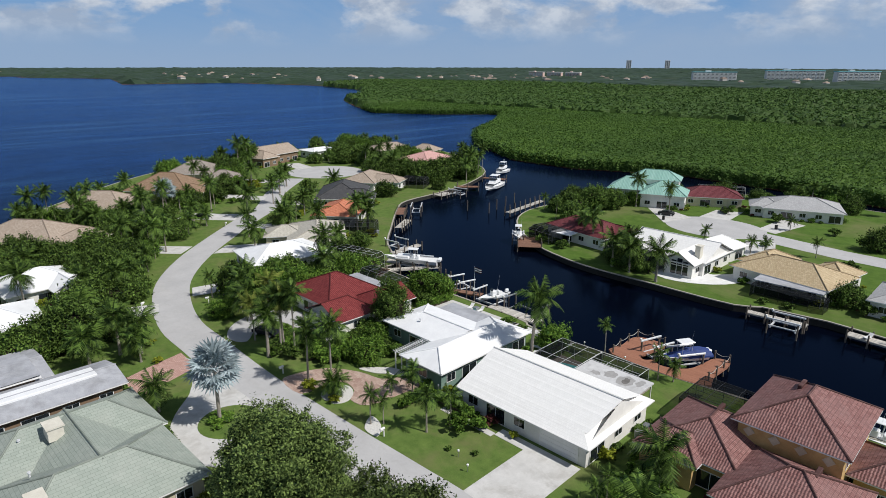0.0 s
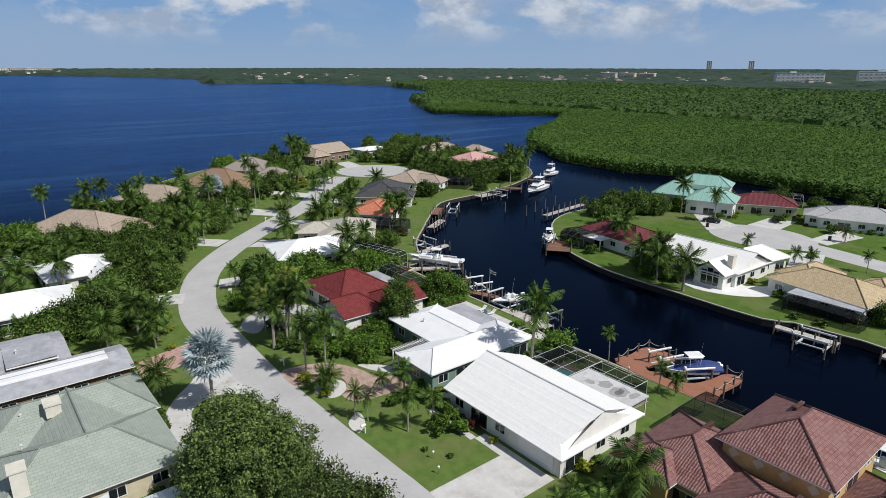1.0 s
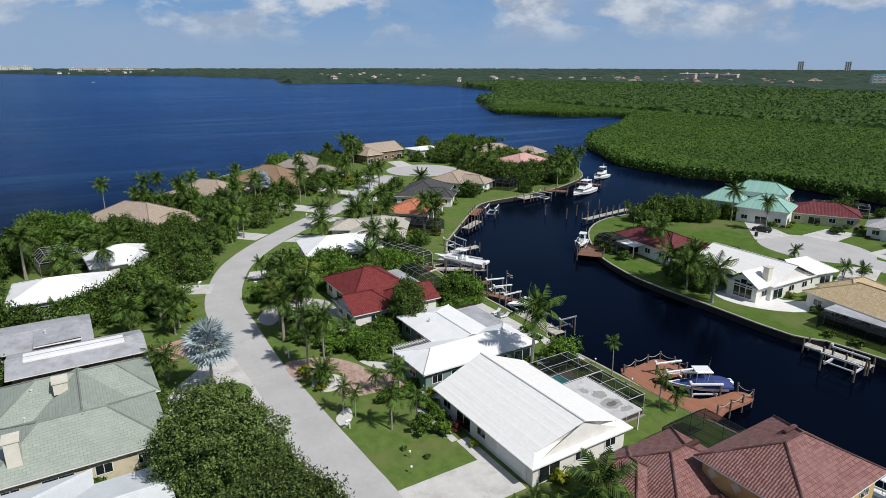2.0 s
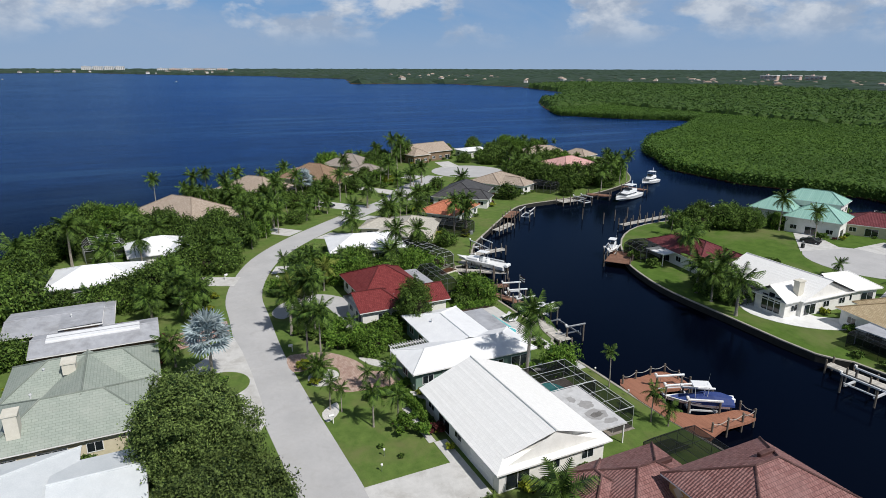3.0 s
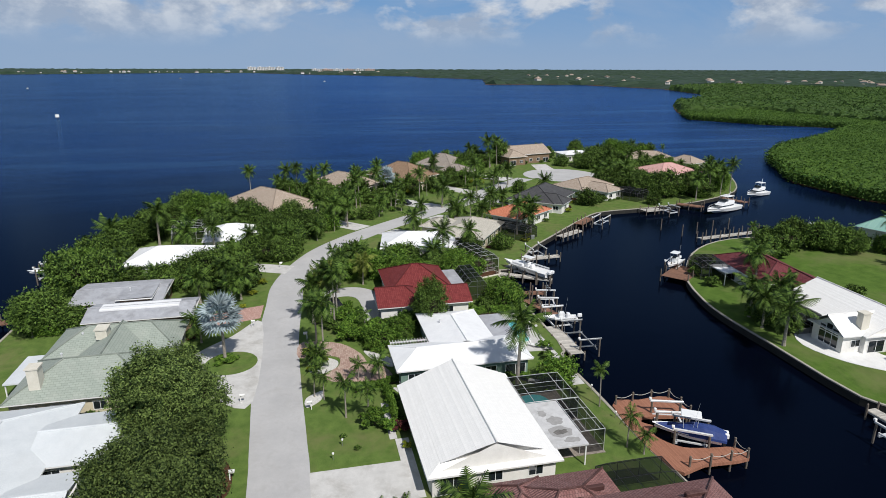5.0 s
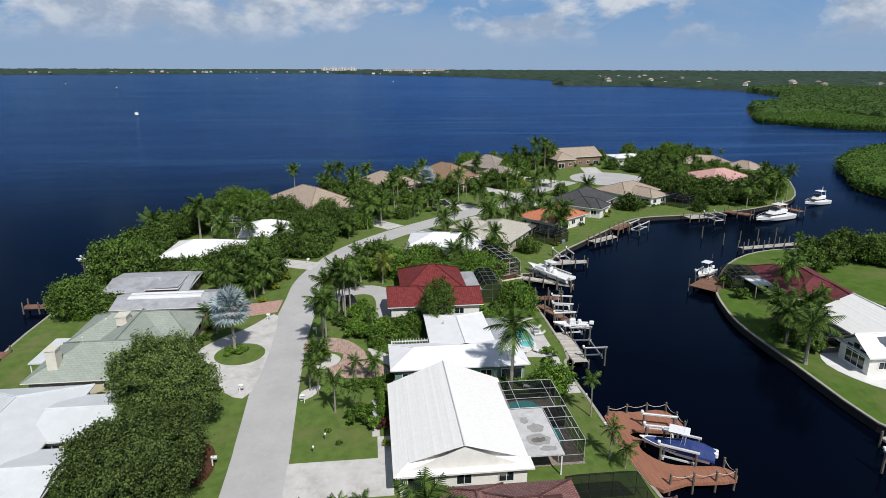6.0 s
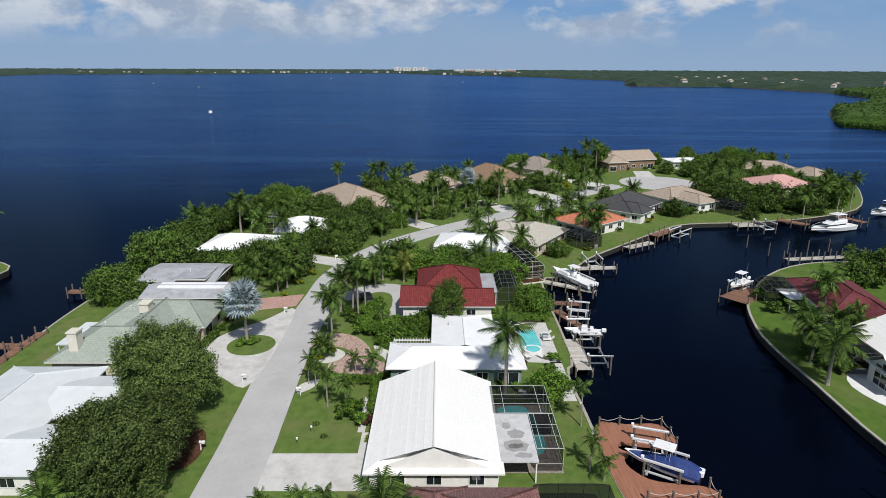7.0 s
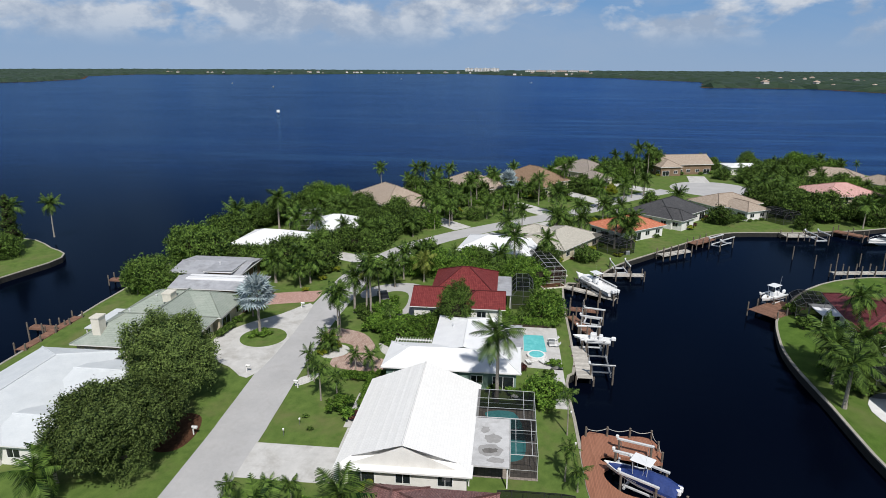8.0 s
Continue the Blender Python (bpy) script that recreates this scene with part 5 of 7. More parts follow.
for x0, y0, x1, y1, w, hh, mat, label in ((-50.6, 47.4, -50.8, 51.2, 1.7, 1.3, "leaf_bright", "low clipped green hedge beside the brick driveway"), (-49.6, 51.6, -43.0, 51.7, 1.3, 1.5, "leaf_bright", "clipped green hedge before the white house"), (-52.0, 52.2, -52.2, 54.4, 1.3, 1.2, "leaf_bright", "short clipped hedge at the green house"),
                                            (-70.2, 46.4, -72.0, 56.6, 1.8, 1.5, "leaf", "long dark green hedge before the red-roofed house"), (-63.4, 50.6, -66.6, 53.6, 1.5, 1.3, "leaf_bright", "clipped hedge curving round the gravel"), (-72.0, 20.0, -76.0, 24.4, 1.5, 1.2, "leaf", "dark hedge at the green-roofed house"), (-62.5, 23.0, -66.5, 23.4, 1.4, 1.2, "leaf", "dark hedge under the green eave"),
                                            (-72.6, 70.6, -72.6, 78.2, 1.5, 1.8, "leaf_bright", "tall clipped hedge by the pool")):
    hedge(x0, y0, x1, y1, w, hh, mat, label)

# two broad street trees, finely leaved
tree(-43.8, 25.3, 10.0, 4.9, 80000, 0.14, "leaf_oak", 11, "broad dense live oak with small dull green leaves")
tree(-29.6, 26.8, 8.4, 6.2, 90000, 0.145, "leaf_oak", 12, "broad dense live oak over a red-brown leaf bed")
tree(-69.6, 61.6, 8.0, 2.5, 16000, 0.13, "leaf", 14, "young leafy tree before the red roof")
pad("leaf_bed", glide([(-39, 28), (-39.2, 31.2), (-36, 32.7), (-32.4, 32.5), (-31.0, 30.6), (-32, 28.4), (-35.5, 26.8)], 4, True), "bed", "red-brown leaf litter under the tree", 0.02, "ground")


def silver_palm(x, y, height):
    root = thing("fan_palm", "silver-blue fan palm in a round planting bed", "palm", pose(x, y, 0))
    bm = bmesh.new()
    tube(bm, [(0, 0, -0.1), (0, 0, 0.5), (0.05, 0, height * 0.6), (0.05, 0, height)], [0.34, 0.25, 0.2, 0.2], 9)
    part("trunk", bm, M["bark"], root)
    bm = bmesh.new()
    n = 15
    tube(bm, [(0, 0, 0), (0.7, 0, 0.1), (1.3, 0, 0.08)], [0.035, 0.03, 0.02], 4, False)
    for i in range(n):
        a0, a1 = (radians(-128 + 256 * (i + j) / n) for j in (0.04, 0.96))
        mid = (a0 + a1) / 2
        fold = 0.10 if i % 2 else -0.06
        p = Vector((1.3, 0, 0.08))
        r, tip = 0.72, 1.28
        q = [p, p + Vector((math.cos(a0) * r, math.sin(a0) * r, -0.02)), p + Vector((math.cos(mid) * tip, math.sin(mid) * tip, -0.22 + fold)), p + Vector((math.cos(a1) * r, math.sin(a1) * r, -0.02))]
        bm.faces.new([bm.verts.new(v) for v in q])
    me = mesh_of("fan_leaf", bm, M["frond_silver"])
    rng = random.Random(5)
    for i in range(40):
        layer = i / 40
        tilt = 80 - 112 * layer + rng.uniform(-8, 8)
        share("fan_leaf", me, root, Matrix.Translation((0.05, 0, height - 0.25 + 0.3 * (1 - layer))) @ pose(0, 0, 0, 0, 0, i * 137.5) @ pose(0, 0, 0, rng.uniform(-25, 25), -tilt, 0) @ Matrix.Scale(rng.uniform(1.3, 1.6), 4))
    return root


silver_palm(-64.2, 29.3, 7.3)
lone("planting_island", slab(ellipse(-63.3, 30.2, 3.8, 3.8, 32), 0.0, 0.075), M["lawn"], "grass island within the curved driveway", "lawn", "structure")
silver_palm(-180.0, 70.0, 6.8)["label"] = "silver-blue fan palm before a tan house"

# palms: near gardens
for x, y, hgt, kind in ((-47.0, 69.3, 10.4, "royal"), (-65.4, 42.8, 8, "coconut"), (-76.3, 45.7, 8.6, "yellow"), (-50.6, 42.0, 4, "small"), (-49.6, 43.2, 3.4, "small"), (-44.6, 45.7, 5, "small"), (-43.2, 48.4, 4.4, "small"), (-53.9, 48.2, 2.5, "small"), (-22.4, 47.2, 3.6, "small"), (-22.0, 43.2, 3.6, "small"), (-40.0, 78.2, 5.5, "small"), (-31.0, 77.2, 4, "small"), (-29.3, 78.4, 2.5, "small"),
                        (-19.4, 54.0, 3.6, "small"), (-22.6, 49.4, 3.6, "small"), (-20.6, 23.5, 4.2, "coconut"), (-24.4, 22.4, 4.0, "date"), (-82.5, 44.2, 6, "yellow")):
    plant_palm(x, y, hgt, True, kind)
for x, y, hgt, kind in ((-61.0, 43.7, 9.4, "coconut"), (-75.8, 44.9, 9.0, "coconut"), (-73.9, 46.1, 10.0, "coconut"), (-75.8, 42.7, 7.0, "date"), (-78.6, 46.8, 8.0, "coconut"), (-58.9, 42.6, 2.4, "date"), (-52.9, 51.0, 3.2, "small"), (-89.8, 22.4, 5, "date"), (-92.2, 27.2, 6.6, "date"), (-90.4, 29.6, 5, "coconut"), (-87.5, 28.5, 4, "coconut"), (-71.8, 24.9, 4, "coconut"), (-95.0, 48.5, 6, "coconut"), (-89.9, 47.6, 5, "coconut"), (-68.5, 50.8, 4, "small"), (-101, 52.5, 5, "coconut"), (-105.1, 47.9, 4.5, "small"), (-104.4, 49.8, 4, "small"), (-103, 71.8, 8, "royal"), (-98.4, 68.8, 5, "coconut"), (-93.8, 53.0, 5, "yellow")):
    plant_palm(x, y, hgt, True, kind)
# palms along the bay
for x, y, hgt in ((-132, 7.5, 9), (-123.9, -1.0, 7), (-121.9, 21.4, 7), (-126.5, 14.4, 5), (-181.5, 26.0, 10), (-187.6, 37.0, 9), (-184.3, 40.9, 10), (-179.2, 46.0, 9), (-181.8, 49.6, 10), (-174.0, 45.7, 7), (-139.3, 50.5, 7), (-147.3, 53.8, 7), (-140.9, 53.8, 6), (-146.5, 46.4, 7), (-164.4, 58.4, 9), (-169.7, 59.9, 9), (-169.9, 65.3, 10), (-139.4, 74.0, 6), (-172.3, 79.8, 9), (-159.5, 84.6, 7), (-163.3, 70.5, 6), (-196.7, 89.9, 8), (-211.4, 92.4, 8), (-169.4, 98.6, 7), (-192.6, 104.1, 8)):
    plant_palm(x, y, hgt, False, "royal" if int(x) % 3 == 0 else "coconut")
# palms at the point's end
for x, y, hgt in ((-229.7, 112.8, 9), (-238.5, 123.1, 11), (-239.3, 127.9, 11), (-221.6, 119.1, 8), (-188.1, 112.2, 6), (-182.0, 108.5, 6), (-191.7, 117.0, 6), (-182.1, 148.0, 6), (-182.0, 153.0, 8), (-183.3, 159.8, 7), (-205.9, 163.9, 8), (-214.8, 179.3, 7), (-215.1, 184.6, 6), (-170.3, 185.6, 10), (-166.6, 187.3, 9), (-164.4, 182.0, 9), (-160.0, 184.0, 8), (-158.0, 178.0, 9), (-152.6, 169.3, 7), (-163.0, 190.0, 10)):
    plant_palm(x, y, hgt, False, "royal" if int(y) % 3 == 0 else "coconut")
# palms between the street and the canal
for x, y, hgt, kind in ((-131.3, 89.1, 6, "royal"), (-137.9, 83.4, 5, "royal"), (-124.0, 96.6, 8, "royal"), (-125.2, 100.9, 8, "royal"), (-123.0, 99.4, 6, "royal"), (-149.7, 97.2, 6, "coconut"), (-152.5, 99.0, 5, "date"), (-169.7, 114.8, 4, "small"), (-172.0, 123.9, 5, "coconut"), (-146.0, 90.0, 6, "coconut"), (-129.0, 70.0, 5, "coconut")):
    plant_palm(x, y, hgt, False, kind)
# palms across the canal and the inlet
for x, y, hgt, kind in ((-62.0, 118.2, 6, "royal"), (-50.5, 115.4, 6.6, "royal"), (-57.3, 117.0, 5.6, "royal"), (-60.0, 121.6, 6.5, "coconut"), (-73.0, 128.0, 8, "royal"), (-87.4, 175.8, 9, "coconut"), (-75.3, 172.8, 8, "coconut"), (-44.2, 149.4, 3, "small"), (-41.9, 151.7, 3, "small"), (-56.2, 152.5, 3, "small"), (-32.3, 156.1, 4, "small"), (-44.4, 178.4, 3, "small"), (-117.8, -48.5, 9, "coconut"), (-113.3, -55.8, 9, "royal"), (-78.0, 131, 6, "coconut")):
    plant_palm(x, y, hgt, False, kind)

# shrubs and small trees: (x, y, radius, height)
for x, y, r, hh in ((-82, -1.5, 3.6, 5), (-86, -3.2, 4.0, 5.5), (-82.6, 3.4, 2.8, 4.5), (-103.8, 2.7, 3.4, 5), (-98.8, 17.4, 2.6, 4), (-119.4, -1.0, 4.6, 7), (-101, -2.5, 4.4, 7), (-110.5, -3.5, 4.0, 6), (-104.2, 8, 2.2, 3.4), (-102.0, 23.0, 2.8, 4.2), (-110.2, 26.3, 3.4, 5), (-102.0, 29.5, 3.0, 4.5), (-103.6, 17, 2.2, 3.4), (-127.3, 36, 3.6, 5), (-141, 38.5, 4.2, 6), (-138.5, 30.5, 3.6, 5.5), (-124.0, 38.8, 3.2, 4.5), (-133.5, 43.2, 3.6, 5), (-129.8, 33.8, 3.6, 5), (-116.5, 31.5, 3.4, 4.5), (-139, 45.5, 3.4, 5), (-147, 27, 3.5, 5.5), (-152, 16, 4.0, 6), (-161.4, 8, 4.0, 6), (-142, 4, 4.2, 6.5), (-134, 0.5, 4.0, 6), (-147, 3, 4.0, 5.5), (-93.5, 30.5, 1.6, 2.4), (-97.5, 31.2, 1.8, 2.6)):
    plant_shrub(x, y, r, hh, "leaf")
for x, y, r, hh in ((-99.6, 55.5, 2.8, 4.2), (-95.1, 45.0, 2.2, 3.6), (-97.2, 57.5, 2.8, 4.4), (-94.2, 60.6, 2.6, 4.6), (-96.4, 65.3, 2.8, 4.6), (-99.0, 73.5, 2.8, 4.4), (-93.5, 71.5, 2.4, 4), (-78.6, 77.5, 2.8, 4), (-74.5, 77.6, 2.6, 3.8), (-47.2, 75.2, 2.3, 3.6), (-49.6, 78.0, 1.4, 1.7), (-64.6, 52.3, 2.3, 3.0), (-68.0, 56.2, 2.2, 2.8), (-67.6, 48.0, 1.7, 2.4), (-73.6, 50.0, 1.9, 2.6), (-70.5, 53.0, 1.8, 2.4), (-62.5, 56.2, 1.6, 2.0), (-52.7, 53.9, 0.9, 1.0), (-42.2, 49.0, 1.7, 2.4), (-40.6, 50.6, 1.2, 1.6), (-46.5, 52.0, 1.1, 1.6), (-64.2, 29.3, 1.9, 0.9), (-58.2, 77.8, 1.3, 1.2)):
    plant_shrub(x, y, r, hh, "leaf_bright", "rounded bright green garden shrub")
for x, y, r, hh in ((-244, 131.2, 4.6, 7.5), (-233.8, 171.8, 5, 7), (-231.9, 178.9, 4, 6), (-159.5, 161.8, 4.8, 7), (-156.3, 137.0, 1.8, 2.4), (-153.5, 131.0, 3.2, 4.5), (-162, 155.7, 4, 5.5), (-174.4, 157.9, 4, 5.5), (-112.0, 88.2, 2.2, 2.6), (-113.8, 90.4, 2.0, 2.4), (-169.0, 165.4, 3.6, 5), (-172.8, 191.3, 4, 6), (-230.4, 155.3, 3, 4), (-218.1, 108.4, 4, 6), (-195.5, 95.6, 3, 4), (-186.0, 87.7, 3, 4), (-183, 79.4, 3, 4.5), (-156.3, 52, 3, 4), (-172, 62.0, 2.6, 4), (-190, 166, 4, 6), (-200, 178, 4.2, 6), (-210, 190, 4, 6), (-176, 158, 3.5, 5), (-150, 152, 2.2, 3), (-234, 120, 3.2, 5), (-250, 118, 3.4, 5), (-150, 60, 2.4, 3.4), (-177, 116, 2.2, 3), (-145, 86, 2.2, 3)):
    plant_shrub(x, y, r, hh, "leaf")
for x, y, r, hh in ((-101.3, 160.8, 3.6, 5), (-95.2, 164.2, 4, 5.5), (-91.4, 168.8, 3.6, 5), (-92.1, 146.4, 2.6, 3.4), (-96.5, 155, 3.4, 5), (-54.3, 119.8, 1.8, 2.4), (-58.2, 119.4, 2.4, 3), (-89.5, 128.0, 1.8, 2.6), (-84.0, 122.4, 1.5, 2.2), (-77.5, 121.6, 1.6, 2.2), (-49.8, 185.4, 2, 2.4), (-39.0, 144.8, 2, 2.4), (-24.5, 150.0, 2, 2.4), (-23.6, 172.2, 3, 4), (-19.7, 127.2, 2.2, 3), (-26.7, 118.6, 1.2, 1.3), (-31.0, 118.4, 1.0, 1.2), (-63.8, 186.0, 1.8, 2), (-76.5, 177.0, 1.8, 2), (-16.0, 124.5, 1.8, 2.6), (-34.5, 181, 1.6, 2), (-60, 208, 2.4, 4), (-38, 212, 2.6, 4), (-88, 200, 3, 5), (-66, 145, 2, 2.6), (-44, 158, 1.2, 1.3), (-54.6, 76.8, 1.1, 1.2), (-22, 180, 2.0, 2.6)):
    plant_shrub(x, y, r, hh, "leaf")
for x, y, r, hh in ((-98.5, 33.0, 1.1, 1.2), (-92.5, 31.6, 1.0, 1.0), (-85.5, 30.2, 0.8, 0.9), (-60.5, 43.0, 1.3, 1.5), (-63.2, 41.6, 1.2, 1.4), (-58.0, 42.0, 0.9, 1.0), (-52.5, 56.5, 0.8, 0.8), (-36.4, 52.1, 0.6, 0.9), (-40.2, 52.3, 0.6, 0.9), (-120.8, 98.6, 1.3, 1.0), (-117.5, 96.5, 1.2, 0.9), (-47.8, 63.0, 0.7, 0.8), (-47.8, 65.0, 0.7, 0.8)):
    plant_shrub(x, y, r, hh, "leaf_lime", "low lime-yellow ornamental shrub")


def pine(x, y, height):
    root = thing("pine_tree", "tall dark feathery pine on the far lawn point", "tree", pose(x, y, 0))
    bm = bmesh.new()
    tube(bm, [(0, 0, -0.2), (0, 0, height)], [0.3, 0.05], 7)
    part("trunk", bm, M["wood"], root)
    L = [(math.cos(i * 2.4) * 1.2 * (1 - i / 13), math.sin(i * 2.4) * 1.2 * (1 - i / 13), height * (0.16 + 0.065 * i), 2.3 - 0.12 * i) for i in range(13)]
    share("crown", leaf_cloud("crown", L, 3600, 0.24, M["leaf"], 3, 0.9, 0.7), root, Matrix.Identity(4))


pine(-104.5, -49.0, 14)
plant_shrub(-99, -47, 3.5, 5, "leaf")
plant_shrub(-100, -56, 4.0, 6, "leaf")


# ---- mangroves and far woods ----
def canopy(name, x0, x1, y0, y1, step, spacing, crown, low, high, outline, holes, material, label, seed, base, taller=None, floor=0.38):
    """A treetop sheet: domes of jittered crowns, cut to an outline, with a leafy skirt down to the shore."""
    rng = np.random.default_rng(seed)
    xs, ys = np.arange(x0, x1, step), np.arange(y0, y1, step)
    X, Y = np.meshgrid(xs, ys, indexing="ij")
    X = X + rng.uniform(-0.36, 0.36, X.shape) * step
    Y = Y + rng.uniform(-0.36, 0.36, Y.shape) * step
    ok = inside(outline, X, Y)
    for a, b, c, d in holes:
        ok &= ~((X > a) & (X < b) & (Y > c) & (Y < d))
    gi, gj = int((x1 - x0) / spacing) + 4, int((y1 - y0) / spacing) + 4
    TX = x0 - spacing + (np.arange(gi)[:, None] + rng.uniform(0, 1, (gi, gj))) * spacing
    TY = y0 - spacing + (np.arange(gj)[None, :] + rng.uniform(0, 1, (gi, gj))) * spacing
    TH = rng.uniform(low, high, (gi, gj))
    TR = crown * rng.uniform(0.7, 1.25, (gi, gj))
    ci, cj = ((X - x0) / spacing + 1).astype(int), ((Y - y0) / spacing + 1).astype(int)
    H = np.full(X.shape, low * floor)
    for di in (-1, 0, 1):
        for dj in (-1, 0, 1):
            a, b = np.clip(ci + di, 0, gi - 1), np.clip(cj + dj, 0, gj - 1)
            q = ((X - TX[a, b]) ** 2 + (Y - TY[a, b]) ** 2) / TR[a, b] ** 2
            H = np.maximum(H, np.where(q < 1, TH[a, b] * (0.5 + 0.5 * np.sqrt(np.clip(1 - q, 0, 1))), 0))
    H += rng.normal(scale=0.12 * crown / 3, size=H.shape)
    if taller is not None:
        H *= taller(X, Y)
    edge = np.ones(X.shape, bool)
    edge[1:-1, 1:-1] = ~(ok[2:, 1:-1] & ok[:-2, 1:-1] & ok[1:-1, 2:] & ok[1:-1, :-2])
    Z = np.where(ok & ~edge, base + H, base - 0.3)
    near = ok.copy()
    for ax in (0, 1):
        for s in (-1, 1):
            near |= np.roll(ok, s, ax)
    keep = near[:-1, :-1] & near[1:, :-1] & near[1:, 1:] & near[:-1, 1:]
    Z = np.where(near, Z, base - 0.3)
    idx = np.arange(X.size).reshape(X.shape)
    F = np.stack([idx[:-1, :-1][keep], idx[1:, :-1][keep], idx[1:, 1:][keep], idx[:-1, 1:][keep]], 1)
    used, inv = np.unique(F, return_inverse=True)
    V = np.stack([X.ravel(), Y.ravel(), Z.ravel()], 1)[used]
    me = bpy.data.meshes.new(name)
    me.from_pydata(V.tolist(), [], inv.reshape(-1, 4).tolist())
    me.materials.append(material)
    tagged(new(name, me), label, "woods", "", "stuff")
    inner, rim = ok & ~edge, ok & edge
    brim = np.stack([X[rim], Y[rim], np.full(rim.sum(), base)], 1)
    return np.stack([X[inner], Y[inner], Z[inner]], 1), brim


NEAR_BOX, MID_BOX = (-500, 90, 225, 470), (-1060, 300, 225, 1010)
tops, brim = canopy("mangrove_canopy", -500, 90, 226, 470, 1.2, 2.5, 1.9, 4.2, 5.2, SHORE_MANGROVE, [], M["mangrove"], "dense bright green mangrove canopy at the water's edge", 1, SEA, None, 0.72)
mid_tops, mid_brim = canopy("mixed_woods", -1060, 300, 226, 1010, 3.4, 7.0, 4.8, 5.0, 8.5, SHORE_MANGROVE, [NEAR_BOX], M["wood_mid"], "wide green mangrove and woodland canopy", 2, SEA, lambda X, Y: 1 + 0.55 * np.clip((Y - 620) / 150, 0, 1) * (0.6 + 0.4 * np.sin(X * 0.011) * np.sin(Y * 0.017)))
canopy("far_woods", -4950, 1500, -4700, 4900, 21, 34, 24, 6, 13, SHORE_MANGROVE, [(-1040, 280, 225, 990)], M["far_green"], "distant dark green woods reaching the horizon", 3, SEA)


def tufts(name, tops, count, size, material, label, seed, spread=1.0):
    """Leaf sprays standing out of a canopy."""
    rng = np.random.default_rng(seed)
    c = tops[rng.integers(0, len(tops), count)] + rng.normal(scale=(spread, spread, 0.25 * spread), size=(count, 3)) + np.array([0, 0, 0.15])
    nrm = rng.normal(size=(count, 3)) * 0.6 + np.array([0, 0, 0.9])
    nrm /= np.linalg.norm(nrm, axis=1)[:, None]
    a = np.cross(nrm, rng.normal(size=(count, 3)))
    a /= np.linalg.norm(a, axis=1)[:, None]
    b = np.cross(nrm, a)
    s = size * rng.uniform(0.6, 1.4, count)[:, None]
    V = np.stack([c - a * s, c + a * s * 0.8 + b * s * 0.75, c + a * s * 0.9 - b * s * 0.65], 1).reshape(-1, 3)
    me = bpy.data.meshes.new(name)
    me.from_pydata(V.tolist(), [], np.arange(3 * count).reshape(-1, 3).tolist())
    me.materials.append(material)
    tagged(new(name, me), label, "leaves", "", "stuff")


tufts("woodland_leaves", mid_tops, 200000, 0.95, M["wood_mid"], "green woodland leaf sprays", 6, 1.8)
tufts("mangrove_leaves", tops, 300000, 0.36, M["mangrove"], "bright green mangrove leaf sprays", 4)
brim = np.repeat(brim, 40, axis=0)
brim[:, 2] += np.random.default_rng(8).uniform(0.0, 4.4, len(brim)) ** 1.0
tufts("mangrove_fringe", brim, min(60000, len(brim)), 0.5, M["mangrove"], "leafy mangrove fringe hanging to the water", 9)


# ---- dense planting ----
def clear(x, y, r):
    """Whether a plant of that radius stands off the houses, streets and paved pads."""
    for b in BLOCKS:
        l = pose(b[0], b[1], 0, 0, 0, b[2]).inverted() @ Vector((x, y, 0))
        if abs(l.x) < b[3] / 2 - 0.4 + r * 0.55 and abs(l.y) < b[4] / 2 - 0.4 + r * 0.55:
            return False
    for line, w in ((ROAD, 3.5), (EAST_ROAD, 4.0)):
        for p in line:
            if (p[0] - x) ** 2 + (p[1] - y) ** 2 < (w + r * 0.8) ** 2 + 2:
                return False
    if -30 > x > -75 and abs(y - 36.8) < 3.5 + r * 0.8:
        return False
    X, Y = np.array([x, x + r * 0.6, x - r * 0.6, x, x]), np.array([y, y, y, y + r * 0.6, y - r * 0.6])
    return not any(inside(p, X, Y).any() for p in PADS)


def grove(outline, count, small, large, tall, seed, kinds=("leaf", "leaf", "leaf_bright"), palms=0.12):
    rng = random.Random(seed)
    xs, ys = [p[0] for p in outline], [p[1] for p in outline]
    done = 0
    for _ in range(count * 8):
        if done >= count:
            break
        x, y, r = rng.uniform(min(xs), max(xs)), rng.uniform(min(ys), max(ys)), rng.uniform(small, large)
        if not inside(outline, np.array([x]), np.array([y]))[0] or not clear(x, y, r):
            continue
        done += 1
        if rng.random() < palms:
            plant_palm(x, y, rng.uniform(3.5, 6.5), False, rng.choice(("coconut", "date", "small")))
        else:
            plant_shrub(x, y, r, r * tall, rng.choice(kinds), "dense green tree in a garden thicket" if r > 2 else "green shrub in a garden thicket", joined=r < 2.1 and (x < -100 or y > 100))


grove([(-97, 18), (-99, 34), (-112, 39), (-128, 51), (-142, 59), (-152, 42), (-142, 18), (-122, 34), (-108, 22)], 30, 2.2, 3.8, 1.5, 31, palms=0.25)
grove([(-78, -5.5), (-96, -4.5), (-120, -4), (-150, 2), (-170, 13), (-150, 24), (-135, 8), (-110, 3), (-98, 0), (-84, 5)], 30, 2.2, 4.4, 1.5, 32, palms=0.2)
grove([(-90, 57), (-96, 50), (-104, 51), (-106, 58), (-101, 79), (-94, 76), (-94, 66)], 16, 1.8, 3.0, 1.6, 33, ("leaf", "leaf_bright"), palms=0.25)
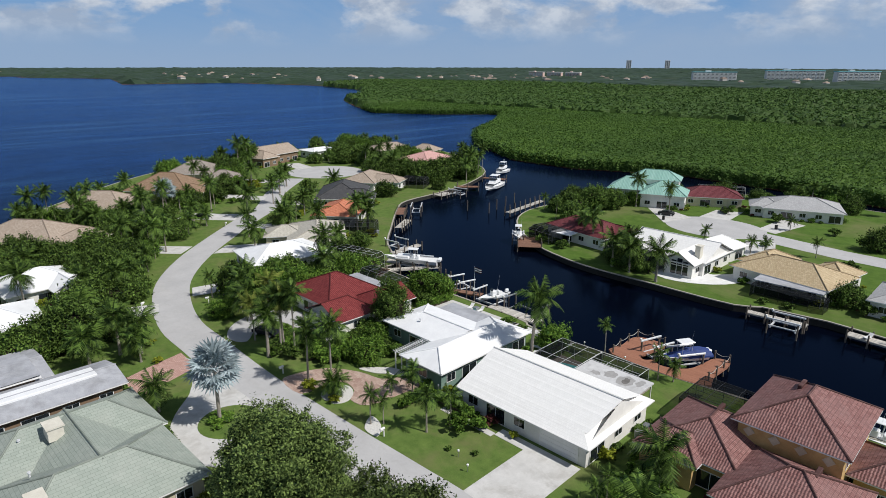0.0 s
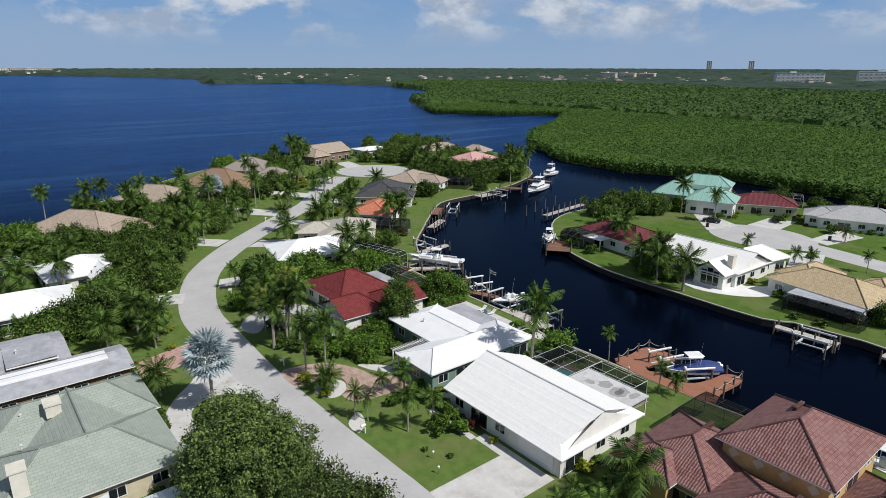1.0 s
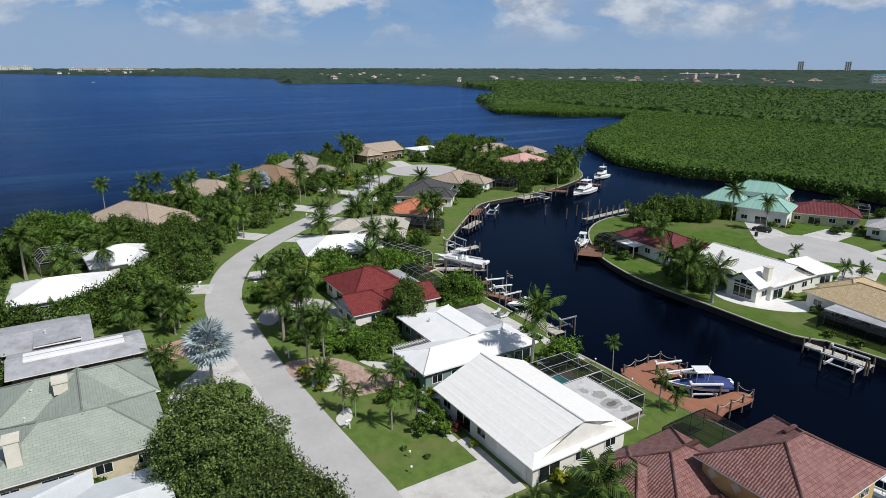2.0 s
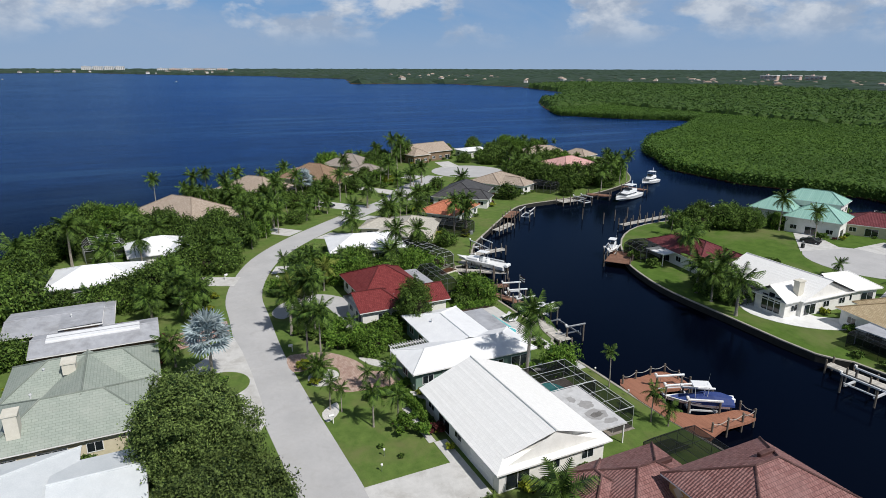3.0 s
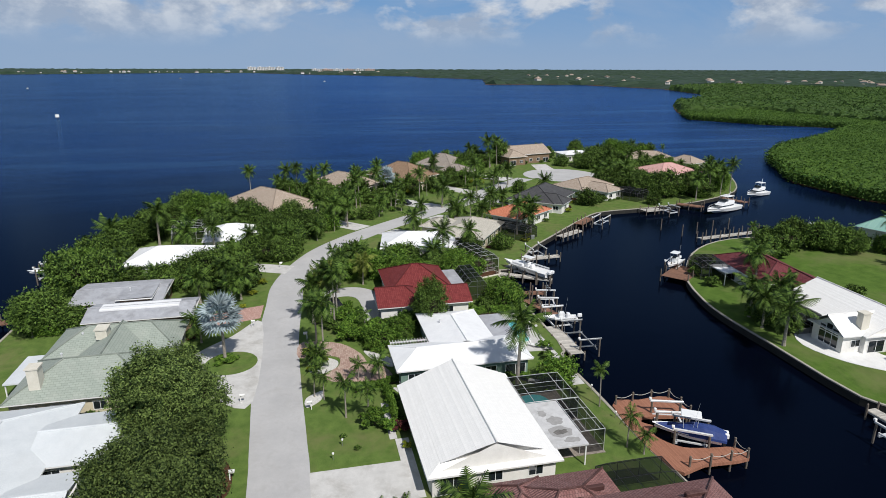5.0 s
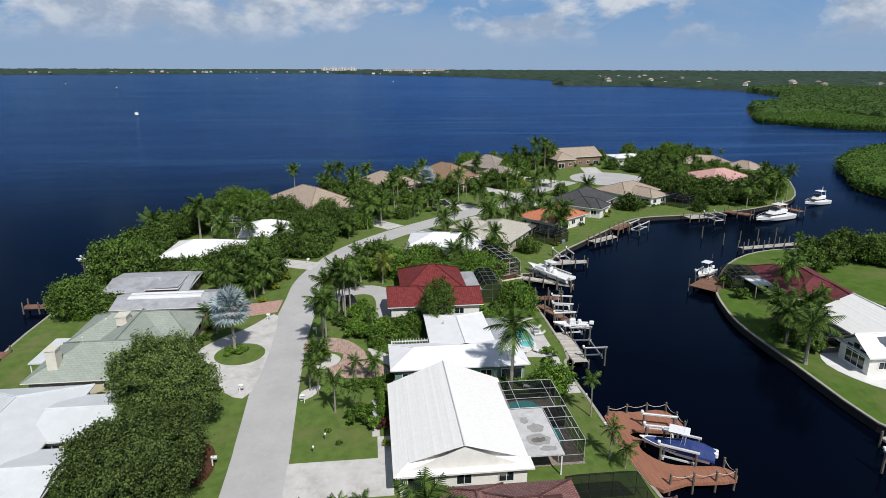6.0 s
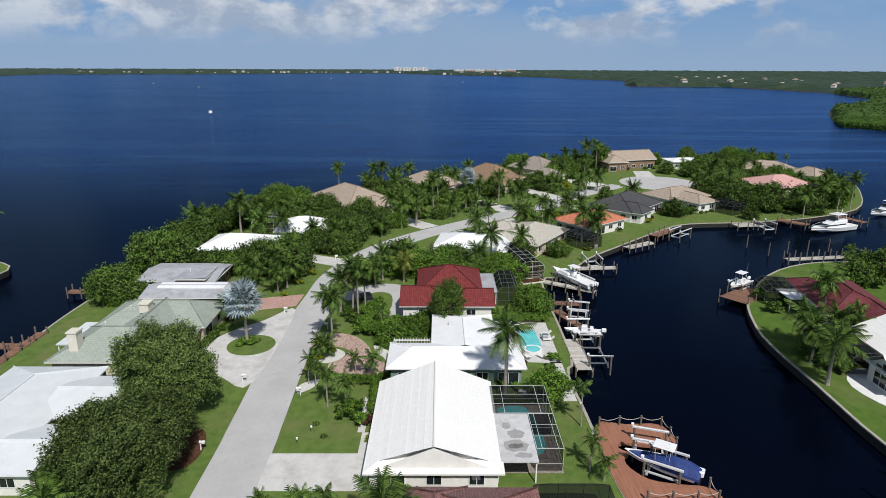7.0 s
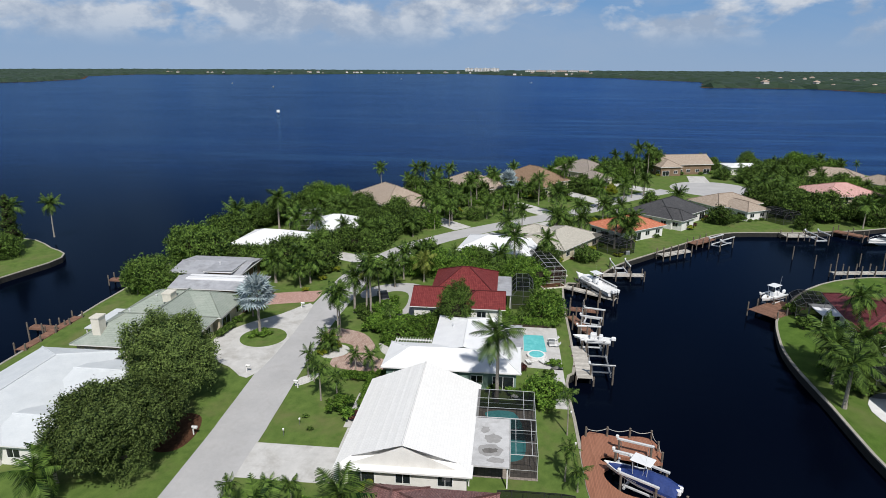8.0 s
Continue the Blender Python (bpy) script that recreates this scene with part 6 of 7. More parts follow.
grove([(-60, 52), (-67, 48), (-72, 46), (-74, 52), (-71, 62), (-69, 58), (-60, 57)], 12, 1.0, 2.2, 1.3, 34, ("leaf", "leaf_bright", "leaf_bright"), palms=0.0)
grove([(-69, 43), (-80, 43.5), (-84, 47), (-80, 51), (-72, 49)], 12, 0.9, 1.8, 1.3, 35, ("leaf", "leaf_bright"), 0.0)
grove([(-17, 56), (-24.5, 56), (-26.5, 47), (-20, 44), (-14, 50)], 14, 0.8, 1.6, 1.2, 36, ("leaf_bright", "leaf_bright"), 0.1)
grove([(-163, 35), (-190, 34), (-200, 45), (-215, 62), (-225, 80), (-210, 92), (-195, 90), (-178, 68), (-160, 52)], 46, 1.6, 3.2, 1.5, 37, ("leaf", "leaf", "leaf_bright"), 0.28)
grove([(-150, 40), (-145, 58), (-165, 80), (-180, 96), (-205, 118), (-215, 105), (-190, 75), (-170, 50)], 44, 1.0, 2.4, 1.4, 38, ("leaf", "leaf_bright", "leaf_lime"), 0.22)
grove([(-170, 150), (-158, 152), (-155, 176), (-170, 192), (-190, 198), (-205, 190), (-200, 160), (-185, 150)], 46, 1.8, 3.6, 1.5, 39, ("leaf", "leaf", "leaf_bright"), 0.3)
grove([(-208, 165), (-225, 160), (-240, 160), (-262, 175), (-262, 200), (-235, 216), (-210, 200)], 40, 2.0, 4.0, 1.5, 40, palms=0.3)
grove([(-215, 85), (-235, 85), (-258, 118), (-268, 150), (-255, 160), (-232, 125), (-215, 110)], 40, 1.8, 3.4, 1.5, 41, palms=0.4)
grove([(-100, 140), (-106, 150), (-104, 185), (-92, 200), (-86, 178), (-90, 150)], 12, 1.2, 2.6, 1.4, 42, palms=0.15)
grove([(-96, 195), (-80, 213), (-50, 219), (-10, 217), (-10, 208), (-40, 214), (-62, 212), (-84, 202)], 22, 1.6, 3.0, 1.5, 43, palms=0.2)
grove([(-66, 118), (-53, 117.5), (-53, 124), (-62, 126), (-66, 130)], 14, 0.9, 2.2, 1.3, 44, palms=0.3)
grove([(-128, 76), (-140, 84), (-152, 98), (-164, 110), (-158, 106), (-146, 92), (-133, 80)], 24, 0.9, 2.0, 1.4, 45, ("leaf", "leaf_bright", "leaf_lime"), 0.4)

grove([(-92, 14), (-100, 20), (-104, 32), (-112, 37), (-124, 47), (-118, 36), (-106, 24), (-100, 12)], 10, 2.2, 3.2, 1.6, 51, ("leaf",), palms=0.25)
grove([(-132, 22), (-146, 30), (-150, 44), (-146, 56), (-156, 60), (-160, 50), (-154, 30), (-142, 18)], 12, 2.6, 4.2, 1.7, 52, ("leaf",), palms=0.3)
grove([(-168, 46), (-176, 44), (-186, 70), (-206, 92), (-222, 112), (-212, 116), (-190, 96), (-176, 70)], 34, 2.0, 3.6, 1.8, 53, ("leaf", "leaf", "leaf_bright"), 0.35)
grove([(-172, 146), (-186, 144), (-206, 158), (-236, 160), (-250, 182), (-236, 188), (-206, 176), (-186, 166)], 26, 2.2, 3.8, 1.7, 54, ("leaf",), 0.35)
grove([(-73, 71), (-71.8, 71), (-71.8, 79), (-79, 79), (-79, 74)], 8, 1.3, 2.4, 1.5, 55, ("leaf_bright", "leaf"), 0.0)
grove([(-106, 60), (-103, 60), (-104, 76), (-108, 82), (-110, 78)], 10, 1.8, 3.0, 1.6, 56, ("leaf", "leaf_bright"), 0.3)

# foundation planting along the house walls
frng = random.Random(77)
for b in list(BLOCKS):
    m = pose(b[0], b[1], 0, 0, 0, b[2])
    for side in range(4):
        length, dist = ((b[3], b[4]) if side % 2 == 0 else (b[4], b[3]))
        n = int(length / 2.2)
        for k in range(n):
            if frng.random() < 0.42:
                p = m @ pose(0, 0, 0, 0, 0, 90 * side) @ Vector(((k + 0.5) / n * length - length / 2, -dist / 2 - 0.25, 0))
                r = frng.uniform(0.55, 1.15)
                if clear(p.x, p.y, r * 0.3) and not (-44 < p.x < -28 and 66 < p.y < 75):
                    plant_shrub(p.x, p.y, r, r * 1.2, frng.choice(("leaf", "leaf_bright", "leaf_bright", "leaf_lime", "leaf_red")), "clipped shrub at the foot of a house wall", joined=p.x < -70 or p.y > 100)

join_far_shrubs()


# ---- far buildings ----
def apartment(x, y, turn, length, depth, storeys, wall, roof, label, height=3.0, bays=None):
    root = thing("apartment_building", label, "building", pose(x, y, SEA, 0, 0, turn))
    hgt = storeys * height + 4
    part("wall", boxes((-length / 2, length / 2, -depth / 2, depth / 2, 0, hgt)), M[wall], root)
    bm = bevelled(boxes((-length / 2 - 1, length / 2 + 1, -depth / 2 - 1, depth / 2 + 1, hgt + 0.01, hgt + 1.6)), 0.5)
    part("roof", bm, M[roof], root)
    part("roof_house", boxes((-length * 0.2, -length * 0.08, -depth / 4, depth / 4, hgt + 1.6, hgt + 4.5)), M[wall], root)
    n = bays or max(3, int(length / 9))
    w = length / n
    me = mesh_of("window", boxes((-w * 0.26, w * 0.26, -0.15, 0.0, 0.3, height * 0.6)), M["glass"])
    bal = mesh_of("balcony", boxes((-w * 0.40, w * 0.40, -1.2, 0.0, -0.2, 0.0), (-w * 0.40, w * 0.40, -1.2, -1.1, 0.0, 1.0)), M["white"])
    front = 0 if (pose(0, 0, 0, 0, 0, turn) @ Vector((0, -1, 0))).dot(Vector((-x, -y, 0))) > 0 else 180
    for s in range(storeys):
        for i in range(n):
            px = -length / 2 + (i + 0.5) * w
            for turn2 in (front,):
                side = pose(0, 0, 0, 0, 0, turn2)
                share("window", me, root, side @ pose(px, -depth / 2 - 0.02, 4 + s * height))
                if y > 0 and x > -1500:
                    share("balcony", bal, root, side @ pose(px, -depth / 2, 4 + s * height))
    return root


apartment(-585, 1450, 35, 92, 20, 7, "condo_wall", "teal_paint", "white apartment block with a teal roof beyond the mangroves")
apartment(-468, 1612, 30, 120, 20, 8, "condo_wall", "teal_paint", "long white apartment block with a teal roof")
apartment(-325, 1518, 35, 78, 22, 8, "condo_wall", "teal_paint", "white apartment block with blue-green trim")
for i in range(3):
    apartment(-1110 + i * 52, 1500 + i * 14, 15, 42, 16, 5, "pink_wall", "condo_wall", "low pink apartment block among woods")
apartment(-2284, 4150, 28, 34, 26, 20, "condo_wall", "condo_wall", "tall pale apartment tower on the horizon", bays=3)
apartment(-2115, 4390, 28, 34, 26, 20, "condo_wall", "condo_wall", "tall pale apartment tower on the horizon", bays=3)
for i in range(4):
    apartment(-3850, -190 + i * 52, 85, 46, 20, 8, "condo_wall", "condo_wall", "pale apartment block on the far shore", bays=5)
for i in range(6):
    apartment(-3690, 170 + i * 60, 85, 54, 20, 5, "pink_wall" if i % 2 else "condo_wall", "far_wall", "low pink apartment block on the far shore", bays=5)


def far_house_parts():
    root = thing("far_house", "small pale house among distant trees", "house", pose(0, 0, -50), "houses on the far shore")
    part("wall", boxes((-9, 9, -6, 6, 0, 8)), M["far_wall"], root)
    bm = bmesh.new()
    A, B, C, D, R, S = [bm.verts.new(p) for p in ((-10, -7, 8), (10, -7, 8), (10, 7, 8), (-10, 7, 8), (-4, 0, 12), (4, 0, 12))]
    for f in ((A, B, S, R), (C, D, R, S), (B, C, S), (D, A, R), (D, C, B, A)):
        bm.faces.new(f)
    part("roof", bm, M["roof_far"], root)
    return root


first = far_house_parts()
rng = random.Random(21)
spots = [(-1500, 640)]
spots += [(x, 40 + (-x - 1650) * 0.0 + 690 + rng.random() * 260 + max(0, -x - 1500) * 0.1) for x in (-1000 - 38 * i for i in range(30))]
spots += [(-2700 - rng.random() * 500, 60 + rng.random() * 500) for _ in range(16)]
spots += [(-2830 - 0.28 * q - rng.random() * 220, -1660 + q + rng.random() * 60) for q in range(0, 1500, 34)]
spots += [(-700 - rng.random() * 700, 1050 + rng.random() * 500) for _ in range(60)]
spots += [(-200 - rng.random() * 500, 1250 + rng.random() * 700) for _ in range(16)]
first.matrix_basis = pose(spots[0][0], spots[0][1], SEA + 4)
for x, y in spots[1:]:
    k = rng.choice((0.35, 0.42, 0.5, 0.6, 0.75))
    copy_thing(first, pose(x, y, SEA + rng.uniform(4.5, 7.5), 0, 0, rng.uniform(0, 180)) @ Matrix.Scale(k, 4))


# ---- docks, lifts, boats ----
def dock(label, x, y, turn, length, width, material="greywood", z=0.05, pile_rise=1.0, gap=3.2, name="dock", rails=False):
    """A boarded pier from (x, y) along its turn, on round piles."""
    root = thing(name, label, "dock", pose(x, y, z, 0, 0, turn))
    bm = bmesh.new()
    n = int(length / 0.22)
    rng = random.Random(int(length * 100))
    for i in range(n):
        j = rng.uniform(-0.03, 0.03)
        box(bm, i * length / n + 0.012, (i + 1) * length / n - 0.012, -width / 2 + j, width / 2 + j, -0.05, 0.0)
    tagged(part("planking", bm, M[material], root), kind="stuff")
    for s in (-1, 1):
        part("stringer", boxes((0, length, s * width / 2 - 0.06, s * width / 2 + 0.06, -0.30, -0.055)), M[material], root)
    k = max(1, round(length / gap))
    for i in range(k + 1):
        for s in (-1, 1):
            bm = bmesh.new()
            px, py = min(max(i * length / k, 0.2), length - 0.2), s * (width / 2 + 0.16)
            tube(bm, [(px, py, SEA - 2.5), (px, py, pile_rise), (px, py, pile_rise + 0.14)], [0.15, 0.14, 0.04], 8)
            part("post", bm, M["pile"], root)
    return root


def lift(label, x, y, turn, length, width, top=2.0, beams="alu"):
    """A boat lift: four piles, two top beams with motors, two cradle beams on cables."""
    root = thing("boat_lift", label, "boat lift", pose(x, y, 0, 0, 0, turn))
    for sy in (-1, 1):
        for sx in (-1, 1):
            bm = bmesh.new()
            tube(bm, [(sx * length / 2, sy * width / 2, SEA - 2.5), (sx * length / 2, sy * width / 2, top)], [0.15, 0.14], 8)
            part("post", bm, M["pile"], root)
            bm = bmesh.new()
            tube(bm, [(sx * length * 0.42, sy * (width / 2 - 0.35), 0.0), (sx * length * 0.42, sy * (width / 2 - 0.35), top)], [0.03, 0.03], 4)
            part("cable", bm, M["greymetal"], root)
        part("top_beam", bevelled(boxes((-length / 2 - 0.3, length / 2 + 0.3, sy * width / 2 - 0.12, sy * width / 2 + 0.12, top, top + 0.26)), 0.03), M[beams], root)
        part("motor", bevelled(boxes((-length / 2 - 0.45, -length / 2 - 0.1, sy * width / 2 - 0.18, sy * width / 2 + 0.18, top + 0.265, top + 0.6)), 0.06), M["white"], root, "white motor cover")
    for sx in (-1, 1):
        part("cradle_beam", boxes((sx * length * 0.42 - 0.12, sx * length * 0.42 + 0.12, -width / 2 + 0.25, width / 2 - 0.25, -0.25, 0.02)), M[beams], root)
    for sy in (-0.35, 0.35):
        part("bunk", boxes((-length * 0.48, length * 0.48, sy * width - 0.1, sy * width + 0.1, 0.025, 0.2)), M[beams], root)
    return root


def hull_mesh(L, B, D):
    bm = bmesh.new()
    rings = []
    n = 12
    for i in range(n + 1):
        s = i / n
        b = B / 2 * (1 - max(0.0, (s - 0.4) / 0.6) ** 2.3) * (0.94 + 0.06 * min(1, s * 4))
        b = max(b, 0.03)
        sheer = D * (0.80 + 0.28 * s ** 2)
        keel = D * 0.62 * s ** 5
        chine = keel + (0.32 + 0.2 * s) * (sheer - keel)
        x = -L / 2 + L * s
        rings.append([bm.verts.new(p) for p in ((x + 0.08 * L * s ** 4, b, sheer), (x, b * (0.86 - 0.25 * s ** 3), chine), (x - 0.05 * L * s ** 4, 0, keel), (x, -b * (0.86 - 0.25 * s ** 3), chine), (x + 0.08 * L * s ** 4, -b, sheer))])
    for r, q in zip(rings, rings[1:]):
        for k in range(4):
            bm.faces.new((r[k], r[k + 1], q[k + 1], q[k]))
    bm.faces.new(rings[0])
    bmesh.ops.recalc_face_normals(bm, faces=bm.faces)
    return bm


def deck_outline(L, B, inset, s0=0.0, s1=1.0, n=12):
    pts = []
    for i in range(n + 1):
        s = s0 + (s1 - s0) * i / n
        b = B / 2 * (1 - max(0.0, (s - 0.4) / 0.6) ** 2.3) * 0.96 - inset
        pts.append((-L / 2 + L * s + 0.08 * L * s ** 4, max(b, 0.02)))
    return pts + [(x, -y) for x, y in pts[::-1]]


def outboard(root, x, y, z):
    p = part("outboard", bevelled(boxes((x - 0.75, x, y - 0.22, y + 0.22, z + 0.35, z + 1.0)), 0.1), M["gel"], root, "white outboard engine")
    part("leg", boxes((x - 0.5, x - 0.2, y - 0.08, y + 0.08, z - 0.7, z + 0.345)), M["black"], p)


def centre_console(label, x, y, z, heading, L=8.0, B=2.6, D=1.1, top=True, engines=2, covered=False, cuddy=False):
    root = thing("motor_boat", label, "boat", pose(x, y, z, 0, 0, heading))
    part("hull", hull_mesh(L, B, D), M["gel"], root)
    bm = slab(deck_outline(L, B, 0.12, 0.0, 0.97), D * 0.6, D * 0.82)
    part("deck", bm, M["white"], root)
    for s in (-1, 1):
        bm = bmesh.new()
        pts = [(px, s * py, D * (0.83 + 0.28 * ((px + L / 2) / (1.08 * L)) ** 2)) for px, py in deck_outline(L, B, -0.02)[:13]]
        tube(bm, pts, [0.06] * 13, 5)
        part("gunwale", bm, M["gel"], root)
    if covered:
        bm = bmesh.new()
        rows = []
        for i in range(13):
            q = i / 12
            b = B / 2 * (1 - max(0.0, (q - 0.4) / 0.6) ** 2.3) + 0.06
            xx = -L / 2 - 0.5 + (L + 0.6) * q
            crest = D * 0.9 + 1.0 * math.sin(math.pi * min(1, q * 1.15 + 0.12)) ** 0.8
            rows.append([bm.verts.new(p) for p in ((xx, b, D * (0.66 + 0.25 * q)), (xx, b * 0.97, D * 0.92 + 0.15 * q), (xx, b * 0.5, crest * 0.86 + 0.1 + 0.05 * math.sin(i * 2)), (xx, 0, crest + 0.1), (xx, -b * 0.5, crest * 0.86 + 0.1 - 0.05 * math.sin(i * 2)), (xx, -b * 0.97, D * 0.92 + 0.15 * q), (xx, -b, D * (0.66 + 0.25 * q)))])
        for r, q in zip(rows, rows[1:]):
            for k in range(6):
                bm.faces.new((r[k], r[k + 1], q[k + 1], q[k]))
        bm.faces.new(rows[0])
        bm.faces.new(rows[-1][::-1])
        bmesh.ops.recalc_face_normals(bm, faces=bm.faces)
        part("cover", bm, M["bluecloth"], root, "taut royal blue canvas cover")
    else:
        part("console", bevelled(boxes((-0.5, 0.5, -0.45, 0.45, D * 0.83, D * 0.83 + 1.0)), 0.1), M["gel"], root)
        bm = bmesh.new()
        bm.faces.new([bm.verts.new(p) for p in ((0.5, -0.45, D * 0.83 + 1.0), (0.5, 0.45, D * 0.83 + 1.0), (0.25, 0.4, D * 0.83 + 1.5), (0.25, -0.4, D * 0.83 + 1.5))])
        part("windscreen", bm, M["glass"], root)
        part("seat", bevelled(boxes((-1.5, -0.9, -0.5, 0.5, D * 0.83, D * 0.83 + 0.8)), 0.1), M["gel"], root)
        if cuddy:
            part("cabin", bevelled(boxes((0.6, L * 0.33, -B * 0.30, B * 0.30, D * 0.83, D * 0.83 + 0.75)), 0.2), M["gel"], root)
    if top:
        roof = D * 0.83 + 2.15
        part("t_top", bevelled(boxes((-1.2, 1.1, -0.85, 0.85, roof, roof + 0.12)), 0.05), M["gel"], root, "white hard top")
        for sx in (-0.9, 0.8):
            for sy in (-0.7, 0.7):
                bm = bmesh.new()
                tube(bm, [(sx * 0.8, sy * 0.9, D * 0.7), (sx, sy, roof)], [0.03, 0.03], 5)
                part("pipe", bm, M["alu"], root)
    for k in range(engines):
        outboard(root, -L / 2 - 0.03, (k - (engines - 1) / 2) * 0.62, D * 0.45)
    bm = bmesh.new()
    tube(bm, [(-0.3, 0.6, D), (-0.8, 0.75, D + 4.0)], [0.02, 0.008], 4)
    part("aerial", bm, M["alu"], root)
    return root


def yacht(label, x, y, heading, L=15.5, B=4.6, D=2.1):
    root = thing("motor_yacht", label, "boat", pose(x, y, SEA - 0.35, 0, 0, heading))
    part("hull", hull_mesh(L, B, D), M["gel"], root)
    part("deck", slab(deck_outline(L, B, 0.1, 0.0, 0.98), D * 0.7, D * 0.88), M["white"], root)

    def house_block(name, x0, x1, w0, w1, z0, z1, rake, mat, lab=""):
        bm = bmesh.new()
        v = [bm.verts.new(p) for p in ((x0, -w0, z0), (x1, -w1, z0), (x1, w1, z0), (x0, w0, z0), (x0 + 0.1, -w0 * 0.92, z1), (x1 - rake, -w1 * 0.9, z1), (x1 - rake, w1 * 0.9, z1), (x0 + 0.1, w0 * 0.92, z1))]
        for f in ((3, 2, 1, 0), (4, 5, 6, 7), (0, 1, 5, 4), (1, 2, 6, 5), (2, 3, 7, 6), (3, 0, 4, 7)):
            bm.faces.new([v[i] for i in f])
        part(name, bevelled(bm, 0.05), M[mat], root, lab)
    z = D * 0.885
    house_block("cabin", -L * 0.22, L * 0.26, B * 0.38, B * 0.30, z, z + 1.15, 1.6, "gel")
    house_block("window_band", -L * 0.20, L * 0.262, B * 0.385, B * 0.305, z + 0.45, z + 0.85, 0.9, "glass", "dark tinted cabin windows")
    house_block("fly_bridge", -L * 0.24, L * 0.10, B * 0.36, B * 0.30, z + 1.16, z + 1.9, 0.9, "gel")
    house_block("hard_top", -L * 0.22, L * 0.03, B * 0.34, B * 0.30, z + 3.3, z + 3.45, 0.2, "gel", "white hard top over the fly bridge")
    house_block("bridge_screen", -L * 0.02, L * 0.075, B * 0.31, B * 0.26, z + 1.9, z + 2.5, 0.4, "glass")
    for sx in (-L * 0.2, L * 0.01):
        for sy in (-1, 1):
            bm = bmesh.new()
            tube(bm, [(sx, sy * B * 0.31, z + 1.8), (sx, sy * B * 0.29, z + 3.3)], [0.05, 0.05], 5)
            part("pillar", bm, M["gel"], root)
    for s in (-1, 1):
        bm = bmesh.new()
        pts = [(px, s * py, D * 0.9 + 0.9) for px, py in deck_outline(L, B, 0.12, 0.5, 0.98, 8)[:9]]
        tube(bm, pts, [0.03] * 9, 4)
        part("bow_rail", bm, M["alu"], root)
        for p in pts[::2]:
            bm = bmesh.new()
            tube(bm, [(p[0], p[1], D * 0.9), p], [0.02, 0.02], 4)
            part("stanchion", bm, M["alu"], root)
    bm = bmesh.new()
    tube(bm, [(-L * 0.18, 0, z + 3.4), (-L * 0.2, 0, z + 4.6)], [0.12, 0.05], 6)
    part("mast", bm, M["gel"], root)
    return root


# the red deck with the blue-covered boat
M["deckboards"] = tile_material("red_brown_deck_boards", (0.27, 0.120, 0.075), (0.36, 0.165, 0.105), 4.0, 0.16, stain=(0.34, 0.16, 0.10), depth=0.0, seam=0.75)
DECK = glide([(-39.7, 79.9), (-40.2, 84.0), (-40.0, 88.3), (-35.4, 88.6), (-35.8, 85.2), (-36.2, 82.2), (-35.2, 81.6), (-34.2, 82.5), (-33.2, 81.7), (-31.5, 81.8), (-29.4, 83.4), (-28.6, 86.2), (-28.0, 89.4), (-25.8, 89.6), (-25.9, 84.0), (-26.1, 79.9)], 3, True)
root = thing("boat_deck", "red-brown boarded boat deck curving round two slips", "deck", pose(0, 0, 0))
bm = slab(DECK, -0.28, 0.13)
uv = bm.loops.layers.uv.new("uv")
for f in bm.faces:
    for lp in f.loops:
        lp[uv].uv = (lp.vert.co.x, lp.vert.co.y)
part("decking", bm, M["deckboards"], root)
RAIL = [(-39.8, 80.4), (-40.1, 83.0), (-40.1, 85.7), (-39.9, 88.2), (-37.6, 88.5), (-35.5, 88.5)], [(-25.9, 82.0), (-25.85, 84.6), (-25.85, 87.2), (-25.9, 89.4), (-28.0, 89.3)]
for line in RAIL:
    for px, py in line:
        bm = bmesh.new()
        tube(bm, [(px, py, SEA - 2.5), (px, py, 1.25), (px, py, 1.4), (px, py, 1.5)], [0.14, 0.13, 0.15, 0.02], 8)
        part("post", bm, M["pile"], root)
    for a, b in zip(line, line[1:]):
        bm = bmesh.new()
        pts = [(a[0] + (b[0] - a[0]) * k / 6, a[1] + (b[1] - a[1]) * k / 6, 1.2 - 0.35 * math.sin(math.pi * k / 6)) for k in range(7)]
        tube(bm, pts, [0.035] * 7, 5)
        part("rope", bm, M["greywood"], root, "pale sagging rope")
lift("empty white boat lift at the red deck", -35.2, 85.2, 72, 3.6, 2.6, 1.7)
lift("white boat lift under the blue-covered boat", -30.9, 85.5, 58, 3.8, 3.2, 1.7)
centre_console("white centre-console boat under a royal blue cover on a lift", -31.0, 85.2, 0.2, 238, 7.2, 2.5, 1.1, True, 2, True)

# docks by the green house: grey walk, red dock, lifts
dock("pale grey boarded dock along the seawall", -65.6, 82.0, 0, 10.8, 2.2, "greywood", 0.1, 0.1)
lift("empty aluminium boat lift beside the grey dock", -59.6, 84.6, 88, 3.2, 7.6, 1.7, "greymetal")
lift("boat lift with a white skiff", -67.4, 84.2, 90, 3.4, 5.6, 1.6)
centre_console("small white open skiff on a lift", -67.3, 84.6, 0.15, 258, 5.6, 2.1, 0.8, False, 1)
dock("weathered red-brown dock with mooring posts", -78.4, 82.0, 20, 8.6, 1.6, "brownwood", 0.1, 1.6)
dock("weathered red-brown dock arm", -82.3, 82.0, 82, 5.4, 1.4, "brownwood", 0.1, 1.6)
lift("boat lift at the red-brown dock", -76.3, 85.6, 75, 3.2, 4.0, 1.6)
root = thing("flag_pole", "slim white flag pole with a faded flag", "flag pole", pose(-70.6, 83.0, 0.0))
bm = bmesh.new()
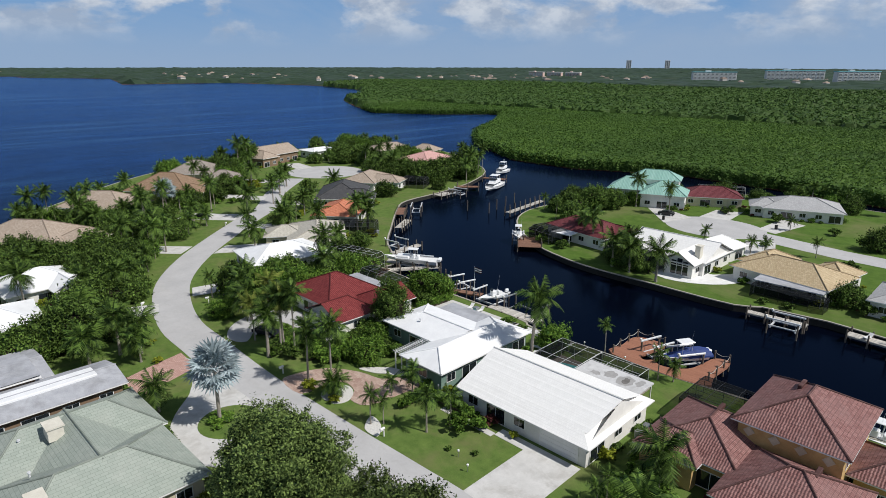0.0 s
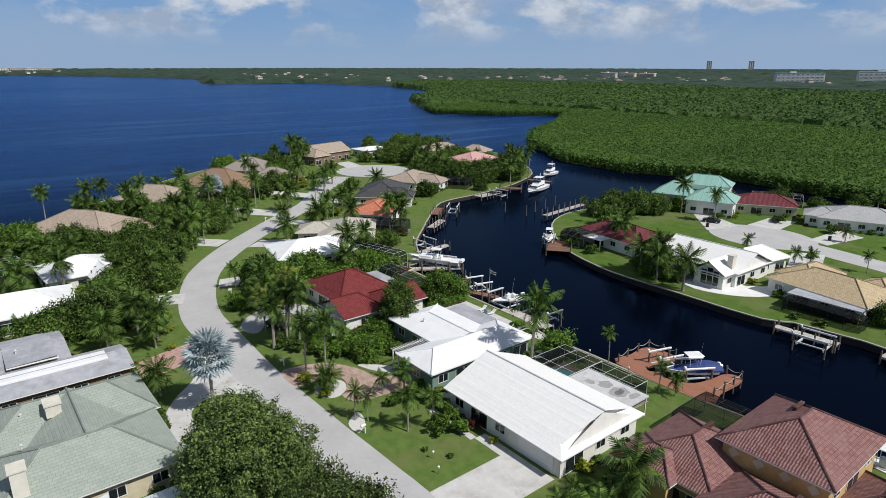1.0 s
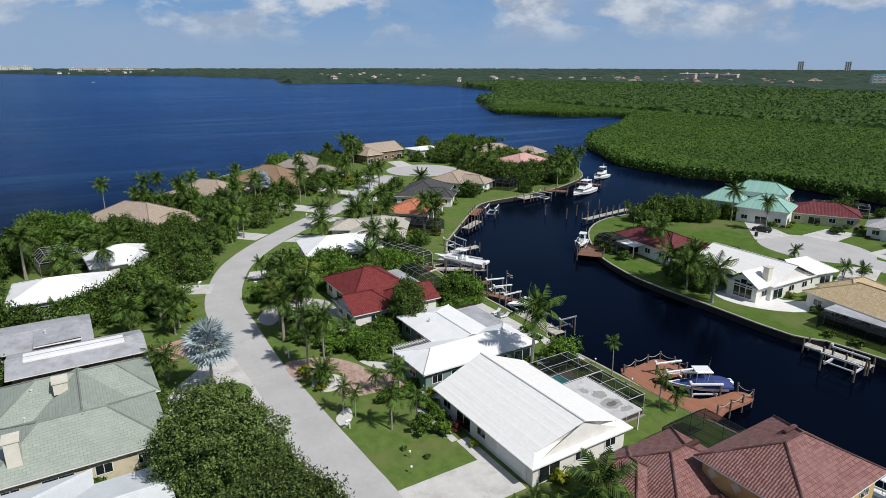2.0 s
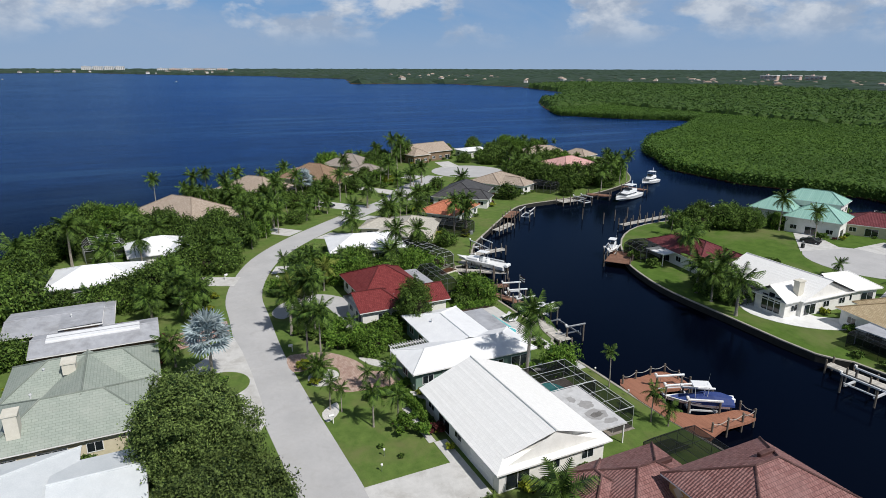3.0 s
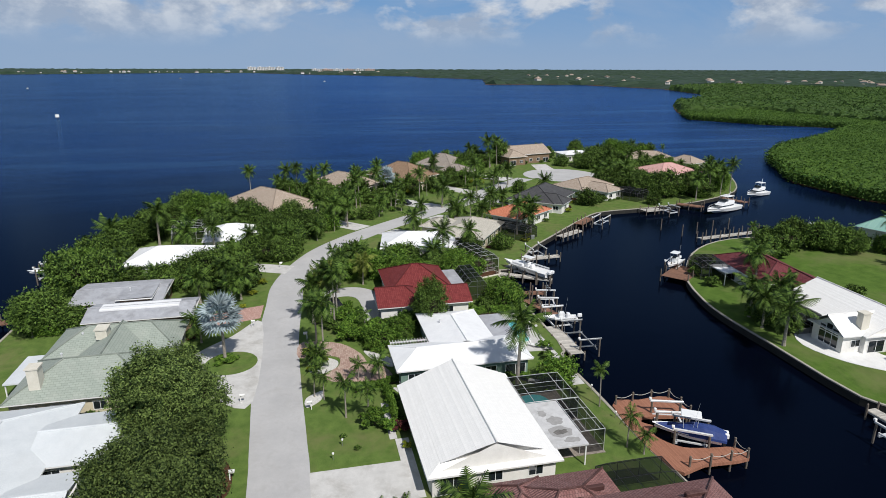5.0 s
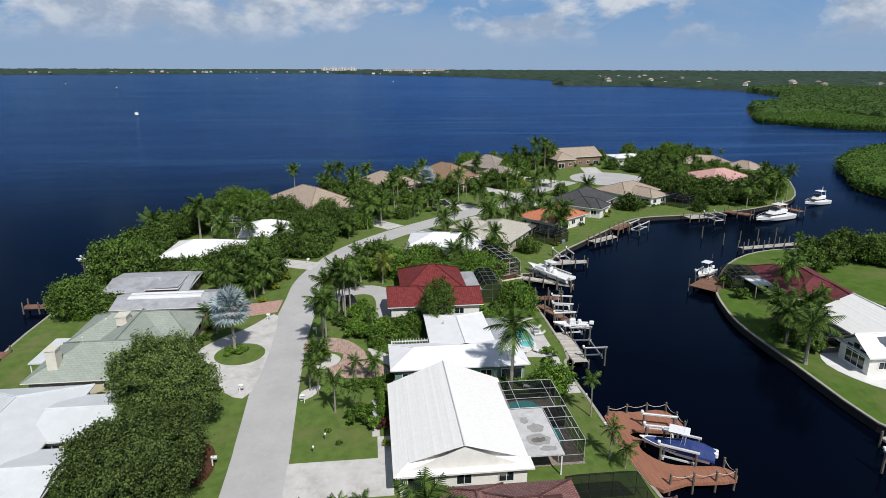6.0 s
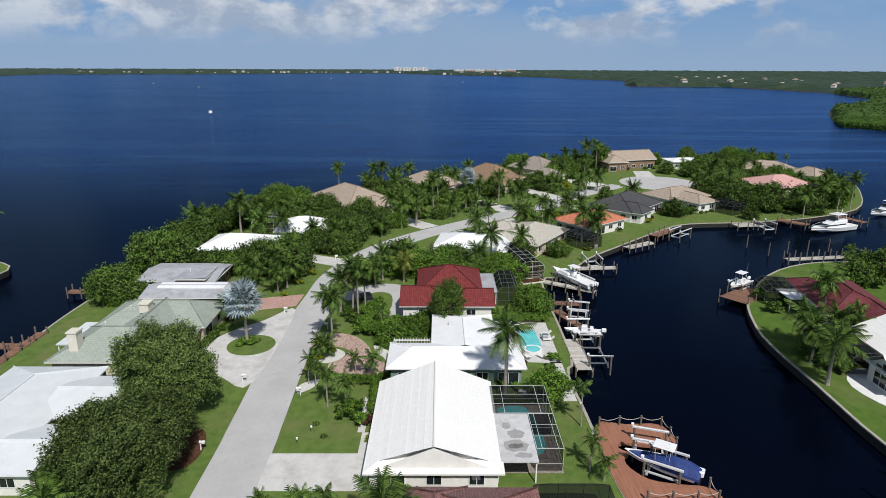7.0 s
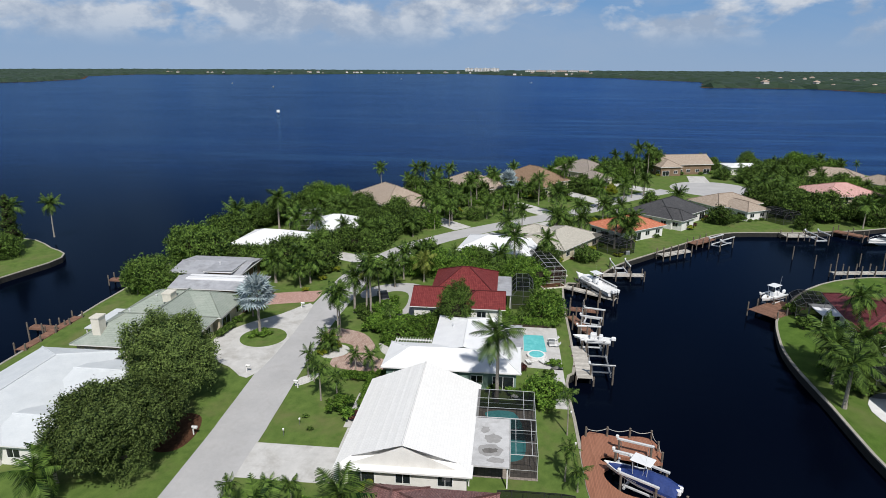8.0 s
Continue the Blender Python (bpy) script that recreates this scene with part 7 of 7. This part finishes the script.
tube(bm, [(0, 0, -0.4), (0, 0, 6.2)], [0.05, 0.03], 6)
part("pole", bm, M["alu"], root)
for k in range(5):
    bm = bmesh.new()
    rows = [[bm.verts.new((0.05 + 1.6 * i / 6, 0.12 * math.sin(i * 1.1), 5.0 + k * 0.2 + 0.2 * j)) for j in range(2)] for i in range(7)]
    for a, b in zip(rows, rows[1:]):
        bm.faces.new((a[0], b[0], b[1], a[1]))
    part("stripe", bm, M["leaf_red"] if k % 2 == 0 else M["white"], root)

# the corner docks with the white sport boat
dock("pale boarded finger dock on piles", -94.8, 81.6, 57, 12.0, 1.5, "greywood", 0.1, 0.9)
dock("pale boarded finger dock with a boat lift", -103.0, 90.5, 95, 9.5, 1.5, "greywood", 0.1, 0.9)
dock("pale boarded platform at the seawall", -99.5, 86.0, 35, 7.0, 3.0, "greywood", 0.12, 0.4)
lift("white boat lift under the sport boat", -93.2, 88.5, 28, 7.0, 3.8, 1.5)
centre_console("large white sport fishing boat on a lift", -93.4, 88.2, 0.25, 211, 11.2, 3.2, 1.4, True, 3, False, True)
lift("empty aluminium boat lift between the docks", -106.8, 95.2, 5, 4.0, 3.4, 1.5)
dock("pale boarded dock with posts before the orange roof", -119.4, 106.6, 122, 9.6, 1.9, "greywood", 0.1, 1.3, 2.2)
dock("red-brown landing at the seawall", -130.6, 117.0, 133, 9.0, 2.4, "brownwood", 0.1, 0.9)
lift("white boat lift at the landing", -131.6, 124.6, 133, 6.0, 3.0, 1.5)
dock("weathered grey dock at the seawall", -142.4, 144.0, 96, 6.5, 3.0, "greywood", 0.1, 0.9)
lift("white boat lift beside the grey dock", -140.0, 151.5, 10, 4.5, 3.6, 1.4)
dock("brown wooden dock beside the yacht", -148.6, 160.0, 40, 8.0, 2.6, "brownwood", 0.2, 1.3)
dock("dark wooden dock beyond the yacht", -153.5, 180.0, 20, 9.0, 2.4, "brownwood", 0.2, 1.3)
yacht("white motor yacht with a fly bridge moored at a dock", -140.8, 171.0, 293)
yacht("white cabin cruiser at the point's far dock", -160.0, 199.0, 290, 11.0, 3.8, 1.8)
dock("brown platform dock with a boat at the corner", -83.4, 116.9, 128, 9.5, 5.4, "brownwood", 0.1, 1.3)
lift("boat lift on the brown platform dock", -90.6, 121.6, 128, 4.0, 2.8, 1.3)
centre_console("white bow-rider boat on the brown dock", -90.4, 121.4, 0.3, 308, 6.4, 2.4, 1.0, True, 1)
dock("long grey finger dock with tall posts", -110.4, 141.5, 98, 21.5, 1.5, "greywood", 0.0, 1.6, 3.0)
for px, py in ((-117.0, 141.0), (-118.6, 146.5), (-119.5, 152.0), (-120.8, 158.0), (-124.0, 139.0)):
    bm = bmesh.new()
    tube(bm, [(px, py, SEA - 3), (px, py, 1.9), (px, py, 2.05)], [0.15, 0.14, 0.03], 8)
    lone("mooring_post", bm, M["pile"], "dark wooden mooring post standing in the canal", "post", group="mooring posts")
dock("grey dock along the opposite seawall", -31.6, 112.4, 3, 9.6, 1.5, "greywood", 0.05, 0.9)
lift("white boat lift at the opposite seawall", -24.6, 109.8, 3, 4.6, 3.6, 1.4)
dock("grey dock with a chair across the canal", -16.4, 114.2, -5, 6.5, 2.0, "greywood", 0.05, 0.9)
lift("white boat lift across the canal", -7.8, 112.0, 0, 4.6, 3.6, 1.4)
centre_console("white boat behind the villa", -6.5, 82.6, -0.9, 180, 8.0, 2.6, 1.1, True, 2)
centre_console("small boat at a dock behind the teal roofs", -110.5, 176.0, -0.9, 100, 6.5, 2.3, 0.9, True, 1)
for px, py, hd in ((-63, -9.8, 178), (-88, -11.5, 176), (-118, -13.0, 170)):
    dock("brown wooden dock on the bay side", px, py + 4.2, -92, 6.0, 1.6, "brownwood", 0.0, 1.0)
dock("brown boarded walk along the bay seawall", -68, -6.2, 0, 14, 1.6, "brownwood", 0.12, 1.0)
lift("white boat lift on the bay", -113, -9.8, 90, 5, 3.6, 2.2)
centre_console("white boat on a bay-side lift", -113, -9.8, 0.3, 270, 8, 2.6, 1.1, True, 2)

# ---- small things round the houses ----
def pergola(x0, x1, y0, y1, z):
    root = thing("pergola", "white slatted pergola at the green house's eave", "pergola", pose(x0, y0, 0))
    w, d = x1 - x0, y1 - y0
    for x in (0.1, w - 0.1):
        part("beam", boxes((x - 0.06, x + 0.06, 0, d, z - 0.2, z)), M["white"], root)
    me = mesh_of("slat", boxes((-0.3, w + 0.1, -0.03, 0.03, 0.004, 0.14)), M["white"])
    n = int(d / 0.4)
    for i in range(n + 1):
        share("slat", me, root, pose(0, i * d / n, z))
    for x in (0.1, w - 0.1):
        part("post", boxes((x - 0.07, x + 0.07, 0.05, 0.19, -0.1, z - 0.205)), M["white"], root)


pergola(-59.4, -57.9, 53.5, 59.0, 2.85)


def mailbox(x, y, turn):
    root = thing("mailbox", "white roadside mailbox on a post", "mailbox", pose(x, y, 0, 0, 0, turn), "mailboxes along the street")
    part("post", boxes((-0.06, 0.06, -0.06, 0.06, -0.2, 1.0)), M["white"], root)
    part("arm", boxes((-0.06, 0.06, -0.06, 0.5, 0.86, 0.97)), M["white"], root)
    bm = bmesh.new()
    tube(bm, [(0, -0.1, 1.12), (0, 0.55, 1.12)], [0.16, 0.16], 8)
    part("box", bm, M["white"], root)


for x, y, a in ((-34.9, 32.6, 0), (-51.2, 32.5, 0), (-76.5, 32.4, 0), (-69.6, 41.4, 180), (-47.5, 41.5, 180), (-103, 46.2, 160), (-108.6, 36.4, 20), (-153, 74.6, 45)):
    mailbox(x, y, a)


def bin_box(x, y, label, mat, w=0.6, d=0.7, hh=1.05, name="bin", category="bin"):
    root = thing(name, label, category, pose(x, y, 0))
    part("body", bevelled(boxes((-w / 2, w / 2, -d / 2, d / 2, -0.02, hh)), 0.05), M[mat], root)
    part("lid", bevelled(boxes((-w / 2 - 0.04, w / 2 + 0.04, -d / 2 - 0.04, d / 2 + 0.04, hh + 0.004, hh + 0.1)), 0.03), M[mat], root)


for k in range(3):
    bin_box(-47.9, 57.0 + k * 0.85, "dark wheeled rubbish bin against the green wall", "black")
for x, y in ((-26.0, 62.6), (-26.0, 64.4), (-48.6, 6.0), (-25.2, 5.0), (-24.3, 10.4), (-65.5, 77.8), (-39.0, 131.0), (-119, 99)):
    bin_box(x, y, "pale grey air-conditioning unit on a pad", "greymetal", 0.9, 0.9, 0.85, "air_conditioner", "air conditioner")
bin_box(-47.5, 177.4, "dark rubbish bin at the kerb", "black")
bin_box(-73.6, 166.0, "dark rubbish bin at the kerb", "black")


def car(x, y, heading):
    root = thing("car", "dark parked car on a driveway", "car", pose(x, y, 0.05, 0, 0, heading))
    bm = bmesh.new()
    prof = [(-2.3, 0.35), (-2.3, 0.85), (-1.9, 0.98), (-1.4, 1.0), (-0.8, 1.45), (0.5, 1.47), (1.2, 1.0), (2.1, 0.85), (2.3, 0.6), (2.25, 0.35)]
    rows = [[bm.verts.new((px, s * (0.9 - 0.18 * max(0, pz - 0.95)), pz)) for px, pz in prof] for s in (-1, 1)]
    n = len(prof)
    for i in range(n):
        bm.faces.new((rows[0][i], rows[0][(i + 1) % n], rows[1][(i + 1) % n], rows[1][i]))
    bm.faces.new(rows[0][::-1])
    bm.faces.new(rows[1])
    bmesh.ops.recalc_face_normals(bm, faces=bm.faces)
    part("body", bm, M["carpaint"], root)
    for s in (-1, 1):
        part("side_window", boxes((-0.95, 0.75, s * 0.86 - 0.01, s * 0.86 + 0.01, 1.03, 1.38)), M["glass"], root)
    for wx in (-1.4, 1.4):
        for s in (-1, 1):
            bm = bmesh.new()
            tube(bm, [(wx, s * 0.72, 0.32), (wx, s * 0.94, 0.32)], [0.33, 0.33], 14)
            w = part("tyre", bm, M["black"], root)
            bm = bmesh.new()
            tube(bm, [(wx, s * 0.93, 0.32), (wx, s * 0.95, 0.32)], [0.2, 0.2], 10)
            part("rim", bm, M["alu"], w)


car(-75.6, 171.8, 20)
car(-65.2, 188.6, 95)
car(-148.8, 48.6, 40)
car(-166.5, 74.0, 35)
car(-160.5, 106.0, 40)
car(-83.0, 46.5, 20)


def lounger(x, y, turn, label="white poolside lounger on the terrace"):
    root = thing("sun_lounger", label, "lounger", pose(x, y, 0.05, 0, 0, turn), "terrace furniture")
    part("seat", boxes((-0.9, 0.4, -0.32, 0.32, 0.3, 0.38)), M["white"], root)
    bm = boxes((0.0, 0.7, -0.32, 0.32, 0.0, 0.07))
    bmesh.ops.transform(bm, matrix=pose(0.42, 0, 0.32, 0, -40, 0), verts=bm.verts)
    part("backrest", bm, M["white"], root)
    for lx in (-0.8, 0.3):
        for ly in (-0.28, 0.28):
            part("leg", boxes((lx - 0.03, lx + 0.03, ly - 0.03, ly + 0.03, 0.0, 0.295)), M["white"], root)


for x, y, a in ((-58.5, 74.0, 20), (-58.8, 76.2, 40), (-65.0, 78.3, 90), (-67.2, 78.2, 100), (-47.8, 72.2, 60), (-48.6, 73.4, 10), (-13.5, 113.9, 70)):
    lounger(x, y, a)

# vegetable beds of red mulch with cream kerbs
for k in range(4):
    x, y = -105.0 + k * 3.6, 79.6 + (0.9 if k < 2 else 0.0)
    root = thing("garden_bed", "raised red-mulch garden bed with cream timber edging", "garden bed", pose(x, y, 0, 0, 0, 20), "garden beds by the cage")
    part("soil", boxes((-1.2, 1.2, -2.4, 2.4, -0.05, 0.18)), M["bed"], root)
    for r in ((-1.36, -1.2, -2.5, 2.5), (1.2, 1.36, -2.5, 2.5), (-1.2, 1.2, -2.5, -2.36), (-1.2, 1.2, 2.36, 2.5)):
        part("edging", boxes((r[0], r[1], r[2], r[3], -0.05, 0.26)), M["chimney"], root)


def path_light(x, y):
    root = thing("garden_light", "small white garden path light", "lamp", pose(x, y, 0), "garden lights")
    bm = bmesh.new()
    tube(bm, [(0, 0, -0.1), (0, 0, 0.75)], [0.03, 0.03], 6)
    part("stake", bm, M["greymetal"], root)
    bm = bmesh.new()
    tube(bm, [(0, 0, 0.75), (0, 0, 0.95), (0, 0, 1.02)], [0.11, 0.14, 0.04], 8)
    part("head", bm, M["white"], root)


for x, y in ((-36.0, 43.6), (-38.5, 44.8), (-50.5, 53.6), (-44.0, 79.0), (-37.0, 78.9)):
    path_light(x, y)
for x, y in ((-37.5, 46.5), (-40.2, 45.0)):
    plant_shrub(x, y, 0.45, 0.5, "leaf", "small dark seedling shrub on the lawn")

# white painted beds along the lawn's house side
pad("gravel_bed", [(-47.0, 50.4), (-47.0, 51.3), (-38.6, 51.3), (-38.6, 50.4)], "concrete", "pale gravel strip along the house wall", 0.05, "bed")
pad("path", [(-57.5, 77.2), (-46.0, 77.2), (-46.0, 79.0), (-57.5, 79.0)], "concrete", "pale concrete walk along the seawall", 0.05, "path")
pad("path", glide([(-47.0, 59.0), (-47.4, 54.5), (-50.6, 52.6), (-50.2, 53.8), (-48.6, 55.2), (-48.3, 59.0)], 3, True), "concrete", "pale concrete path between the houses", 0.05, "path")

# a white marker on the bay
root = thing("channel_marker", "white channel marker board on the bay", "marker", pose(-554, -150, SEA, 0, 0, 20))
bm = bmesh.new()
tube(bm, [(0, 0, -2), (0, 0, 3.0)], [0.2, 0.2], 8)
part("post", bm, M["pile"], root)
part("board", boxes((-1.4, 1.4, -1.4, 1.4, 1.6, 3.8)), M["white"], root)
for px, py in ((-1500, -620), (-2100, -300), (-1700, 120), (-1250, -420)):
    centre_console("small white boat far out on the bay", px, py, SEA - 0.3, 40, 9, 3, 1.4, True, 1)
